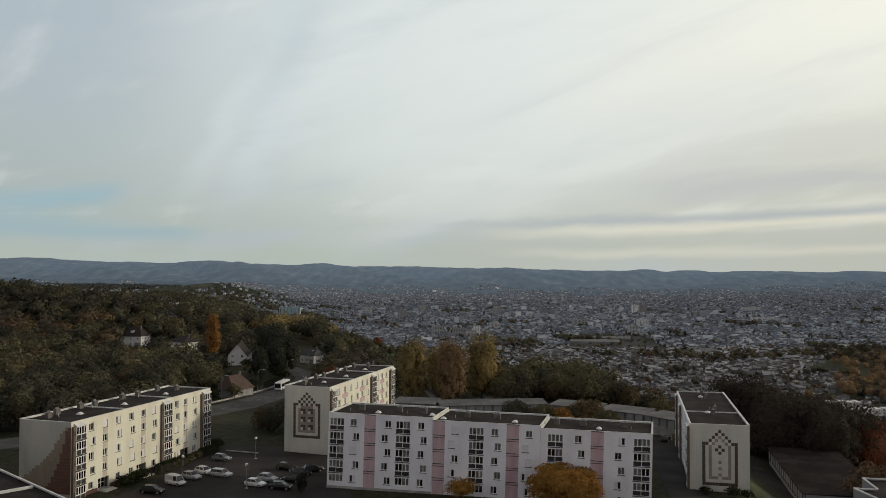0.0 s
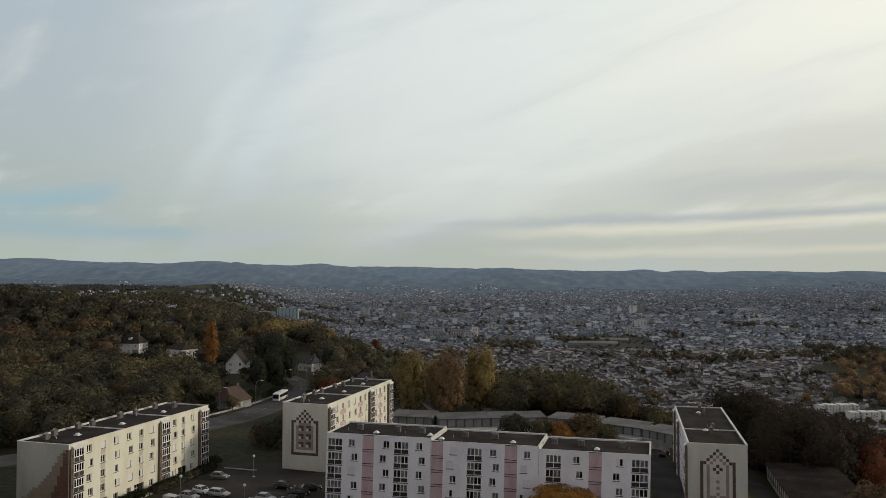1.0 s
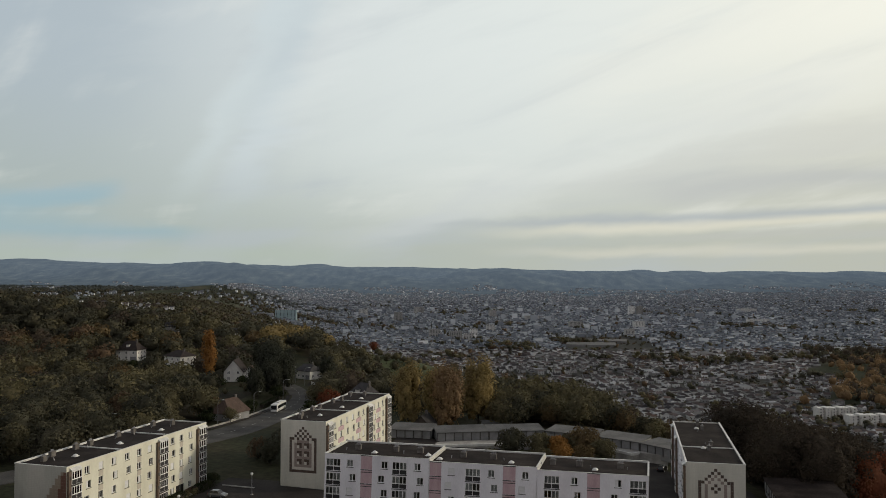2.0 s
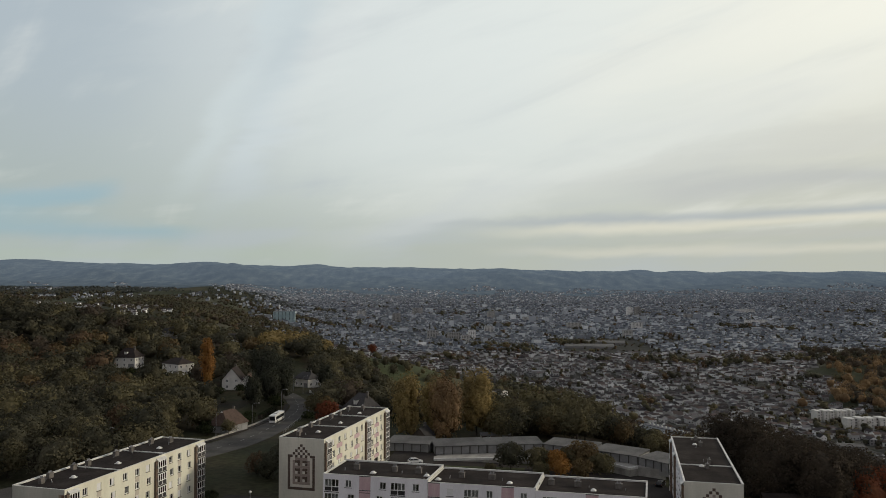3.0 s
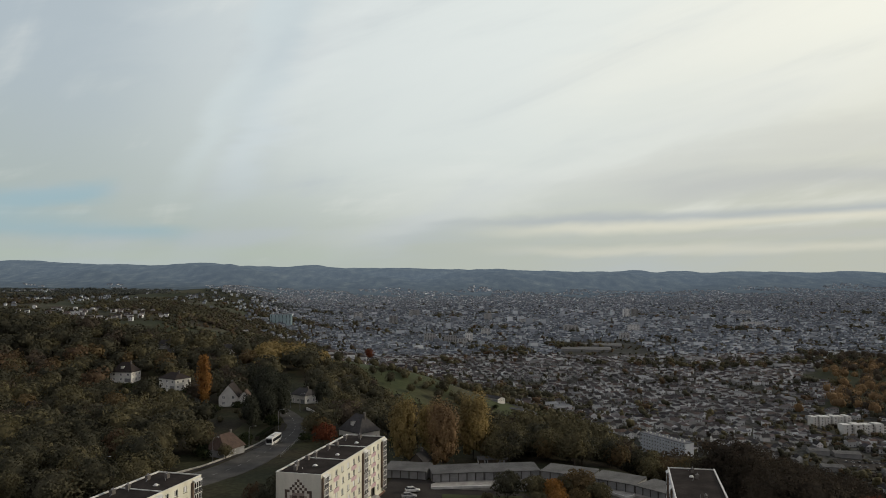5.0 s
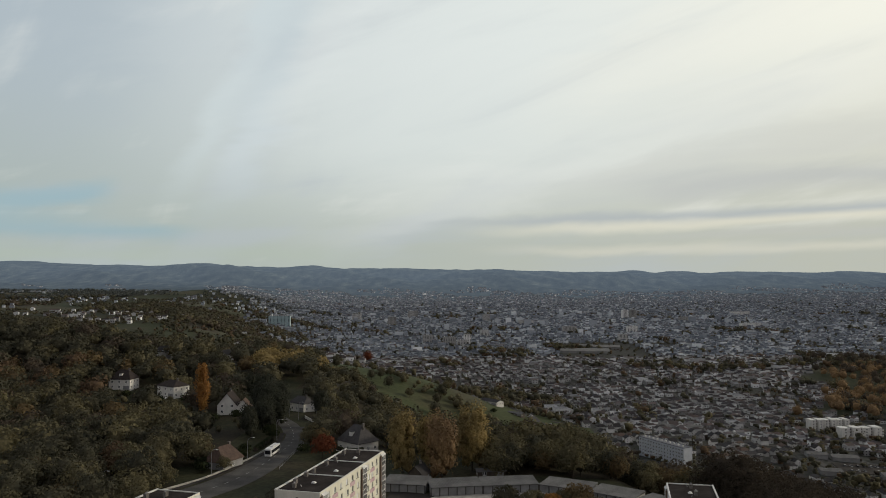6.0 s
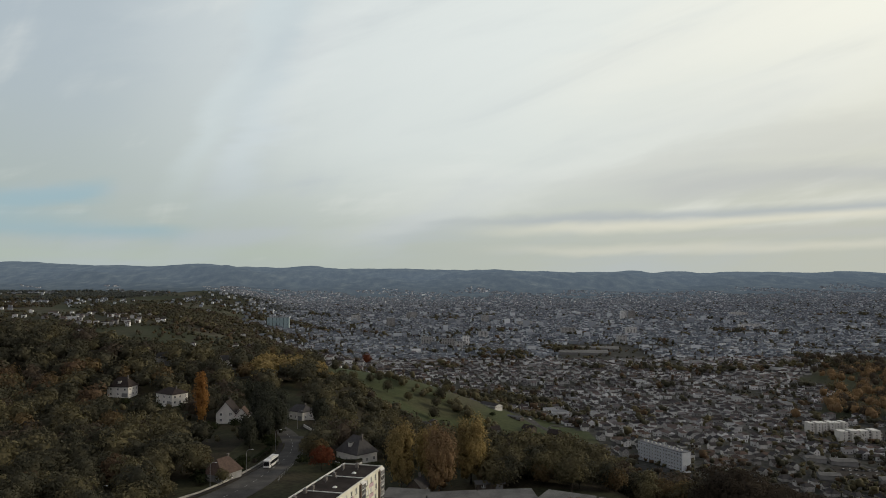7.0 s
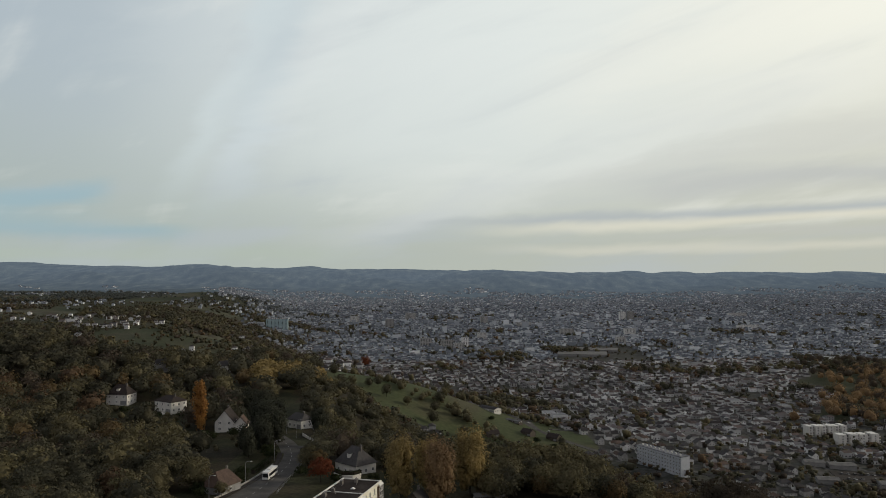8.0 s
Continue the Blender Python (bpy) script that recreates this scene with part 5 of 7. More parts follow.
            g.solid([(a[0] - 0.08, -out - 0.05, zt), (a[1] + 0.08, -out - 0.05, zt), (a[1] + 0.08, 0.0, zt + 0.45), (a[0] - 0.08, 0.0, zt + 0.45),
                     (a[0] - 0.08, -out - 0.05, zt + 0.1), (a[1] + 0.08, -out - 0.05, zt + 0.1), (a[1] + 0.08, -0.003, zt + 0.55), (a[0] - 0.08, -0.003, zt + 0.55)],
                    [(0, 3, 2, 1), (4, 5, 6, 7), (0, 1, 5, 4), (1, 2, 6, 5), (2, 3, 7, 6), (3, 0, 4, 7)])
            part("bay_roof", g, [M["coping"]], b, "sloping pale cap over the glazed bay")
    for end, rows, cell, y0, drop, pal in gables:
        mosaic(b, rows, cell, y0, H - drop, -0.062 if end == 0 else L + 0.062, -1 if end == 0 else 1, pal)
    g = Geo()
    g.box(-0.08, -0.08, -1.2, L + 0.08, -0.003, 0.55 if wall == "render_white" else 0.75)
    plinth_holes = [s for s in spec if s[0] == "door"]
    if not plinth_holes:
        part("plinth", g, [M["concrete"]], b, "grey concrete plinth")
    else:
        g = Geo()
        xs = [-0.08] + [v for s in plinth_holes for v in (s[1] - 0.2, s[2] + 0.2)] + [L + 0.08]
        for k in range(0, len(xs), 2):
            g.box(xs[k], -0.08, -1.2, xs[k + 1], -0.003, 0.75)
        part("plinth", g, [M["rust"]], b, "reddish plinth along the front")
    roof_kit(b, L, D, H, int(L + top), *(roof or ([], [], [])), D)
    if skew:      # the ends are not square to the front
        for o in b.children_recursive:
            if o.data.users == 1 and o.location.length == 0:
                for v in o.data.vertices:
                    v.co.x += skew * v.co.y
    return b


# white block across the estate, in three sections that step down and back
def front_spec(logs, wins, bands):
    return ([("log", a, b) for a, b in logs] + [("win", a, s) for a, s in wins] +
            [("band", a, b, "pink", "pink panel between dark vent strips") for a, b in bands])


A_ANG, A_L = -7.75, 20.02
ca, sa = math.cos(radians(A_ANG)), math.sin(radians(A_ANG))
ax, ay = -22.0, 154.9
for k, (gr, tp, spec, dm, st) in enumerate((
        (1.6, 15.9, front_spec([(0.25, 3.05), (13.0, 15.8)], [(4.25, 0.55), (10.9, -0.6), (17.2, 0.55)], [(7.0, 9.15)]), [(8.6, 3.0), (19.0, 3.2)], [(4.6, 5.2), (12.2, 5.0), (16.9, 5.0)]),
        (0.6, 14.97, front_spec([(6.8, 9.6)], [(3.6, -0.6), (11.0, 0.6), (17.3, -0.6)], [(0.12, 2.3), (13.8, 16.1)]), [(1.3, 2.6), (14.8, 3.0)], [(5.2, 5.4), (11.0, 5.2)]),
        (-0.4, 14.03, front_spec([(1.3, 4.1), (16.7, 19.7)], [(6.2, 0.6), (14.0, -0.6)], [(9.1, 11.4)]), [(10.3, 3.0)], [(2.2, 5.6), (7.2, 5.4), (14.8, 5.4)]))):
    block_of_flats("white rendered five-storey block with pink panels and glazed balconies", (ax, ay), A_ANG, A_L, 11.6, gr, tp, "render_white", spec, [],
                   roof=([0.1] if k else [], dm, st), tilt=1.45, skew=0.125)
    ax, ay = ax + ca * A_L, ay + sa * A_L

SIDE = [("log", 0.75, 3.25, 0.55), ("log", 26.0, 28.8, 0.55), ("log", 40.3, 43.2, 0.55),
        ("win", 4.5, 0.45), ("win", 8.2, 0.0), ("win", 11.8, 0.4), ("win", 15.6, 0.5), ("win", 19.3, 0.0), ("win", 22.6, 0.4),
        ("win", 30.3, 0.4), ("win", 33.5, 0.0), ("win", 36.8, 0.4),
        ("door", 7.0, 9.9), ("door", 17.9, 20.8), ("door", 32.3, 35.3)]
SPAN_GREY = [("spandrel", a, a + WW, "greypanel", "grey panel between windows") for a in (8.2, 19.3, 33.5)]
SPAN_PINK = [("spandrel", a, a + 3.4, "pink", "pink panel between windows") for a in (7.1, 18.2, 32.4)]
D_ROOF = ([15.0, 29.5], [(8.0, 5.0), (19.5, 4.2), (33.5, 4.6)], [(3.0, 7.6), (6.6, 9.0), (13.0, 9.2), (16.5, 8.8), (25.0, 9.0), (29.2, 8.4), (37.0, 9.2), (39.5, 6.0)])
block_of_flats("cream rendered five-storey block with a stepped tile picture on its gable", (-65.0, 142.4), 73.6, 43.6, 11.1, 2.4, 16.2, "render_cream",
               SIDE + SPAN_GREY, [(0, [r[::-1] for r in stair_rows()], 0.584, 0.0, 0.9, {"T": ("tan", "tan tiles in rising steps"), "R": ("rust", "rust-brown tiles in rising steps")})],
               roof=D_ROOF, clad="clad_shaded")
block_of_flats("cream and pink five-storey block with a tiled house picture", (-25.2, 181.2), 74.3, 42.6, 11.0, 1.5, 16.8, "render_cream",
               SIDE + SPAN_PINK, [(0, HOUSE_SIGN, 0.60, 2.2, 1.35, SIGN_TILES)], roof=D_ROOF)
C_SPEC = [(s[0], 43.9 - s[2], 43.9 - s[1], *s[3:]) if s[0] in ("log", "door") else (s[0], 43.9 - s[1] - WW, -s[2]) for s in SIDE]
block_of_flats("pale rendered five-storey block with a tile door pattern on its gable", (58.2, 202.2), -102.9, 43.9, 11.1, -0.3, 13.1, "render_white",
               C_SPEC, [(1, DOOR_SIGN, 0.60, 2.3, 1.0, SIGN_TILES)], roof=([29.0], [(8.0, 5.0), (29.8, 4.6)], [(3.5, 5.6), (9.5, 6.2), (27.2, 6.4), (31.5, 5.6)]))
# two more blocks whose roof corners stand close by


def low_block(label, pts, ground, top):
    """A block seen from its roof corner only: walls, deck and coping round a given plan."""
    b = thing("apartment_block", label, "apartment building", pose(0, 0, 0))
    n = len(pts)
    cx, cy = sum(p[0] for p in pts) / n, sum(p[1] for p in pts) / n
    g = Geo()
    for (x0, y0), (x1, y1) in zip(pts, pts[1:] + pts[:1]):
        g.face([(x0, y0, ground - 3), (x1, y1, ground - 3), (x1, y1, top), (x0, y0, top)])
    part("wall", g, [M["garage_wall"]], b)
    g = Geo()
    g.face([(x, y, top - 0.35) for x, y in pts])
    part("roof", g, [M["bitumen"]], b, "dark bitumen flat roof")
    g = Geo()
    for (x0, y0), (x1, y1) in zip(pts, pts[1:] + pts[:1]):
        a, c = Vector((x0, y0, 0)), Vector((x1, y1, 0))
        t = (c - a).normalized()
        s = Vector((-t.y, t.x, 0)) * 0.17
        q = [a - t * 0.06 - s * 0.15, c + t * 0.06 - s * 0.15, c - t * 0.3 + s, a + t * 0.3 + s]
        g.solid([(p.x, p.y, top - 0.14) for p in q] + [(p.x, p.y, top + 0.04) for p in q],
                [(0, 3, 2, 1), (4, 5, 6, 7), (0, 1, 5, 4), (1, 2, 6, 5), (2, 3, 7, 6), (3, 0, 4, 7)])
    part("coping", g, [M["coping"]], b, "pale coping round the roof")
    return b


_b = low_block("pale rendered block with a dark flat roof and pale coping", [(-92.0, 138.3), (-99.4, 130.1), (-43.0, 79.0), (-35.5, 87.1)], 2.0, 16.5)
_g = Geo()
_g.solid([(-57.9, 93.0, 16.12), (-57.6, 92.6, 16.12), (-50.2, 100.0, 16.12), (-50.5, 100.4, 16.12), (-57.9, 93.0, 16.42), (-57.6, 92.6, 16.42), (-50.2, 100.0, 16.42), (-50.5, 100.4, 16.42)],
         [(0, 3, 2, 1), (4, 5, 6, 7), (0, 1, 5, 4), (1, 2, 6, 5), (2, 3, 7, 6), (3, 0, 4, 7)])
part("roof_joint", _g, [M["coping"]], _b)
low_block("pale rendered block with a stepped dark flat roof corner", [(56.9, 112.9), (57.8, 104.0), (86.0, 100.0), (92.0, 112.0), (61.0, 118.4), (59.9, 112.2)], -1.0, 13.0)


# ---- garages ----
def garage_row(label, a, b, depth, ground, top, bays, corr=True, door_side=1):
    """A row of lock-up garages between two front corners: wall panels, doors, posts and a ribbed sloping roof."""
    A, B = Vector((*a, 0)), Vector((*b, 0))
    L = (B - A).length
    t = thing("garage_row", label, "garage", pose(a[0], a[1], ground, 0, 0, math.degrees(math.atan2(B.y - A.y, B.x - A.x))))
    H = top - ground
    g = Geo()
    g.box(0, 0.25, -1.5, L, 0.40, H - 0.25)
    g.box(0, depth - 0.15, -1.5, L, depth, H + 0.1)
    g.box(0, 0.40, -1.5, 0.15, depth - 0.15, H - 0.2)
    g.box(L - 0.15, 0.40, -1.5, L, depth - 0.15, H - 0.2)
    part("wall", g, [M["garage_wall"]], t)
    w = L / bays
    for i in range(bays):
        g = Geo()
        g.box(i * w + 0.22, 0.14, 0.05, (i + 1) * w - 0.22, 0.248, H - 0.5)
        for k in range(1, 4):
            z = 0.05 + (H - 0.55) * k / 4
            g.box(i * w + 0.25, 0.11, z - 0.03, (i + 1) * w - 0.25, 0.14, z + 0.03)
        part("garage_door", g, [M["garage_door"]], t, "pale up-and-over garage door")
    for i in range(bays + 1):
        g = Geo()
        x = min(max(i * w, 0.1), L - 0.1)
        g.box(x - 0.1, 0.02, -0.5, x + 0.1, 0.246, H - 0.26)
        part("post", g, [M["sill"]], t)
    g = Geo()
    n = int(L / 0.45)
    y0, y1, z0, z1 = -0.35, depth + 0.2, H - 0.12, H + 0.28
    for i in range(n):
        x0, x1 = -0.1 + (L + 0.2) * i / n, -0.1 + (L + 0.2) * (i + 1) / n
        xm = (x0 + x1) / 2
        g.face([(x0, y0, z0), (xm, y0, z0 + 0.06), (xm, y1, z1 + 0.06), (x0, y1, z1)])
        g.face([(xm, y0, z0 + 0.06), (x1, y0, z0), (x1, y1, z1), (xm, y1, z1 + 0.06)])
    g.box(-0.1, y0, z0 - 0.16, L + 0.1, y0 + 0.06, z0)
    g.box(-0.1, y0 + 0.06, z0 - 0.06, L + 0.1, y1, z0 - 0.02)
    part("roof", g, [M["fibre"]], t, "ribbed grey sheet roof")
    return t


garage_row("low row of grey garages with a ribbed grey roof", (-14.8, 235.6), (-2.4, 232.9), 8.6, 2.1, 4.75, 5)
for _a, _b, _n, _t in (((-0.6, 230.8), (14.3, 233.0), 6, 4.62), ((14.4, 233.0), (30.5, 234.6), 6, 4.56), ((30.6, 234.5), (43.4, 227.2), 5, 4.50), ((43.5, 227.1), (54.0, 219.1), 5, 4.42), ((54.1, 219.0), (60.2, 211.2), 4, 4.32)):
    garage_row("row of pale garages with a ribbed grey sheet roof", _a, _b, 8.2, 2.06, _t, _n)


def side_garages():
    t = garage_row("row of low garages with pale doors below a dark flat roof", (80.4, 201.0), (70.6, 159.0), 15.0, -3.1, -0.4, 17)
    for c in t.children:
        if c.name.startswith("roof"):
            c.data.materials.clear()
            c.data.materials.append(M["bitumen"])
            tagged(c, "dark flat garage roof")
    return t


side_garages()
def terrace(q, front, top):
    """A raised concrete yard with a retaining wall, and a pale parapet along its open edges."""
    g = Geo()
    g.face([(x, y, top) for x, y in q])
    for (x0, y0), (x1, y1) in zip(q, q[1:] + q[:1]):
        g.face([(x0, y0, -3.0), (x1, y1, -3.0), (x1, y1, top), (x0, y0, top)])
    setting("terrace", g, M["concrete"], "concrete terrace with a dark stained retaining wall", "retaining wall")
    g = Geo()
    for (x0, y0), (x1, y1) in zip(q[:front], q[1:front]):
        d = Vector((x1 - x0, y1 - y0, 0)).normalized()
        s = Vector((d.y, -d.x, 0)) * 0.22
        c = [(x0 + s.x, y0 + s.y), (x1 + s.x, y1 + s.y), (x1 - s.x, y1 - s.y), (x0 - s.x, y0 - s.y)]
        g.solid([(x, y, top - 0.35) for x, y in c] + [(x, y, top + 0.32) for x, y in c], [(0, 3, 2, 1), (4, 5, 6, 7), (0, 1, 5, 4), (1, 2, 6, 5), (2, 3, 7, 6), (3, 0, 4, 7)])
    setting("parapet", g, M["coping"], "pale low parapet along the terrace edge", "parapet")


terrace([(-1.0, 225.0), (15.0, 226.4), (30.0, 228.2), (40.5, 221.6), (46.0, 226.4), (31.0, 237.0), (14.0, 236.0), (-1.0, 233.6)], 4, 2.03)
terrace([(42.0, 222.6), (44.6, 223.4), (51.0, 214.8), (53.4, 216.8), (60.0, 213.0), (54.5, 221.5), (46.5, 227.6)], 4, 1.98)
patch("lawn", [(2, 212), (22, 210), (24, 222), (2, 221)], M["meadow"], 0.11, "rough lawn below the terrace wall", "lawn")
patch("verge", [(59.0, 150), (62.5, 150), (68, 190), (65, 192)], M["meadow"], 0.12, "narrow strip of green grass beside the block", "lawn")


# ---- houses ----
def gable_roof(g, L, W, z0, rise, over=0.45, mat=0, hip=0.0, t=0.14):
    """A pitched roof over an L by W plan centred on the origin, ridge along x; hip shortens the ridge at both ends."""
    a, b = L / 2 + over, W / 2 + over
    zb = z0 - rise * over / (W / 2)
    r = L / 2 + over - hip
    for dz, flip in ((t, False), (0.0, True)):
        p = [(-a, -b, zb + dz), (a, -b, zb + dz), (a, b, zb + dz), (-a, b, zb + dz), (-r, 0, z0 + rise + dz), (r, 0, z0 + rise + dz)]
        f = [(0, 1, 5, 4), (2, 3, 4, 5), (1, 2, 5), (3, 0, 4)] if hip else [(0, 1, 5, 4), (2, 3, 4, 5)]
        g.solid(p, [tuple(reversed(k)) for k in f] if flip else f, mat)
    e = [(-a, -b), (a, -b), (a, b), (-a, b)]
    if hip:
        for (x0, y0), (x1, y1) in zip(e, e[1:] + e[:1]):
            g.face([(x0, y0, zb), (x1, y1, zb), (x1, y1, zb + t), (x0, y0, zb + t)], mat)
    else:
        for y in (-b, b):
            g.face([(-a, y, zb), (a, y, zb), (a, y, zb + t), (-a, y, zb + t)], mat)
        for x in (-a, a):
            for y in (-b, b):
                g.face([(x, y, zb), (x, 0, z0 + rise), (x, 0, z0 + rise + t), (x, y, zb + t)], mat)


def house_walls(g, L, W, H, rise, hip, mat=0, base=-2.5):
    x, y = L / 2, W / 2
    for p, q in (((-x, -y), (x, -y)), ((x, -y), (x, y)), ((x, y), (-x, y)), ((-x, y), (-x, -y))):
        g.face([(*p, base), (*q, base), (*q, H), (*p, H)], mat)
    if not hip:
        for s in (-x, x):
            g.face([(s, -y, H), (s, y, H), (s, 0, H + rise)], mat)


WIN_MESH = {}


def plain_window(w, h):
    """A small far window: frame and dark panes in one mesh."""
    if (w, h, 1) not in WIN_MESH:
        g = Geo()
        g.box(0, 0, 0, w, 0.06, h)
        for s_ in (0, 1):
            g.face([(0.1 + s_ * w / 2, -0.004, 0.1), (w / 2 - 0.05 + s_ * (w / 2 - 0.05), -0.004, 0.1), (w / 2 - 0.05 + s_ * (w / 2 - 0.05), -0.004, h - 0.1), (0.1 + s_ * w / 2, -0.004, h - 0.1)], 1)
        WIN_MESH[w, h, 1] = g.mesh("window", [M["pvc"], M["dark_window"]])
    return WIN_MESH[w, h, 1]


def house_window(w, h):
    if (w, h) not in WIN_MESH:
        g = frame_geo(w, h, 2, 0.09)
        WIN_MESH[w, h] = (g.mesh("window", [M["pvc"]]), box_mesh("pane", (0.06, 0.03, 0.06, w - 0.06, 0.05, h - 0.06), M["dark_window"]))
    return WIN_MESH[w, h]


def house_model(label, L, W, H, rise, hip, wall, roof, storeys=2, wing=None, dormer=False, name="house", far=False, gable_wing="", porch=False):
    """A detached house: walls, roof, chimney, windows on all four sides, a garage door."""
    t = thing(name, label, "house", Matrix())
    g = Geo()
    house_walls(g, L, W, H, rise, hip)
    part("wall", g, [M[wall]], t)
    g = Geo()
    gable_roof(g, L, W, H, rise, hip=hip)
    part("roof", g, [M[roof]], t)
    g = Geo()
    g.box(L * 0.22, -0.3, H + rise * 0.5, L * 0.22 + 0.9, 0.3, H + rise + 0.9)
    g.box(L * 0.22 - 0.07, -0.37, H + rise + 0.9, L * 0.22 + 0.97, 0.37, H + rise + 1.02)
    part("chimney", g, [M["chimney"]], t)
    fr, pn = house_window(1.15, 1.3)
    for s in range(storeys):
        z = 0.9 + s * 2.7
        for rot, wid, off in ((0, L, W / 2), (180, L, W / 2), (90, W, L / 2), (270, W, L / 2)):
            n = 3 if wid > 9 and not far else 2
            if far and rot == 180:
                continue
            for k in range(n):
                if s == 0 and k == n - 1 and rot == 0:
                    continue
                c = -wid / 2 + wid * (k + 0.5) / n - 0.57
                m = Matrix.Rotation(radians(rot), 4, "Z") @ Matrix.Translation((c, -off - 0.05, z))
                w = part("window", plain_window(1.15, 1.3) if far else fr, None, t)
                w.matrix_basis = m
                if not far:
                    part("pane", pn, None, w)
    g = Geo()
    g.box(L / 2 - L / 3 + 0.2, -W / 2 - 0.06, 0.0, L / 2 - 0.5, -W / 2 - 0.003, 2.1)
    part("garage_door", g, [M["garage_door"]], t)
    if wing:
        wl, ww, wh, wr = wing
        g = Geo()
        house_walls(g, ww, wl, wh, wr, 0)
        w = part("wing", g, [M[wall]], t)
        w.matrix_basis = pose(L * 0.18, -W / 2 - ww / 2 + 0.02, 0, 0, 0, 90)
        g = Geo()
        gable_roof(g, ww, wl, wh, wr)
        part("wing_roof", g, [M[roof]], w)
    if gable_wing:
        g = Geo()
        house_walls(g, 7.0, 5.6, 3.6, 3.4, 0)
        w = part("wing", g, [M[wall]], t)
        w.matrix_basis = pose(-L * 0.16, -W / 2 - 2.78, 0)
        g = Geo()
        gable_roof(g, 7.0, 5.6, 3.6, 3.4)
        part("wing_roof", g, [M[gable_wing]], w, "red-brown tiled gable roof")
        win = part("window", fr, None, w)
        win.matrix_basis = Matrix.Rotation(radians(270), 4, "Z") @ Matrix.Translation((-0.57, -3.55, 1.2))
    if porch:
        g = Geo()
        g.box(-L / 2 + 0.4, -W / 2 - 2.6, -2.4, L / 2 - 1.0, -W / 2 - 0.02, -0.1)
        p_ = part("terrace", g, [M[wall]], t)
        for k in range(9):
            g = Geo()
            xx = -L / 2 + 0.5 + k * (L - 1.6) / 8
            g.box(xx - 0.04, -W / 2 - 2.56, -0.096, xx + 0.04, -W / 2 - 2.48, 0.9)
            part("baluster", g, [M["wood"]], p_)
        g = Geo()
        g.box(-L / 2 + 0.4, -W / 2 - 2.58, 0.904, L / 2 - 1.0, -W / 2 - 2.46, 1.0)
        part("rail", g, [M["wood"]], p_)
    if dormer:
        g = Geo()
        g.box(-0.9, -W * 0.36, H + 0.3, 0.9, -W * 0.05, H + rise * 0.62)
        d = part("dormer", g, [M[wall]], t)
        g = Geo()
        g.box(-1.1, -W * 0.40, H + rise * 0.62, 1.1, -0.1, H + rise * 0.62 + 0.14)
        part("dormer_roof", g, [M[roof]], d)
    return t


def stand(model, x, y, turn, s=1.0, z=None, first=False, label="", group=""):
    m = pose(x, y, ground_at(x, y) if z is None else z, 0, 0, turn)
    if first:
        model.matrix_basis = m
        t = model
    else:
        t = copy_thing(model, m)
    t.scale = (s, s, s)
    return tagged(t, label, group=group)


# the houses along the ridge road
stand(house_model("white house with a steep brown hipped roof among the trees", 13, 10, 6.0, 4.6, 4.2, "house_white", "brown_roof", dormer=True), -169, 446, -10, 0.95, first=True)
stand(house_model("white two-storey house with a low dark hipped roof", 13.5, 10, 5.8, 2.6, 4.4, "house_white", "brown_roof", porch=True), -138, 433, -35, first=True)
stand(house_model("cream gabled house with a steep brown tiled roof and a wing", 11, 9, 4.6, 5.4, 0, "house_white", "brown_roof", gable_wing="tile"), -97, 388, 92, first=True)
stand(house_model("low house with a steep reddish brown tiled roof by the road", 12, 9, 3.4, 4.8, 3.0, "garage_wall", "tile", storeys=1), -69.5, 271, 65, 0.85, first=True)
stand(house_model("white house with a steep grey slate hipped roof and a dormer", 13.0, 10.5, 4.3, 5.8, 4.6, "house_white", "slate", storeys=1, dormer=True), -28.0, 303, -45, 0.92, first=True)
stand(house_model("small dark-roofed house half hidden at the bend", 9.5, 7.5, 4.2, 2.6, 2.0, "house_white", "slate", storeys=1), -63, 393, -38, first=True)
stand(house_model("grey-roofed house deep among the trees", 10, 8, 4.5, 2.6, 3.0, "house_wall", "slate"), -172, 520, 10, first=True)
stand(house_model("pale house half hidden among trees by the upper road", 10, 8, 5.0, 3.0, 0, "house_white", "slate"), -147, 585, 40, first=True)
stand(house_model("small dark wooden hut beneath the poplars", 6.0, 5.0, 3.0, 2.4, 0, "wood", "slate", storeys=1, name="garden_hut"), -4.5, 252, 70, first=True)
stand(house_model("low shed with a pale sheet roof at the wood edge", 9.0, 4.0, 2.2, 0.6, 0, "wood", "fibre", storeys=1, name="shed"), 18.5, 262, 5, first=True)
stand(house_model("low white hall with a dark pitched roof on the meadow", 24, 10, 3.2, 1.8, 0, "house_white", "slate", storeys=1, name="hall"), 62, 850, -52, first=True)
stand(house_model("long low open shed with a dark sheet roof", 18, 6, 2.2, 0.9, 0, "wood", "fibre", storeys=1, name="shed"), 84, 818, -48, first=True)
for _x, _y, _a, _s in ((56.5, 752, 20, 0.95), (93, 776, -50, 0.95), (117, 770, -48, 1.0)):
    stand(house_model("old dark wooden field barn with a brown tiled roof", 13, 8, 3.2, 3.0, 0, "wood", "brown_roof", storeys=0, name="barn"), _x, _y, _a, _s, first=True)


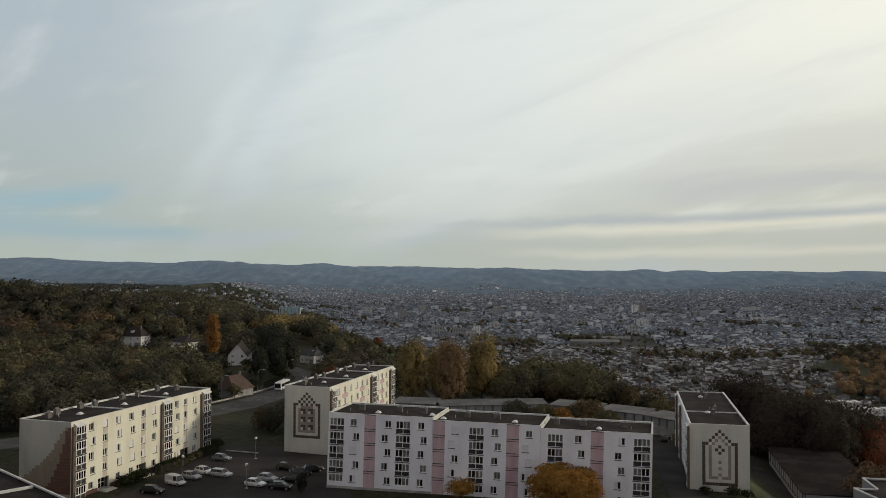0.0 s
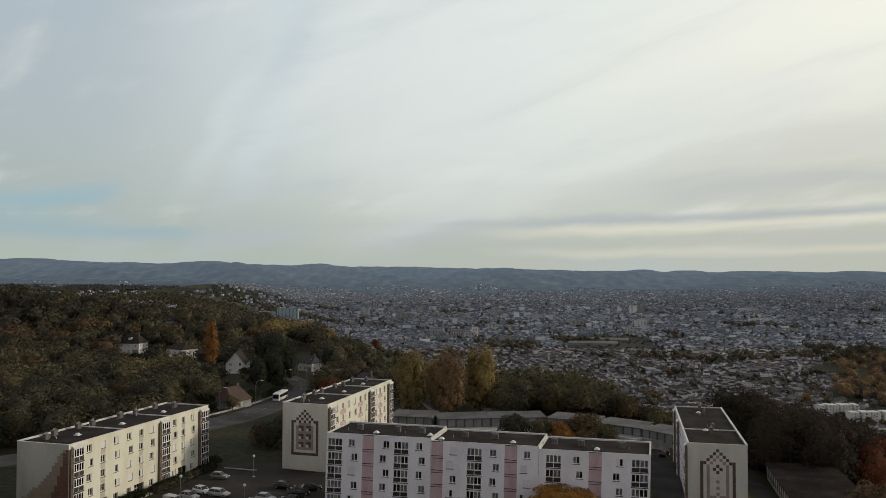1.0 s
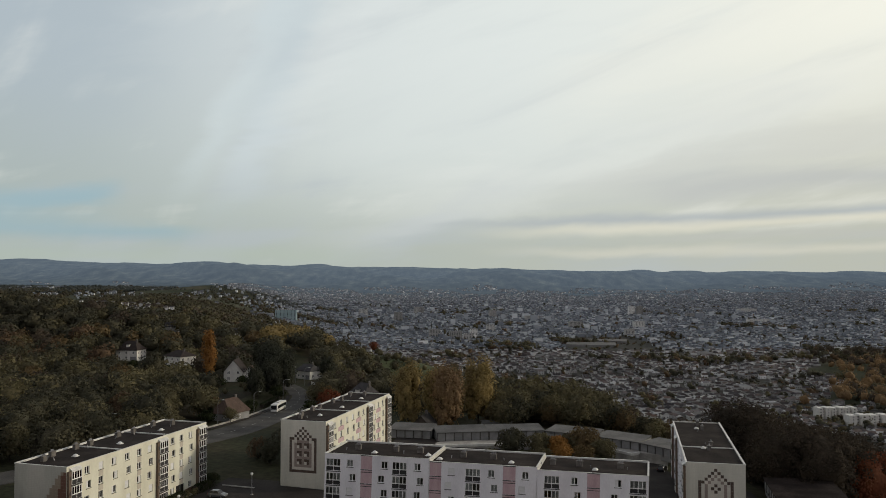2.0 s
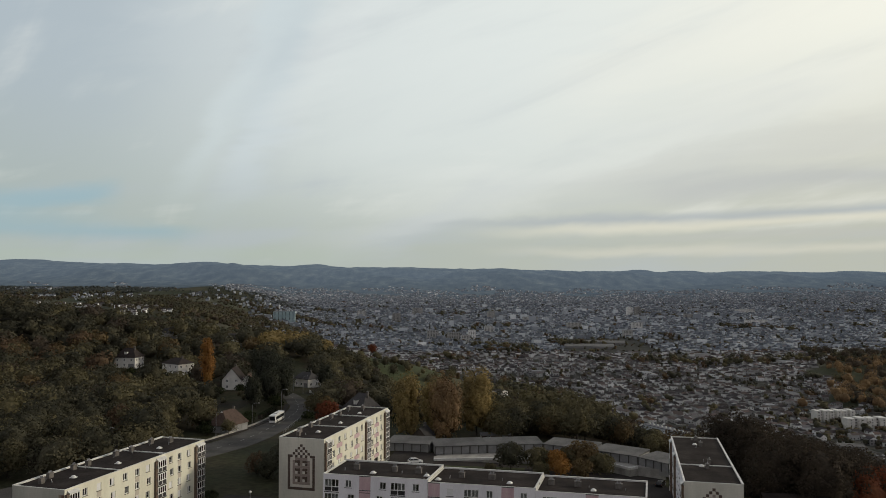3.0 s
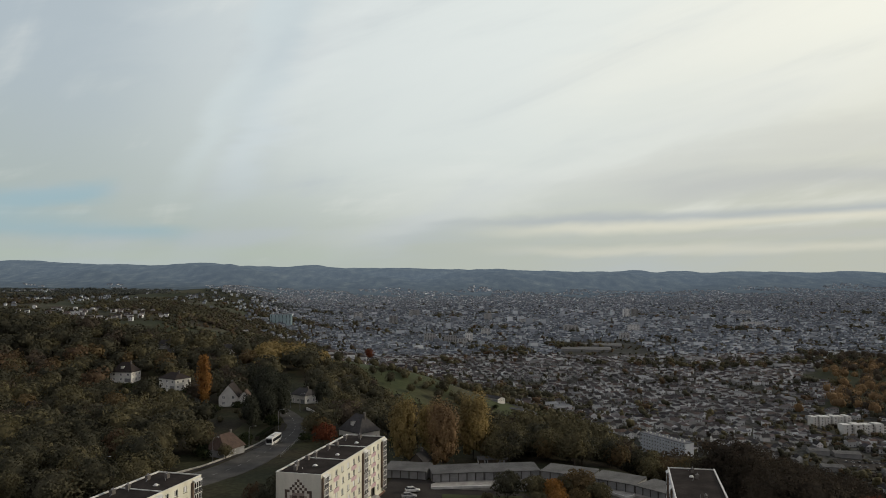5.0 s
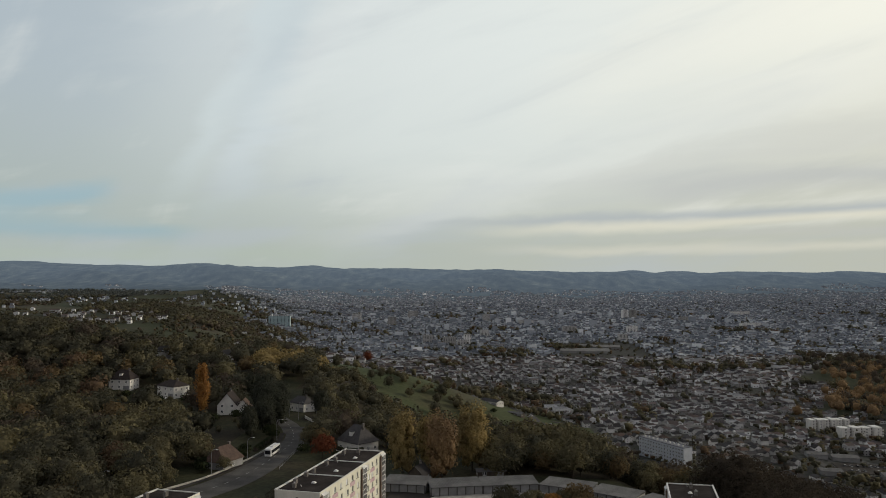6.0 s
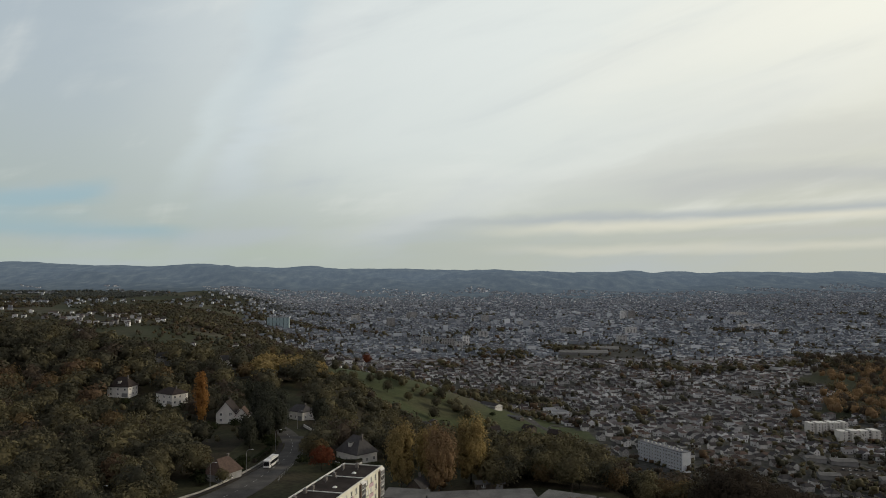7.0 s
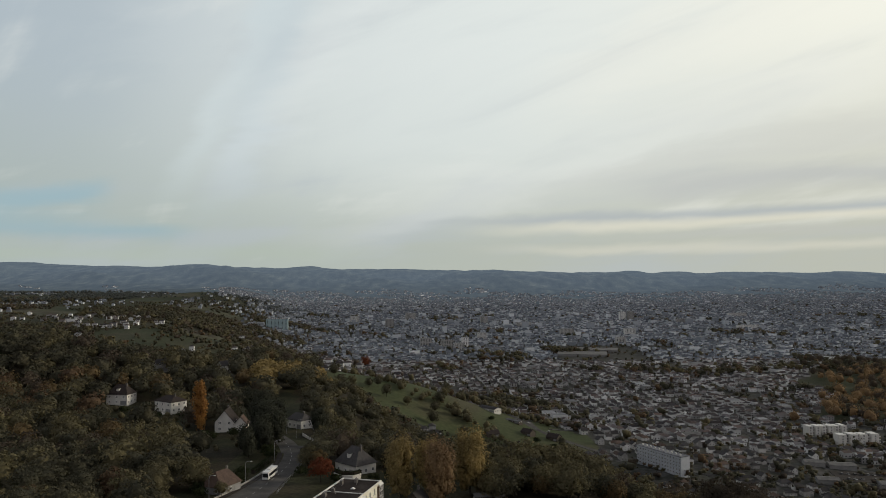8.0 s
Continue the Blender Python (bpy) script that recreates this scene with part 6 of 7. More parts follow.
# ---- the town ----
TOWN = [
    house_model("detached house with pale walls and a grey slate roof", 10, 8, 5.2, 2.2, 0, "house_wall", "slate", far=True),
    house_model("detached house with pale walls and a hipped slate roof", 10.5, 8.5, 5.2, 2.2, 3.6, "house_wall", "slate", far=True),
    house_model("bungalow with pale walls and a brown tiled roof", 12.5, 8.5, 3.0, 2.2, 0, "house_wall", "tile", storeys=1, far=True),
    house_model("detached house with pale walls and a hipped brown tiled roof", 10, 8.5, 5.0, 2.2, 3.2, "house_wall", "tile", far=True),
    house_model("tall house with pale walls and a steep slate roof", 9, 8, 5.6, 3.2, 0, "house_wall", "slate", far=True),
    house_model("low house with pale walls and a grey hipped roof", 13, 9, 3.2, 2.4, 3.6, "house_wall", "slate", storeys=1, wing=(5, 4, 2.9, 1.5), far=True),
]
_first = [True] * len(TOWN)
trng = np.random.default_rng(17)


def town_ok(x, y):
    z = height(x, y)
    ok = ((z < -66) | (y > 930)) & ~wood_mask(x, y) & ~meadow_mask(x, y)
    ok &= ~park_mask(x, y)
    ok &= ~((x > 150) & (x < 235) & (y > 640) & (y < 705))
    ok &= ~((x > 390) & (x < 540) & (y > 790) & (y < 915))
    ok &= ~((x > 240) & (x < 420) & (y > 1480) & (y < 1760))
    ok &= ~((x > 312) & (x < 420) & (y > 640) & (y < 732))
    ok &= np.abs(x) < 0.62 * y + 40
    return ok


def street_plan(u, v):
    """Bends the straight streets of the plan into the gently turning ones of the town."""
    return u + 60 * np.sin(v / 640 + 0.4) + 14 * np.sin(v / 170) - 0.10 * (v - 900), v + 45 * np.sin(u / 520 + 1.0) + 10 * np.sin(u / 150)


# houses stand in pairs of rows along the streets, gardens back to back between them
_rows = np.arange(-2300, 2300, 27.0)
_U, _V = np.meshgrid(np.concatenate([_rows - 7.8, _rows + 7.8]), np.arange(520, 3130, 11.2))
gu = _U.ravel() + trng.uniform(-1.4, 1.4, _U.size)
gv = _V.ravel() + trng.uniform(-2.4, 2.4, _U.size)
hx, hy = street_plan(gu, gv)
_hx2, _hy2 = street_plan(gu, gv + 1.0)
hturn = np.degrees(np.arctan2(_hy2 - hy, _hx2 - hx))
keep = town_ok(hx, hy)
cross = np.mod(gv + 40 * np.sin(np.floor(gu / 260)), 104) < 9
_pl = plateau(hx, hy)
_kind, _edge = fields(hx, hy)
_settled = (_kind == 4) & (_edge > 15)
dens = 0.74 * (1 - sstep(0.10, 0.85, _pl)) * (1 - 0.6 * (wavy(hx, hy, 55) + 0.5 * wavy(hx, hy, 21) > 0.55)) + np.where(_settled, 0.13, 0.014) * sstep(0.5, 0.9, _pl)
keep &= ~cross & (trng.random(hx.size) < dens)
hx, hy, hturn = hx[keep], hy[keep], hturn[keep]
order = np.argsort(np.hypot(hx, hy))
hx, hy, hturn = hx[order], hy[order], hturn[order]
SINGLE = 250
for i in range(SINGLE):
    k = int(trng.integers(len(TOWN)))
    stand(TOWN[k], hx[i], hy[i], hturn[i] + 90 * int(trng.integers(4)) + trng.uniform(-5, 5), trng.uniform(0.62, 0.84), first=_first[k], group="houses of the town")
    _first[k] = False


def town_mesh(xs, ys, turns, seed):
    """The rest of the town as one mesh: walls, pitched or flat roofs, rows of window openings."""
    r = np.random.default_rng(seed)
    V, F3, mi = [], [], []
    n0 = 0
    zs = height(xs, ys)
    for x, y, z, turn in zip(xs, ys, zs, turns):
        dist = math.hypot(x, y)
        kind = r.random()
        core = math.exp(-(((x - 350) / 700) ** 2 + ((y - 2300) / 650) ** 2))
        a = radians(turn + 90 * r.integers(2) + r.uniform(-5, 5))
        c, s = math.cos(a), math.sin(a)
        flat = kind < 0.012 + 0.07 * core
        if flat:
            L, W, H, R = r.uniform(11, 22), r.uniform(9, 14), r.uniform(4, 8) + 14 * core * r.random() ** 2, 0.0
        else:
            L, W, H, R = r.uniform(6.2, 10.2), r.uniform(5.4, 7.2), r.uniform(3.0, 5.6) + 4 * core * r.random(), r.uniform(1.2, 2.2)
        if y > 1500:
            L, W = L * 0.9, W * 0.92
        l, w = L / 2, W / 2
        pts = [(-l, -w, -3), (l, -w, -3), (l, w, -3), (-l, w, -3), (-l, -w, H), (l, -w, H), (l, w, H), (-l, w, H)]
        q = [(0, 1, 5, 4), (1, 2, 6, 5), (2, 3, 7, 6), (3, 0, 4, 7)]
        m = [0] * 4
        o = 0.4
        if flat:
            pts += [(-l, -w, H), (l, -w, H), (l, w, H), (-l, w, H)]
            q += [(8, 9, 10, 11)]
            m += [2]
        else:
            hip = 0.0 if r.random() < 0.5 else w * 0.9
            zb = H - R * o / w
            pts += [(-l - o, -w - o, zb), (l + o, -w - o, zb), (l + o, w + o, zb), (-l - o, w + o, zb), (-l - o + hip, 0, H + R), (l + o - hip, 0, H + R)]
            q += [(8, 9, 13, 12), (10, 11, 12, 13), (9, 10, 13, 13), (11, 8, 12, 12)]
            m += [1, 1, 1, 1] if hip else [1, 1, 0, 0]
        if dist < 1400:
            rows = max(1, int(H / 2.7))
            for side in range(4):
                wid, off = (L, w) if side % 2 == 0 else (W, l)
                for f in range(rows):
                    for k in range(2 if wid < 11 else 3):
                        cc = -wid / 2 + wid * (k + 0.5) / (2 if wid < 11 else 3)
                        z0 = 0.9 + 2.7 * f
                        loc = [(cc - 0.6, -off - 0.04, z0), (cc + 0.6, -off - 0.04, z0), (cc + 0.6, -off - 0.04, z0 + 1.3), (cc - 0.6, -off - 0.04, z0 + 1.3)]
                        b = len(pts)
                        for (px, py, pz) in loc:
                            for _ in range(side):
                                px, py = -py, px
                            pts.append((px, py, pz))
                        q.append((b, b + 1, b + 2, b + 3))
                        m.append(3)
        for px, py, pz in pts:
            V.append((x + c * px - s * py, y + s * px + c * py, z + pz))
        for f in q:
            F3.append(tuple(n0 + k for k in f))
        mi += m
        n0 += len(pts)
    me = bpy.data.meshes.new("town_houses")
    me.from_pydata(V, [], [f if f[2] != f[3] else f[:3] for f in F3])
    for k in ("town_wall", "town_roof", "flat_roof", "dark_window"):
        me.materials.append(M[k])
    me.polygons.foreach_set("material_index", mi)
    me.update()
    return me


# houses past 1500 m take the hazed wall and roof colours
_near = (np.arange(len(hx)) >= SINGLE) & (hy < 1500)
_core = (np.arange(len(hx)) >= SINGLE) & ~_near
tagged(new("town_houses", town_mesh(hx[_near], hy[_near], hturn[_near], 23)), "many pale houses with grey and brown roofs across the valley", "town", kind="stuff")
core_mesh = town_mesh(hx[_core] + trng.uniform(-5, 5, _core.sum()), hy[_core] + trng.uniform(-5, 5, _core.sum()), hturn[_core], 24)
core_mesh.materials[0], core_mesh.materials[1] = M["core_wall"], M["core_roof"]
tagged(new("old_town", core_mesh), "close-built old town, pale walls and slate roofs blued by haze", "town", kind="stuff")

# gardens' trees through the town
n_t = 17000
ty = 570 + 2600 * trng.random(n_t) ** 1.15
tx = trng.uniform(-0.60, 0.60, n_t) * ty
_k = (height(tx, ty) < -18) & ~meadow_mask(tx, ty) & ~wood_mask(tx, ty) & ~park_mask(tx, ty)
_k &= (wavy(tx, ty, 55) + 0.5 * wavy(tx, ty, 21) > trng.uniform(-1.0, 0.9, n_t))
tx, ty = tx[_k], ty[_k]
hue = trng.random(len(tx))
for k, (nm, lb, leaf, lo, hi) in enumerate((("garden_trees", "dark green garden trees between the houses", "leaf_green", 0.0, 0.46),
                                            ("garden_trees_olive", "yellowing garden trees between the houses", "leaf_olive", 0.46, 0.68),
                                            ("garden_trees_brown", "dark brown garden trees between the houses", "leaf_umber", 0.68, 0.86),
                                            ("garden_trees_rust", "rust and ochre garden trees between the houses", "leaf_rust", 0.86, 1.0))):
    sel = (hue >= lo) & (hue < hi)
    joined_trees(nm, lb, tx[sel], ty[sel], trng.uniform(0.32, 0.66, sel.sum()) * (1 + 0.6 * (trng.random(sel.sum()) < 0.15)), M[leaf], 80 + k, quads=6, size=2.2, low=0.0, tall=0.9)
plant("red_large", -96, 1195, 0.95, label="large dark red autumn tree among the houses")
# woods and hedges of the upland
n_t = 18000
by = 800 + 2330 * trng.random(n_t) ** 0.9
bx = -trng.uniform(0.02, 0.62, n_t) * by
_kind, _edge = fields(bx, by)
_pl = plateau(bx, by)
_wild = (_kind == 3) | ((_edge < 9) & (trng.random(n_t) < 0.75)) | ((_kind == 4) & (trng.random(n_t) < 0.30)) | (wavy(bx, by, 42) > 0.78)
_k = np.where(_pl > 0.62, _wild, (_pl > 0.05) & (wavy(bx, by, 75) + 0.4 * wavy(bx, by, 27) > 0.75 - 0.9 * _pl))
_k &= ~meadow_mask(bx, by) & ~wood_mask(bx, by)
bx, by, _low = bx[_k], by[_k], ((_kind != 3) & (_pl > 0.62))[_k]
# trees beyond about 2 km get the leaf colour with haze in it
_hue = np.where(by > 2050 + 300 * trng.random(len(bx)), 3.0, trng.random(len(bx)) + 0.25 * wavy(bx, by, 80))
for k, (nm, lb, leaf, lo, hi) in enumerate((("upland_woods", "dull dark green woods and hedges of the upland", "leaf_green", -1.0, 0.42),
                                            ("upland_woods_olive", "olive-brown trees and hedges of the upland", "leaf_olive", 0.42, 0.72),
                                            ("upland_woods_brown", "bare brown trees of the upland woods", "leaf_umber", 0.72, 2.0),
                                            ("upland_woods_far", "upland woods at the far edge, greyed by painted haze", "leaf_hazed", 2.0, 4.0))):
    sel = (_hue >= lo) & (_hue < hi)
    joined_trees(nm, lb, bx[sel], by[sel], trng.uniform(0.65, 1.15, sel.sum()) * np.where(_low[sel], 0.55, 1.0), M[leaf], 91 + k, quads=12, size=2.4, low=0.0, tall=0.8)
# belts of wood on the valley floor
n_t = 9000
by = 850 + 1800 * trng.random(n_t)
bx = trng.uniform(-0.15, 0.62, n_t) * by
belt = (wavy(bx, by, 95) > 0.74) | (wavy(bx, by, 38) > 0.86) | ((np.abs(by - 1360 - 0.03 * bx - 25 * np.sin(bx / 90)) < 32) & (bx > 330)) | ((np.abs(by - 1620 + 0.5 * (bx - 90)) < 30) & (bx > 60) & (bx < 190))
belt &= ~meadow_mask(bx, by) & (plateau(bx, by) < 0.1)
bx, by = bx[belt], by[belt]
_g = trng.random(len(bx))
for k, (nm, lb, leaf, lo, hi) in enumerate((("valley_woods", "belts of dull dark green trees across the valley", "leaf_green", 0.0, 0.5),
                                            ("valley_woods_olive", "belts of dull olive-brown trees across the valley", "leaf_olive", 0.5, 0.8),
                                            ("valley_woods_rust", "belts of rust-brown trees across the valley", "leaf_rust", 0.8, 1.0))):
    sel = (_g >= lo) & (_g < hi)
    joined_trees(nm, lb, bx[sel], by[sel], trng.uniform(0.7, 1.3, sel.sum()), M[leaf], 101 + k, quads=16, size=2.2, low=0.0, tall=0.85)

# hamlets on the far hills
fy = 3085 + 1150 * trng.random(14000) ** 1.3
fx = trng.uniform(-0.62, 0.62, 14000) * fy
_k = (wavy(fx, fy, 70) < np.where(fx > -0.26 * fy, 1.0 - 1.7 * sstep(3300, 4150, fy), -0.80))
_k &= fy < 4000
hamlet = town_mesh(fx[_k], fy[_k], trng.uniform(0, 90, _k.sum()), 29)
# bluish pale walls and roofs: the haze of distance is in their base colour
hamlet.materials[0] = material("far_hazed_wall", [(0.22, 0.24, 0.27), (0.34, 0.36, 0.40), (0.70, 0.72, 0.76)], 0.9, 0.05, 3, random_by="island", random_amount=0.9, spec=0.0)
hamlet.materials[1] = material("far_hazed_roof", [(0.085, 0.10, 0.12), (0.13, 0.145, 0.165), (0.17, 0.165, 0.17)], 0.9, 0.05, 3, random_by="island", random_amount=0.9, spec=0.0)
tagged(new("hill_houses", hamlet), "scattered houses on the far slopes, paled and blued by haze", "town", kind="stuff")


def town_block(label, x, y, turn, L, W, floors, wall="house_white", roof="flat_roof", bays=None, name="apartment_block", z=None, base=-4):
    """A flat-roofed block in the valley, with a row of windows and a sill band on every storey."""
    t = thing(name, label, "apartment building", pose(x, y, ground_at(x, y) if z is None else z, 0, 0, turn))
    H = floors * 2.8 + 0.9
    g = Geo()
    g.box(-L / 2, -W / 2, base, L / 2, W / 2, H)
    part("wall", g, [M[wall]], t)
    g = Geo()
    g.box(-L / 2 + 0.3, -W / 2 + 0.3, H + 0.004, L / 2 - 0.3, W / 2 - 0.3, H + 0.1)
    for s in (-1, 1):
        g.box(-L / 2 - 0.1, s * W / 2 - 0.2, H + 0.004, L / 2 + 0.1, s * W / 2 + 0.2, H + 0.4)
        g.box(s * L / 2 - 0.2, -W / 2 + 0.2, H + 0.004, s * L / 2 + 0.2, W / 2 - 0.2, H + 0.4)
    part("roof", g, [M[roof]], t)
    for k in range(int(L / 5)):
        g = Geo()
        xx = -L / 2 + 2.5 + k * 5
        g.box(xx - 0.6, -0.5, H + 0.1, xx + 0.6, 0.5, H + 1.3)
        part("roof_vent", g, [M["coping"]], t)
    n = bays or int(L / 3.3)
    for s in range(floors):
        for k in range(n if y < 1200 else 0):
            w = part("window", plain_window(1.5, 1.5), None, t)
            w.matrix_basis = Matrix.Translation((-L / 2 + L * (k + 0.5) / n - 0.75, -W / 2 - 0.05, 1.0 + s * 2.8))
        if y >= 1200:
            g = Geo()
            for k in range(n):
                x0 = -L / 2 + L * (k + 0.5) / n
                g.box(x0 - 0.8, -W / 2 - 0.05, 1.0 + s * 2.8, x0 + 0.8, -W / 2 - 0.003, 2.5 + s * 2.8)
            tagged(part("window_band", g, [M["dark_window"]], t), kind="stuff")
    return t


town_block("long white five-storey slab below the wood", 193.3, 676.0, -63.6, 53, 9.5, 5, z=-93.2, wall="slab_wall_shaded", base=-3.0)


def stepped_flats(label, x, y, turn, L, W, bays):
    """White flats in a row of box-like bays, set forward by turns, with dark recessed balconies between."""
    t = thing("apartment_block", label, "apartment building", pose(x, y, ground_at(x, y), 0, 0, turn))
    w = L / bays
    for k in range(bays):
        x0, out, H = -L / 2 + k * w, 1.6 * (k % 2), 11.6 + 0.5 * (k % 2)
        g = Geo()
        g.box(x0, -W / 2 - out, -4, x0 + w * 0.74, W / 2, H)
        b_ = part("bay", g, [M["house_white"]], t)
        g = Geo()
        g.box(x0 + 0.3, -W / 2 - out + 0.3, H + 0.004, x0 + w * 0.74 - 0.3, W / 2 - 0.3, H + 0.15)
        part("bay_roof", g, [M["coping"]], b_)
        g = Geo()
        g.box(x0 + w * 0.74, -W / 2 + 2.2, -4, x0 + w, W / 2 - 0.4, 11.0)
        r_ = part("recess", g, [M["sill"]], t, "dark recessed balcony bay")
        for f in range(4):
            win = part("window", plain_window(1.5, 1.5), None, b_)
            win.matrix_basis = Matrix.Translation((x0 + w * 0.37 - 0.75, -W / 2 - out - 0.06, 0.9 + 2.8 * f))
            g = Geo()
            g.box(x0 + w * 0.74, -W / 2 + 0.3, 0.1 + 2.8 * f, x0 + w, -W / 2 + 0.45, 1.1 + 2.8 * f)
            g.box(x0 + w * 0.74, -W / 2 + 0.3, -0.05 + 2.8 * f, x0 + w, -W / 2 + 2.2, 0.1 + 2.8 * f)
            part("balcony", g, [M["house_white"]], r_)
    return t


stepped_flats("white stepped four-storey flats with recessed balconies", 428.2, 876, 4, 44, 11, 6)
stepped_flats("white four-storey flats in box-like bays beside a car park", 438, 829, 4, 45, 11, 4)
TEAL = material("teal_cladding", [(0.26, 0.36, 0.38), (0.34, 0.44, 0.46)], 0.5, 0.1, 4, fine=0.1)
M["teal"] = TEAL
town_block("teal clad ten-storey tower block in the valley", -352, 1866, 4, 49, 15, 8, wall="teal", bays=6)
for _x, _y, _f, _l in ((-10, 1750, 7, 24), (35, 1735, 6, 26), (75, 1765, 7, 15), (60, 1700, 5, 20), (-110, 2180, 9, 22), (150, 2280, 8, 20), (-60, 2420, 8, 30), (330, 1960, 6, 34), (560, 2360, 10, 18), (585, 2365, 10, 18),
                       (250, 2180, 5, 40), (480, 1950, 6, 26), (700, 2250, 5, 30), (-220, 2350, 7, 26), (420, 1790, 5, 20), (820, 2080, 4, 60), (120, 1900, 6, 20), (950, 2500, 5, 60)):
    town_block("pale multi-storey apartment building in the valley town", _x, _y, 8, _l, 12, _f, wall="house_wall")
# big shed roofs
for _x, _y, _l, _w, _h in ((300, 1600, 95, 60, 4), (340, 1670, 90, 50, 4), (364, 716, 22, 14, 3.6), (342, 722, 17, 12, 3.8), (326, 664, 17, 12, 3.6), (376, 656, 22, 15, 3.6), (250, 830, 50, 15, 4)):
    t_ = thing("warehouse", "low commercial hall with a broad pale metal roof", "warehouse", pose(_x, _y, ground_at(_x, _y), 0, 0, -12))
    g_ = Geo()
    house_walls(g_, _l, _w, _h, 1.2, 0)
    part("wall", g_, [M["garage_wall"]], t_)
    g_ = Geo()
    gable_roof(g_, _l, _w, _h, 1.2, 0.3)
    part("roof", g_, [M["fibre"]], t_, "broad pale sheet roof")
# town streets
for _p, _w in (([(38, 1000), (70, 900), (105, 800), (170, 715), (260, 640)], 6), ([(60, 1250), (75, 1080), (105, 800)], 6), ([(170, 1500), (215, 1150), (250, 900), (290, 640)], 6),
               ([(-200, 1010), (80, 1035), (420, 985)], 6), ([(260, 760), (420, 770), (620, 765)], 8), ([(120, 820), (300, 880), (480, 940)], 6), ([(330, 640), (345, 820), (330, 1100), (360, 1480)], 6)):
    strip("street", _p, _w, M["road"], 0.35, "narrow asphalt street between the houses of the town", "street", step=8.0, skirt=0.8)
patch("flats_car_park", [(456, 800), (484, 800), (490, 866), (462, 866)], M["asphalt"], 0.3, "asphalt car park beside the white flats", "car park")
patch("shop_car_park", [(340, 668), (404, 668), (410, 703), (346, 703)], M["asphalt"], 0.3, "asphalt car park beside the commercial halls", "car park")


# ---- cars, lamps, hedges and other small things ----
def slab_loft(g, stations, mat=0):
    """A closed body lofted through cross sections (x, half width, z bottom, z top, top half width)."""
    n0 = len(g.v)
    for x, w, z0, z1, wt in stations:
        zm = z0 + (z1 - z0) * 0.55
        g.v += [(x, -w * 0.92, z0), (x, -w, zm), (x, -wt, z1), (x, wt, z1), (x, w, zm), (x, w * 0.92, z0)]
    k = len(stations)
    for i in range(k - 1):
        for j in range(6):
            a, b = n0 + i * 6 + j, n0 + i * 6 + (j + 1) % 6
            g.f.append((a, a + 6, b + 6, b))
            g.m.append(mat)
    g.f.append(tuple(n0 + j for j in range(6)))
    g.f.append(tuple(n0 + (k - 1) * 6 + j for j in reversed(range(6))))
    g.m += [mat, mat]


def wheel_part(car, x, y, r):
    g = Geo()
    g.tube([(x, y - 0.10, r), (x, y + 0.10, r)], [r, r], 14)
    w = part("wheel", g, [M["rubber"]], car)
    g = Geo()
    s = 1 if y > 0 else -1
    g.tube([(x, y + s * 0.095, r), (x, y + s * 0.115, r)], [r * 0.62, r * 0.55], 12)
    part("rim", g, [M["rim"]], w)


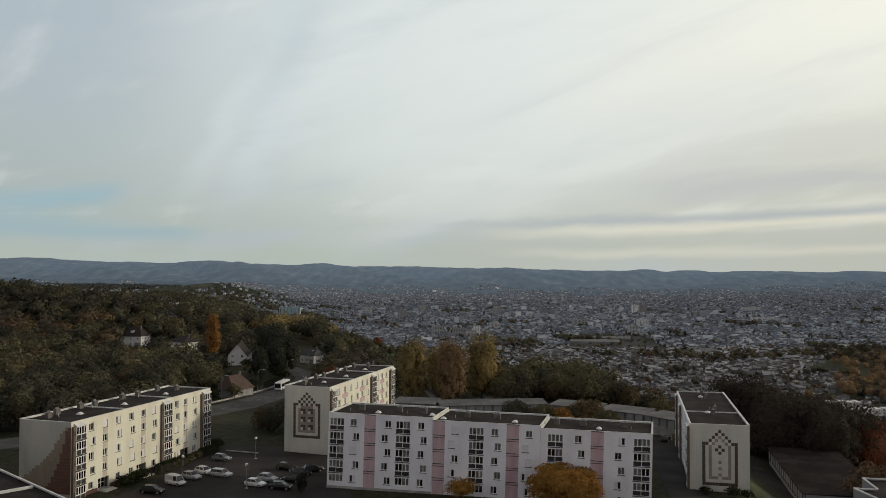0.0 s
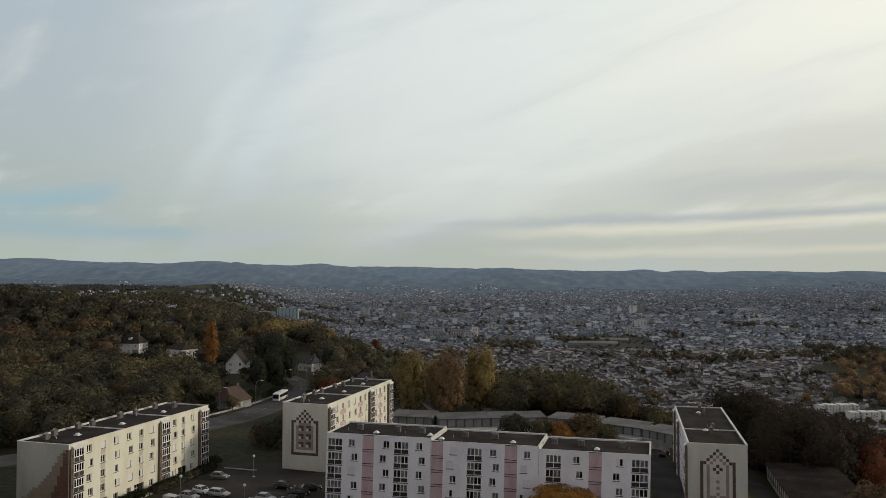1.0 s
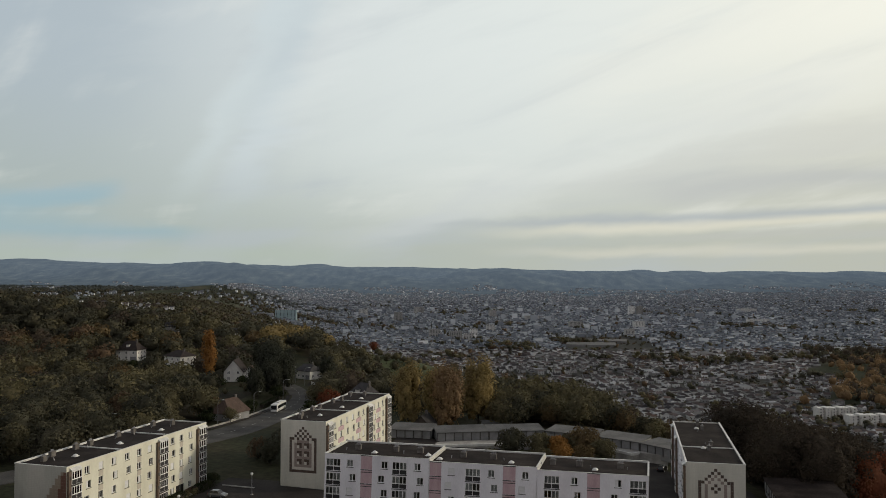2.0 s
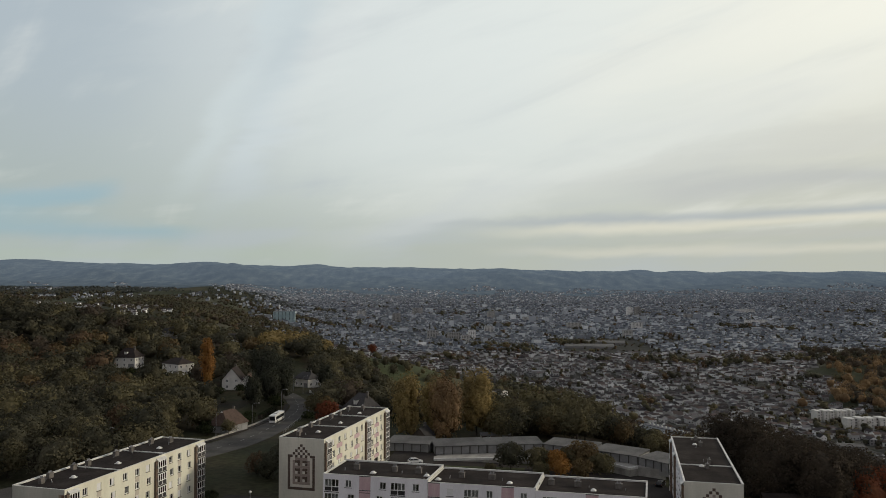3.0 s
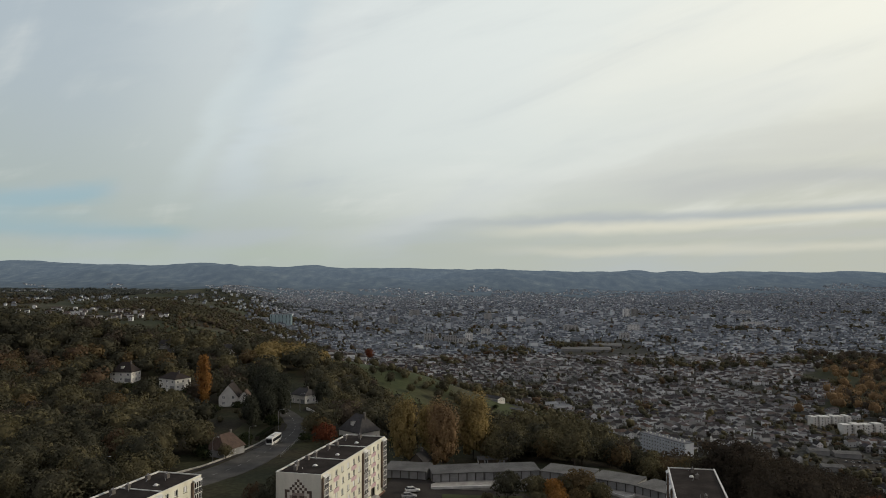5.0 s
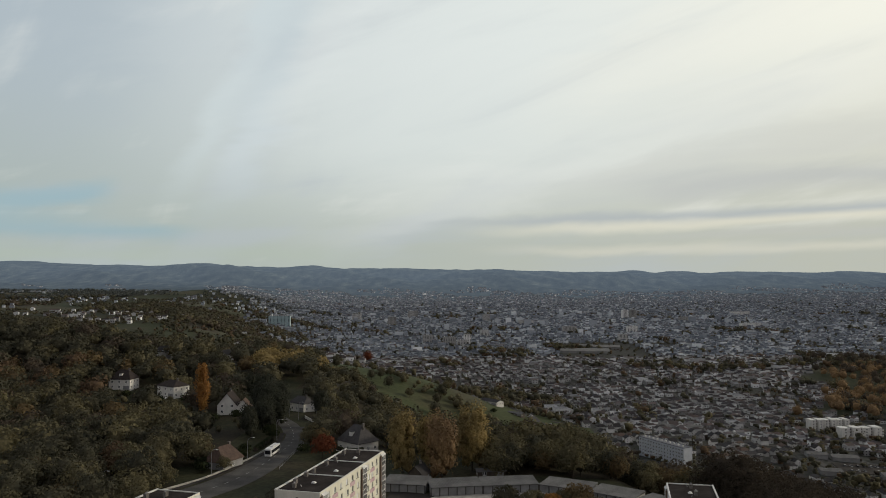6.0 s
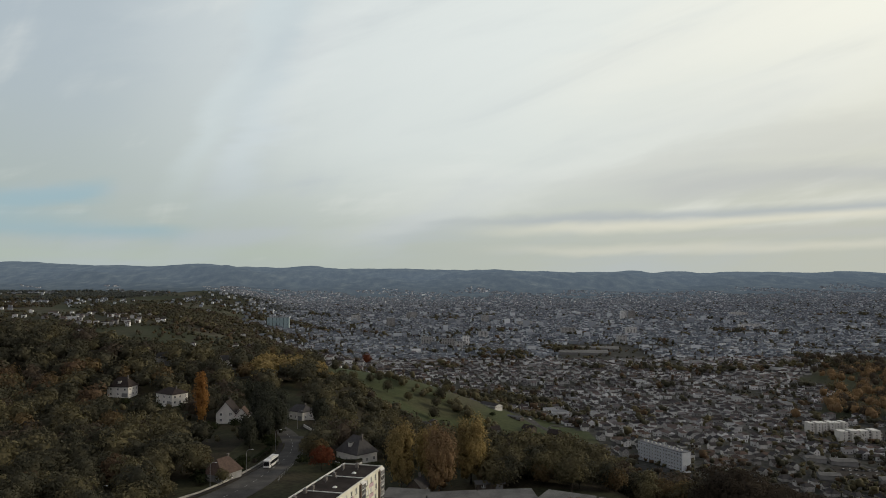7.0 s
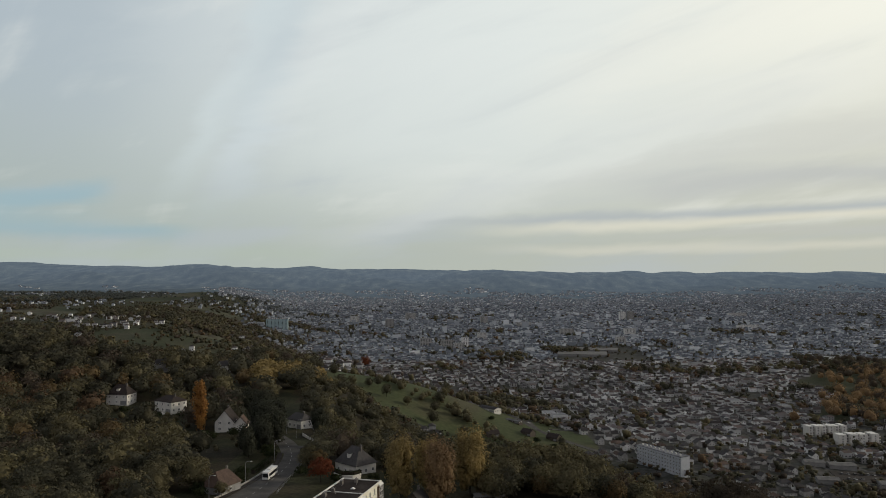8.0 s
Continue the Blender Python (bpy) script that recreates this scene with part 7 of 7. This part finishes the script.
def car_model(paint, label, length=4.1, height_=1.48, estate=False, van=False):
    """A parked car: lofted body, glazed cabin, roof, wheels, lamps and mirrors; nose towards +x."""
    t = thing("van" if van else "car", label, "van" if van else "car", Matrix())
    h = length / 2
    g = Geo()
    slab_loft(g, [(-h, 0.72, 0.35, 0.80, 0.66), (-h + 0.12, 0.82, 0.26, 0.93, 0.74), (-h + 0.7, 0.86, 0.22, 0.96, 0.78), (0.3, 0.87, 0.20, 0.95, 0.79),
                  (h - 1.0, 0.86, 0.22, 0.90, 0.76), (h - 0.25, 0.80, 0.26, 0.76, 0.68), (h, 0.66, 0.36, 0.62, 0.56)])
    part("body", g, [M[paint]], t, smooth=False)
    back = -h + (0.05 if (estate or van) else 0.28)
    roof_back = -h + (0.15 if van else 0.35 if estate else 0.75)
    front, roof_front = h - (0.85 if van else 1.12), h - (1.25 if van else 1.85)
    g = Geo()
    zb, zt = 0.92, height_ - 0.05
    g.solid([(back, -0.76, zb), (front, -0.76, zb), (front, 0.76, zb), (back, 0.76, zb), (roof_back, -0.60, zt), (roof_front, -0.60, zt), (roof_front, 0.60, zt), (roof_back, 0.60, zt)],
            [(0, 3, 2, 1), (4, 5, 6, 7), (0, 1, 5, 4), (1, 2, 6, 5), (2, 3, 7, 6), (3, 0, 4, 7)])
    part("cabin_glass", g, [M["car_glass"]], t, "dark car windows")
    g = Geo()
    g.solid([(roof_back - 0.05, -0.64, zt - 0.02), (roof_front + 0.05, -0.64, zt - 0.02), (roof_front + 0.05, 0.64, zt - 0.02), (roof_back - 0.05, 0.64, zt - 0.02),
             (roof_back + 0.05, -0.54, zt + 0.06), (roof_front - 0.08, -0.54, zt + 0.06), (roof_front - 0.08, 0.54, zt + 0.06), (roof_back + 0.05, 0.54, zt + 0.06)],
            [(0, 3, 2, 1), (4, 5, 6, 7), (0, 1, 5, 4), (1, 2, 6, 5), (2, 3, 7, 6), (3, 0, 4, 7)])
    if van:
        g.box(-h + 0.12, -0.79, 0.93, 0.05, 0.79, height_ + 0.0)
    part("roof", g, [M[paint]], t)
    g = Geo()
    for s in (-1, 1):
        for x0, x1 in ((back + 0.02, roof_back), (front - 0.02, roof_front)):
            g.tube([(x0, s * 0.765, zb), (x1, s * 0.61, zt)], [0.045, 0.04], 4)
        g.tube([((back + front) / 2 - 0.1, s * 0.77, zb), ((roof_back + roof_front) / 2 - 0.05, s * 0.61, zt)], [0.04, 0.04], 4)
    part("cabin_frame", g, [M[paint]], t)
    for x in (-h + 0.78, h - 0.80):
        for y in (-0.80, 0.80):
            wheel_part(t, x, y, 0.31)
    for s in (-1, 1):
        g = Geo()
        g.box(h - 0.22, s * 0.60 - 0.14, 0.56, h - 0.02, s * 0.60 + 0.12, 0.70)
        part("headlight", g, [M["lamp_glass"]], t)
        g = Geo()
        g.box(-h + 0.01, s * 0.66 - 0.10, 0.62, -h + 0.14, s * 0.66 + 0.12, 0.86)
        part("tail_light", g, [M["red_lens"]], t)
        g = Geo()
        g.box(front - 0.35, s * 0.86 - 0.09, 0.92, front - 0.25, s * 0.86 + 0.09, 1.05)
        part("mirror", g, [M[paint]], t)
    return t


CARS = {k: [car_model(*a), True] for k, a in {
    "white": ("car_white", "white hatchback parked on the asphalt"),
    "silver": ("car_silver", "silver hatchback parked on the asphalt"),
    "estate": ("car_silver", "silver estate car parked on the asphalt", 4.4, 1.5, True),
    "black": ("car_black", "black saloon parked on the asphalt", 4.4, 1.45),
    "grey": ("car_grey", "dark grey hatchback parked on the asphalt"),
    "van": ("car_white", "small white panel van parked on the asphalt", 4.2, 1.85, True, True),
}.items()}


def park(key, x, y, turn, group="cars in the car park", lift=0.08):
    model, first = CARS[key]
    t = stand(model, x, y, turn, z=ground_at(x, y) + lift, first=first, group=group)
    CARS[key][1] = False
    return t


for key, x, y, a in (("van", -52.3, 159.6, -28), ("silver", -50.6, 164.2, -25), ("white", -49.3, 168.4, -32), ("estate", -45.2, 166.6, -20), ("black", -54.6, 153.4, -10),
                     ("white", -36.7, 159.8, -18), ("silver", -35.2, 164.0, -20), ("black", -31.4, 158.2, -10), ("black", -30.2, 163.4, 160), ("black", -33.2, 173.2, -25),
                     ("black", -29.4, 168.6, 15), ("grey", -48.8, 180.0, -15), ("black", -27.4, 172.0, 20)):
    park(key, x * 0.967, y * 0.967, a)
park("white", -6.0, 222.2, 10, "cars in the garage yard")
park("silver", -6.8, 217.6, 8, "cars in the garage yard")
park("black", 47.0, 196.0, 75, "cars beside the lane")
park("grey", 45.2, 188.0, 75, "cars beside the lane")
park("black", 56.5, 205.5, 60, "cars beside the lane")
for k, (x, y) in enumerate(((-112, 184), (-116, 178), (-120, 172))):
    park(("black", "grey", "silver")[k], x, y, 58, "cars behind the block")
for i in range(34):
    r_, c_ = divmod(i, 12)
    if (i * 7) % 5 == 0:
        continue
    park(random.choice(("white", "silver", "black", "grey", "white")), 402 + c_ * 6.2 + r_ * 5, 652 + r_ * 19 + random.uniform(-1, 1), 85 + random.uniform(-4, 4), "cars by the commercial halls", 0.32)
for i in range(14):
    park(random.choice(("white", "silver", "black", "grey")), 468 + (i % 7) * 5.5, 768 + (i // 7) * 16, 84, "cars by the white flats", 0.1)
for x, y, a in ((75, 905, 110), (88, 862, 115), (100, 830, 118), (116, 800, 120), (60, 950, 112)):
    park(random.choice(("white", "silver")), x, y, a, "cars along the street", 0.4)


def bus():
    t = thing("bus", "white single-decker bus with dark windows on the road", "bus", Matrix())
    L, W, H = 10.5, 1.22, 2.95
    g = Geo()
    slab_loft(g, [(-L / 2, W * 0.96, 0.42, H - 0.08, W * 0.90), (-L / 2 + 0.2, W, 0.35, H, W * 0.94), (L / 2 - 0.3, W, 0.35, H, W * 0.94), (L / 2, W * 0.95, 0.45, H - 0.12, W * 0.88)])
    part("body", g, [M["white_metal"]], t)
    for s in (-1, 1):
        for k in range(6):
            g = Geo()
            x = -L / 2 + 0.5 + k * 1.58
            g.box(x, s * (W + 0.012) - 0.012, 1.35, x + 1.46, s * (W + 0.012) + 0.012, 2.4)
            part("window", g, [M["car_glass"]], t)
    for x in (-L / 2 - 0.015, L / 2 + 0.015):
        g = Geo()
        g.box(x - 0.012, -W * 0.85, 1.15, x + 0.012, W * 0.85, 2.5)
        part("windscreen", g, [M["car_glass"]], t)
    g = Geo()
    g.box(-2.2, -0.7, H, 1.6, 0.7, H + 0.22)
    part("roof_unit", g, [M["coping"]], t)
    for x in (-L / 2 + 2.4, L / 2 - 2.2):
        for y in (-W + 0.08, W - 0.08):
            wheel_part(t, x, y, 0.47)
    for s in (-1, 1):
        g = Geo()
        g.box(L / 2 - 0.06, s * 0.85 - 0.2, 0.6, L / 2 + 0.03, s * 0.85 + 0.2, 0.8)
        part("headlight", g, [M["lamp_glass"]], t)
    t.matrix_basis = pose(-57.4, 291, ground_at(-57.4, 291) + 0.1, 0, 0, -97)
    return t


bus()


def far_car(paint, x, y, turn):
    """A small far car: body with bonnet and boot, and a glazed cabin."""
    t = thing("parked_car", "small parked car in a car park of the valley", "car", pose(x, y, ground_at(x, y) + 0.35, 0, 0, turn), "cars in the valley car parks")
    g = Geo()
    g.solid([(-2.0, -0.75, 0.3), (2.0, -0.75, 0.3), (2.0, 0.75, 0.3), (-2.0, 0.75, 0.3), (-1.95, -0.82, 0.85), (1.95, -0.78, 0.70), (1.95, 0.78, 0.70), (-1.95, 0.82, 0.85), (1.1, -0.82, 0.88), (1.1, 0.82, 0.88)],
            [(0, 3, 2, 1), (4, 8, 9, 7), (8, 5, 6, 9), (0, 1, 5, 8, 4), (2, 3, 7, 9, 6), (1, 2, 6, 5), (3, 0, 4, 7)])
    part("body", g, [M[paint]], t)
    g = Geo()
    g.solid([(-1.5, -0.75, 0.884), (1.1, -0.75, 0.884), (1.1, 0.75, 0.884), (-1.5, 0.75, 0.884), (-1.1, -0.6, 1.42), (0.4, -0.6, 1.42), (0.4, 0.6, 1.42), (-1.1, 0.6, 1.42)],
            [(4, 5, 6, 7), (0, 1, 5, 4), (1, 2, 6, 5), (2, 3, 7, 6), (3, 0, 4, 7)])
    part("cabin", g, [M["car_glass"]], t)
    return t


frng = random.Random(8)
for _x0, _y0, _dx, _dy, _n in ((350, 676, 5.6, 0.0, 9), (352, 692, 5.6, 0.0, 9), (462, 812, 0.0, 7.0, 7), (474, 806, 0.0, 7.0, 8)):
    for _k in range(_n):
        if frng.random() < 0.8:
            far_car(frng.choice(("car_white", "car_silver", "car_silver", "car_grey", "car_black")), _x0 + _dx * _k, _y0 + _dy * _k, 90 if _dx else 0)


def globe_lamp(x, y, h=4.2):
    t = thing("car_park_lamp", "slim grey lamp post with a white globe", "street lamp", pose(x, y, ground_at(x, y) + 0.05), "lamps in the car park")
    g = Geo()
    g.tube([(0, 0, -0.3), (0, 0, 0.5), (0, 0, h)], [0.10, 0.07, 0.05], 8)
    part("post", g, [M["zinc"]], t)
    g = Geo()
    g.ball((0, 0, h + 0.25), 0.30, 12, 8)
    part("globe", g, [M["dome"]], t, smooth=True)
    g = Geo()
    g.tube([(0, 0, -0.1), (0, 0, 0.12)], [0.35, 0.33], 10)
    part("base", g, [M["concrete"]], t)


for x, y in ((-50.5, 158.4), (-36.8, 153.0), (-40.5, 176.5)):
    globe_lamp(x, y)


def street_lamp(x, y, turn, h=8.0):
    t = thing("street_lamp", "tall grey street lamp with a curved arm", "street lamp", pose(x, y, ground_at(x, y) + 0.05, 0, 0, turn), "lamps along the road")
    g = Geo()
    g.tube([(0, 0, -0.3), (0, 0, 1.0), (0, 0, h - 1.2), (0.25, 0, h - 0.4), (0.9, 0, h), (1.8, 0, h + 0.05)], [0.12, 0.10, 0.075, 0.065, 0.055, 0.05], 8)
    part("pole", g, [M["zinc"]], t)
    g = Geo()
    slab_loft(g, [(1.7, 0.10, h - 0.02, h + 0.12, 0.06), (2.1, 0.17, h - 0.04, h + 0.14, 0.10), (2.5, 0.10, h - 0.01, h + 0.10, 0.05)])
    part("lantern", g, [M["coping"]], t)


for x, y, a in ((-63.6, 279.5, 0), (-70.4, 259.0, -20), (-61.0, 318.0, 10), (-50.5, 352.0, 180), (-60.5, 366, -10), (-92, 228, -30), (-66.5, 376, 200)):
    street_lamp(x, y, a)


def hedge(x0, y0, x1, y1, w=1.3, h=1.5, seed=0, label="clipped dark green hedge along the block"):
    """A clipped hedge: leafy clumps over a long low form."""
    t = thing("hedge", label, "hedge", pose(x0, y0, ground_at((x0 + x1) / 2, (y0 + y1) / 2), 0, 0, math.degrees(math.atan2(y1 - y0, x1 - x0))))
    L = math.hypot(x1 - x0, y1 - y0)
    r = np.random.default_rng(seed + 300)
    n = int(L * 130)
    f = r.random(n)
    p = np.stack([r.uniform(0, L, n), np.where(f < 0.55, r.uniform(-w / 2, w / 2, n), np.where(f < 0.78, -w / 2, w / 2)), np.where(f < 0.55, h, r.uniform(0, h, n))], 1)
    p += r.normal(scale=0.09, size=p.shape)
    d = np.where((f < 0.55)[:, None], np.array([0, 0, 1.0]), np.where((f < 0.78)[:, None], np.array([0, -1.0, 0.2]), np.array([0, 1.0, 0.2])))
    V, F = leaf_quads(r, p, d, 0.3)
    part("leaves", fast_mesh("leaves", V, F, [M["hedge"]]), None, t)
    g = Geo()
    g.box(0.1, -w / 2 + 0.15, -0.3, L - 0.1, w / 2 - 0.15, h - 0.12)
    part("core", g, [M["bark"]], t, "dense dark branches")
    return t


dxu, dyu = math.cos(radians(73.6)), math.sin(radians(73.6))
nxu, nyu = dyu, -dxu
for k, (a, b) in enumerate(((21.5, 31.8), (36.0, 43.0))):
    hedge(-65.0 + dxu * a + nxu * 2.2, 142.4 + dyu * a + nyu * 2.2, -65.0 + dxu * b + nxu * 2.2, 142.4 + dyu * b + nyu * 2.2, 1.6, 1.6, k)
for k, a in enumerate((11.4, 13.6, 15.4, 17.0)):
    plant("bush", -65.0 + dxu * a + nxu * 2.1, 142.4 + dyu * a + nyu * 2.1, 0.95, label="clipped round dark green bush", group="round bushes along the block")
plant("yellowbush", -65.0 + dxu * 32.4 + nxu * 2.4, 142.4 + dyu * 32.4 + nyu * 2.4, 1.1)
plant("yellowbush", -65.0 + dxu * 35.2 + nxu * 2.6, 142.4 + dyu * 35.2 + nyu * 2.6, 0.9)
plant("bush", -65.0 + dxu * 44.6 + nxu * 1.0, 142.4 + dyu * 44.6 + nyu * 1.0, 1.15)
plant("bush", 55.0, 154.5, 1.0, label="low dark bush beneath the gable")
plant("bush", 57.5, 154.0, 0.8, label="low dark bush beneath the gable")
plant("bush", 50.2, 155.6, 0.8, label="low dark bush beneath the gable")
plant("conifer", -26.0, 150.5, 0.2, label="small clipped conifer in the car park")
for _p, _q in (((-34.8, 291.0), (-31.6, 287.0)), ((-31.6, 287.0), (-27.4, 286.6)), ((-27.4, 286.6), (-25.0, 289.2))):
    hedge(_p[0], _p[1] + 1.0, _q[0], _q[1] + 1.0, 1.2, 3.1, 12, "tall clipped dark hedge behind the curved wall")
hedge(-64.6, 296, -62.6, 316, 1.5, 1.8, 8, "rough garden hedge beside the road")
for x, y, s in ((-66.5, 284, 1.5), (-67.5, 291, 1.8), (-68.5, 277, 1.4), (-74, 262, 1.6), (-76, 268, 1.8), (-64, 323, 1.8), (-66, 330, 2.0), (-90, 372, 1.9), (-98, 366, 1.8), (-103, 372, 1.7),
                (-128, 418, 1.7), (-140, 416, 1.8), (-146, 420, 1.6), (-160, 426, 1.8), (-172, 428, 1.9), (-150, 432, 2.2), (-47, 294, 1.6), (-33, 284, 1.5), (-20, 284, 1.6), (-14, 290, 1.7), (-70, 355, 1.8)):
    plant("bush", x, y, s, label="loose dark green garden shrub", group="shrubs in the gardens")


def low_wall(name, pts, h, w, mat, label):
    g = Geo()
    for (x0, y0), (x1, y1) in zip(pts, pts[1:]):
        d = Vector((x1 - x0, y1 - y0, 0)).normalized()
        s = Vector((-d.y, d.x, 0)) * w / 2
        z0, z1 = ground_at(x0, y0), ground_at(x1, y1)
        P = [(x0 + s.x, y0 + s.y, z0), (x1 + s.x, y1 + s.y, z1), (x1 - s.x, y1 - s.y, z1), (x0 - s.x, y0 - s.y, z0)]
        g.solid([(a, b, c - 0.6) for a, b, c in P] + [(a, b, c + h) for a, b, c in P], [(3, 2, 1, 0), (4, 5, 6, 7), (0, 1, 5, 4), (1, 2, 6, 5), (2, 3, 7, 6), (3, 0, 4, 7)])
    return setting(name, g, M[mat], label, "wall")


low_wall("garden_wall", [(-81.5, 233), (-71.6, 252), (-66.6, 268.5), (-62.3, 290), (-60.2, 311)], 0.6, 0.25, "concrete", "low pale garden wall along the road")
low_wall("bend_wall", [(-58.5, 372), (-52.0, 361), (-46.5, 354)], 1.1, 0.3, "house_white", "white boundary wall on the outside of the bend")
low_wall("drive_wall", [(-34.5, 290.0), (-31.5, 286.0), (-27.5, 285.6), (-25.2, 288.0), (-25.0, 291.5)], 2.2, 0.3, "house_white", "curved pale retaining wall below the grey-roofed house")
low_wall("grass_kerb", [(-48.7, 183.3), (-41.1, 181.5)], 0.25, 0.35, "kerb", "pale kerb at the edge of the car park")


def fence(pts, h, label, gap=2.4):
    """Posts and rails along the inside of the road."""
    t = thing("fence", label, "fence", pose(0, 0, 0))
    for (x0, y0), (x1, y1) in zip(pts, pts[1:]):
        n = max(1, int(math.hypot(x1 - x0, y1 - y0) / gap))
        P = [(x0 + (x1 - x0) * i / n, y0 + (y1 - y0) * i / n) for i in range(n + 1)]
        for x, y in P:
            g = Geo()
            z = ground_at(x, y)
            g.box(x - 0.05, y - 0.05, z - 0.3, x + 0.05, y + 0.05, z + h)
            part("post", g, [M["zinc"]], t)
        for f in (0.45, 0.92):
            g = Geo()
            for a, b in zip(P, P[1:]):
                g.tube([(*a, ground_at(*a) + h * f), (*b, ground_at(*b) + h * f)], [0.035, 0.035], 5)
            part("rail", g, [M["zinc"]], t)
    return t


fence([(-50.6, 268), (-50.0, 288), (-49.2, 308), (-51.5, 328)], 1.1, "grey metal railing along the inside of the bend")

# worn markings on the road
line = [p for p in ROAD_LINE]
acc, k = 0.0, 0
for a, b in zip(line, line[1:]):
    acc += (b - a).length
    if acc > 5.5:
        acc = 0.0
        d = (b - a).normalized()
        s = Vector((-d.y, d.x, 0)) * 0.09
        q0, q1 = a, a + d * 2.6
        if 215 < a.y < 420:
            g = Geo()
            z0, z1 = ground_at(q0.x, q0.y) + 0.115, ground_at(q1.x, q1.y) + 0.115
            g.face([(q0.x - s.x, q0.y - s.y, z0), (q1.x - s.x, q1.y - s.y, z1), (q1.x + s.x, q1.y + s.y, z1), (q0.x + s.x, q0.y + s.y, z0)])
            tagged(new("road_marking", g.mesh("road_marking", [M["paint"]])), "worn white dash on the road", "road marking", "dashes on the road", "structure")

# single trees and bushes on the meadow
for x, y, key, sc in ((4, 775, "green0", 0.9), (9, 800, "green1", 1.0), (14, 826, "olive1", 0.9), (2, 742, "green2", 1.0), (-52, 800, "green1", 0.8), (-60, 790, "green0", 0.8), (-42, 772, "green2", 0.9), (16, 850, "green2", 0.9),
                      (64, 742, "olive0", 0.6), (74, 712, "green0", 0.5), (98, 752, "bush", 2.4), (112, 738, "bush", 2.2), (60, 800, "bush", 2.2), (-75, 776, "olive2", 0.9), (-85, 770, "green0", 1.0), (22, 880, "rust0", 0.7),
                      (40, 720, "olive1", 0.8), (50, 700, "green1", 0.8), (30, 735, "green0", 0.9), (120, 745, "green2", 0.7), (-22, 765, "olive0", 0.8), (-95, 800, "green2", 1.0)):
    plant(key, x, y, sc, label="single dark tree or bush on the meadow", group="trees on the meadow")
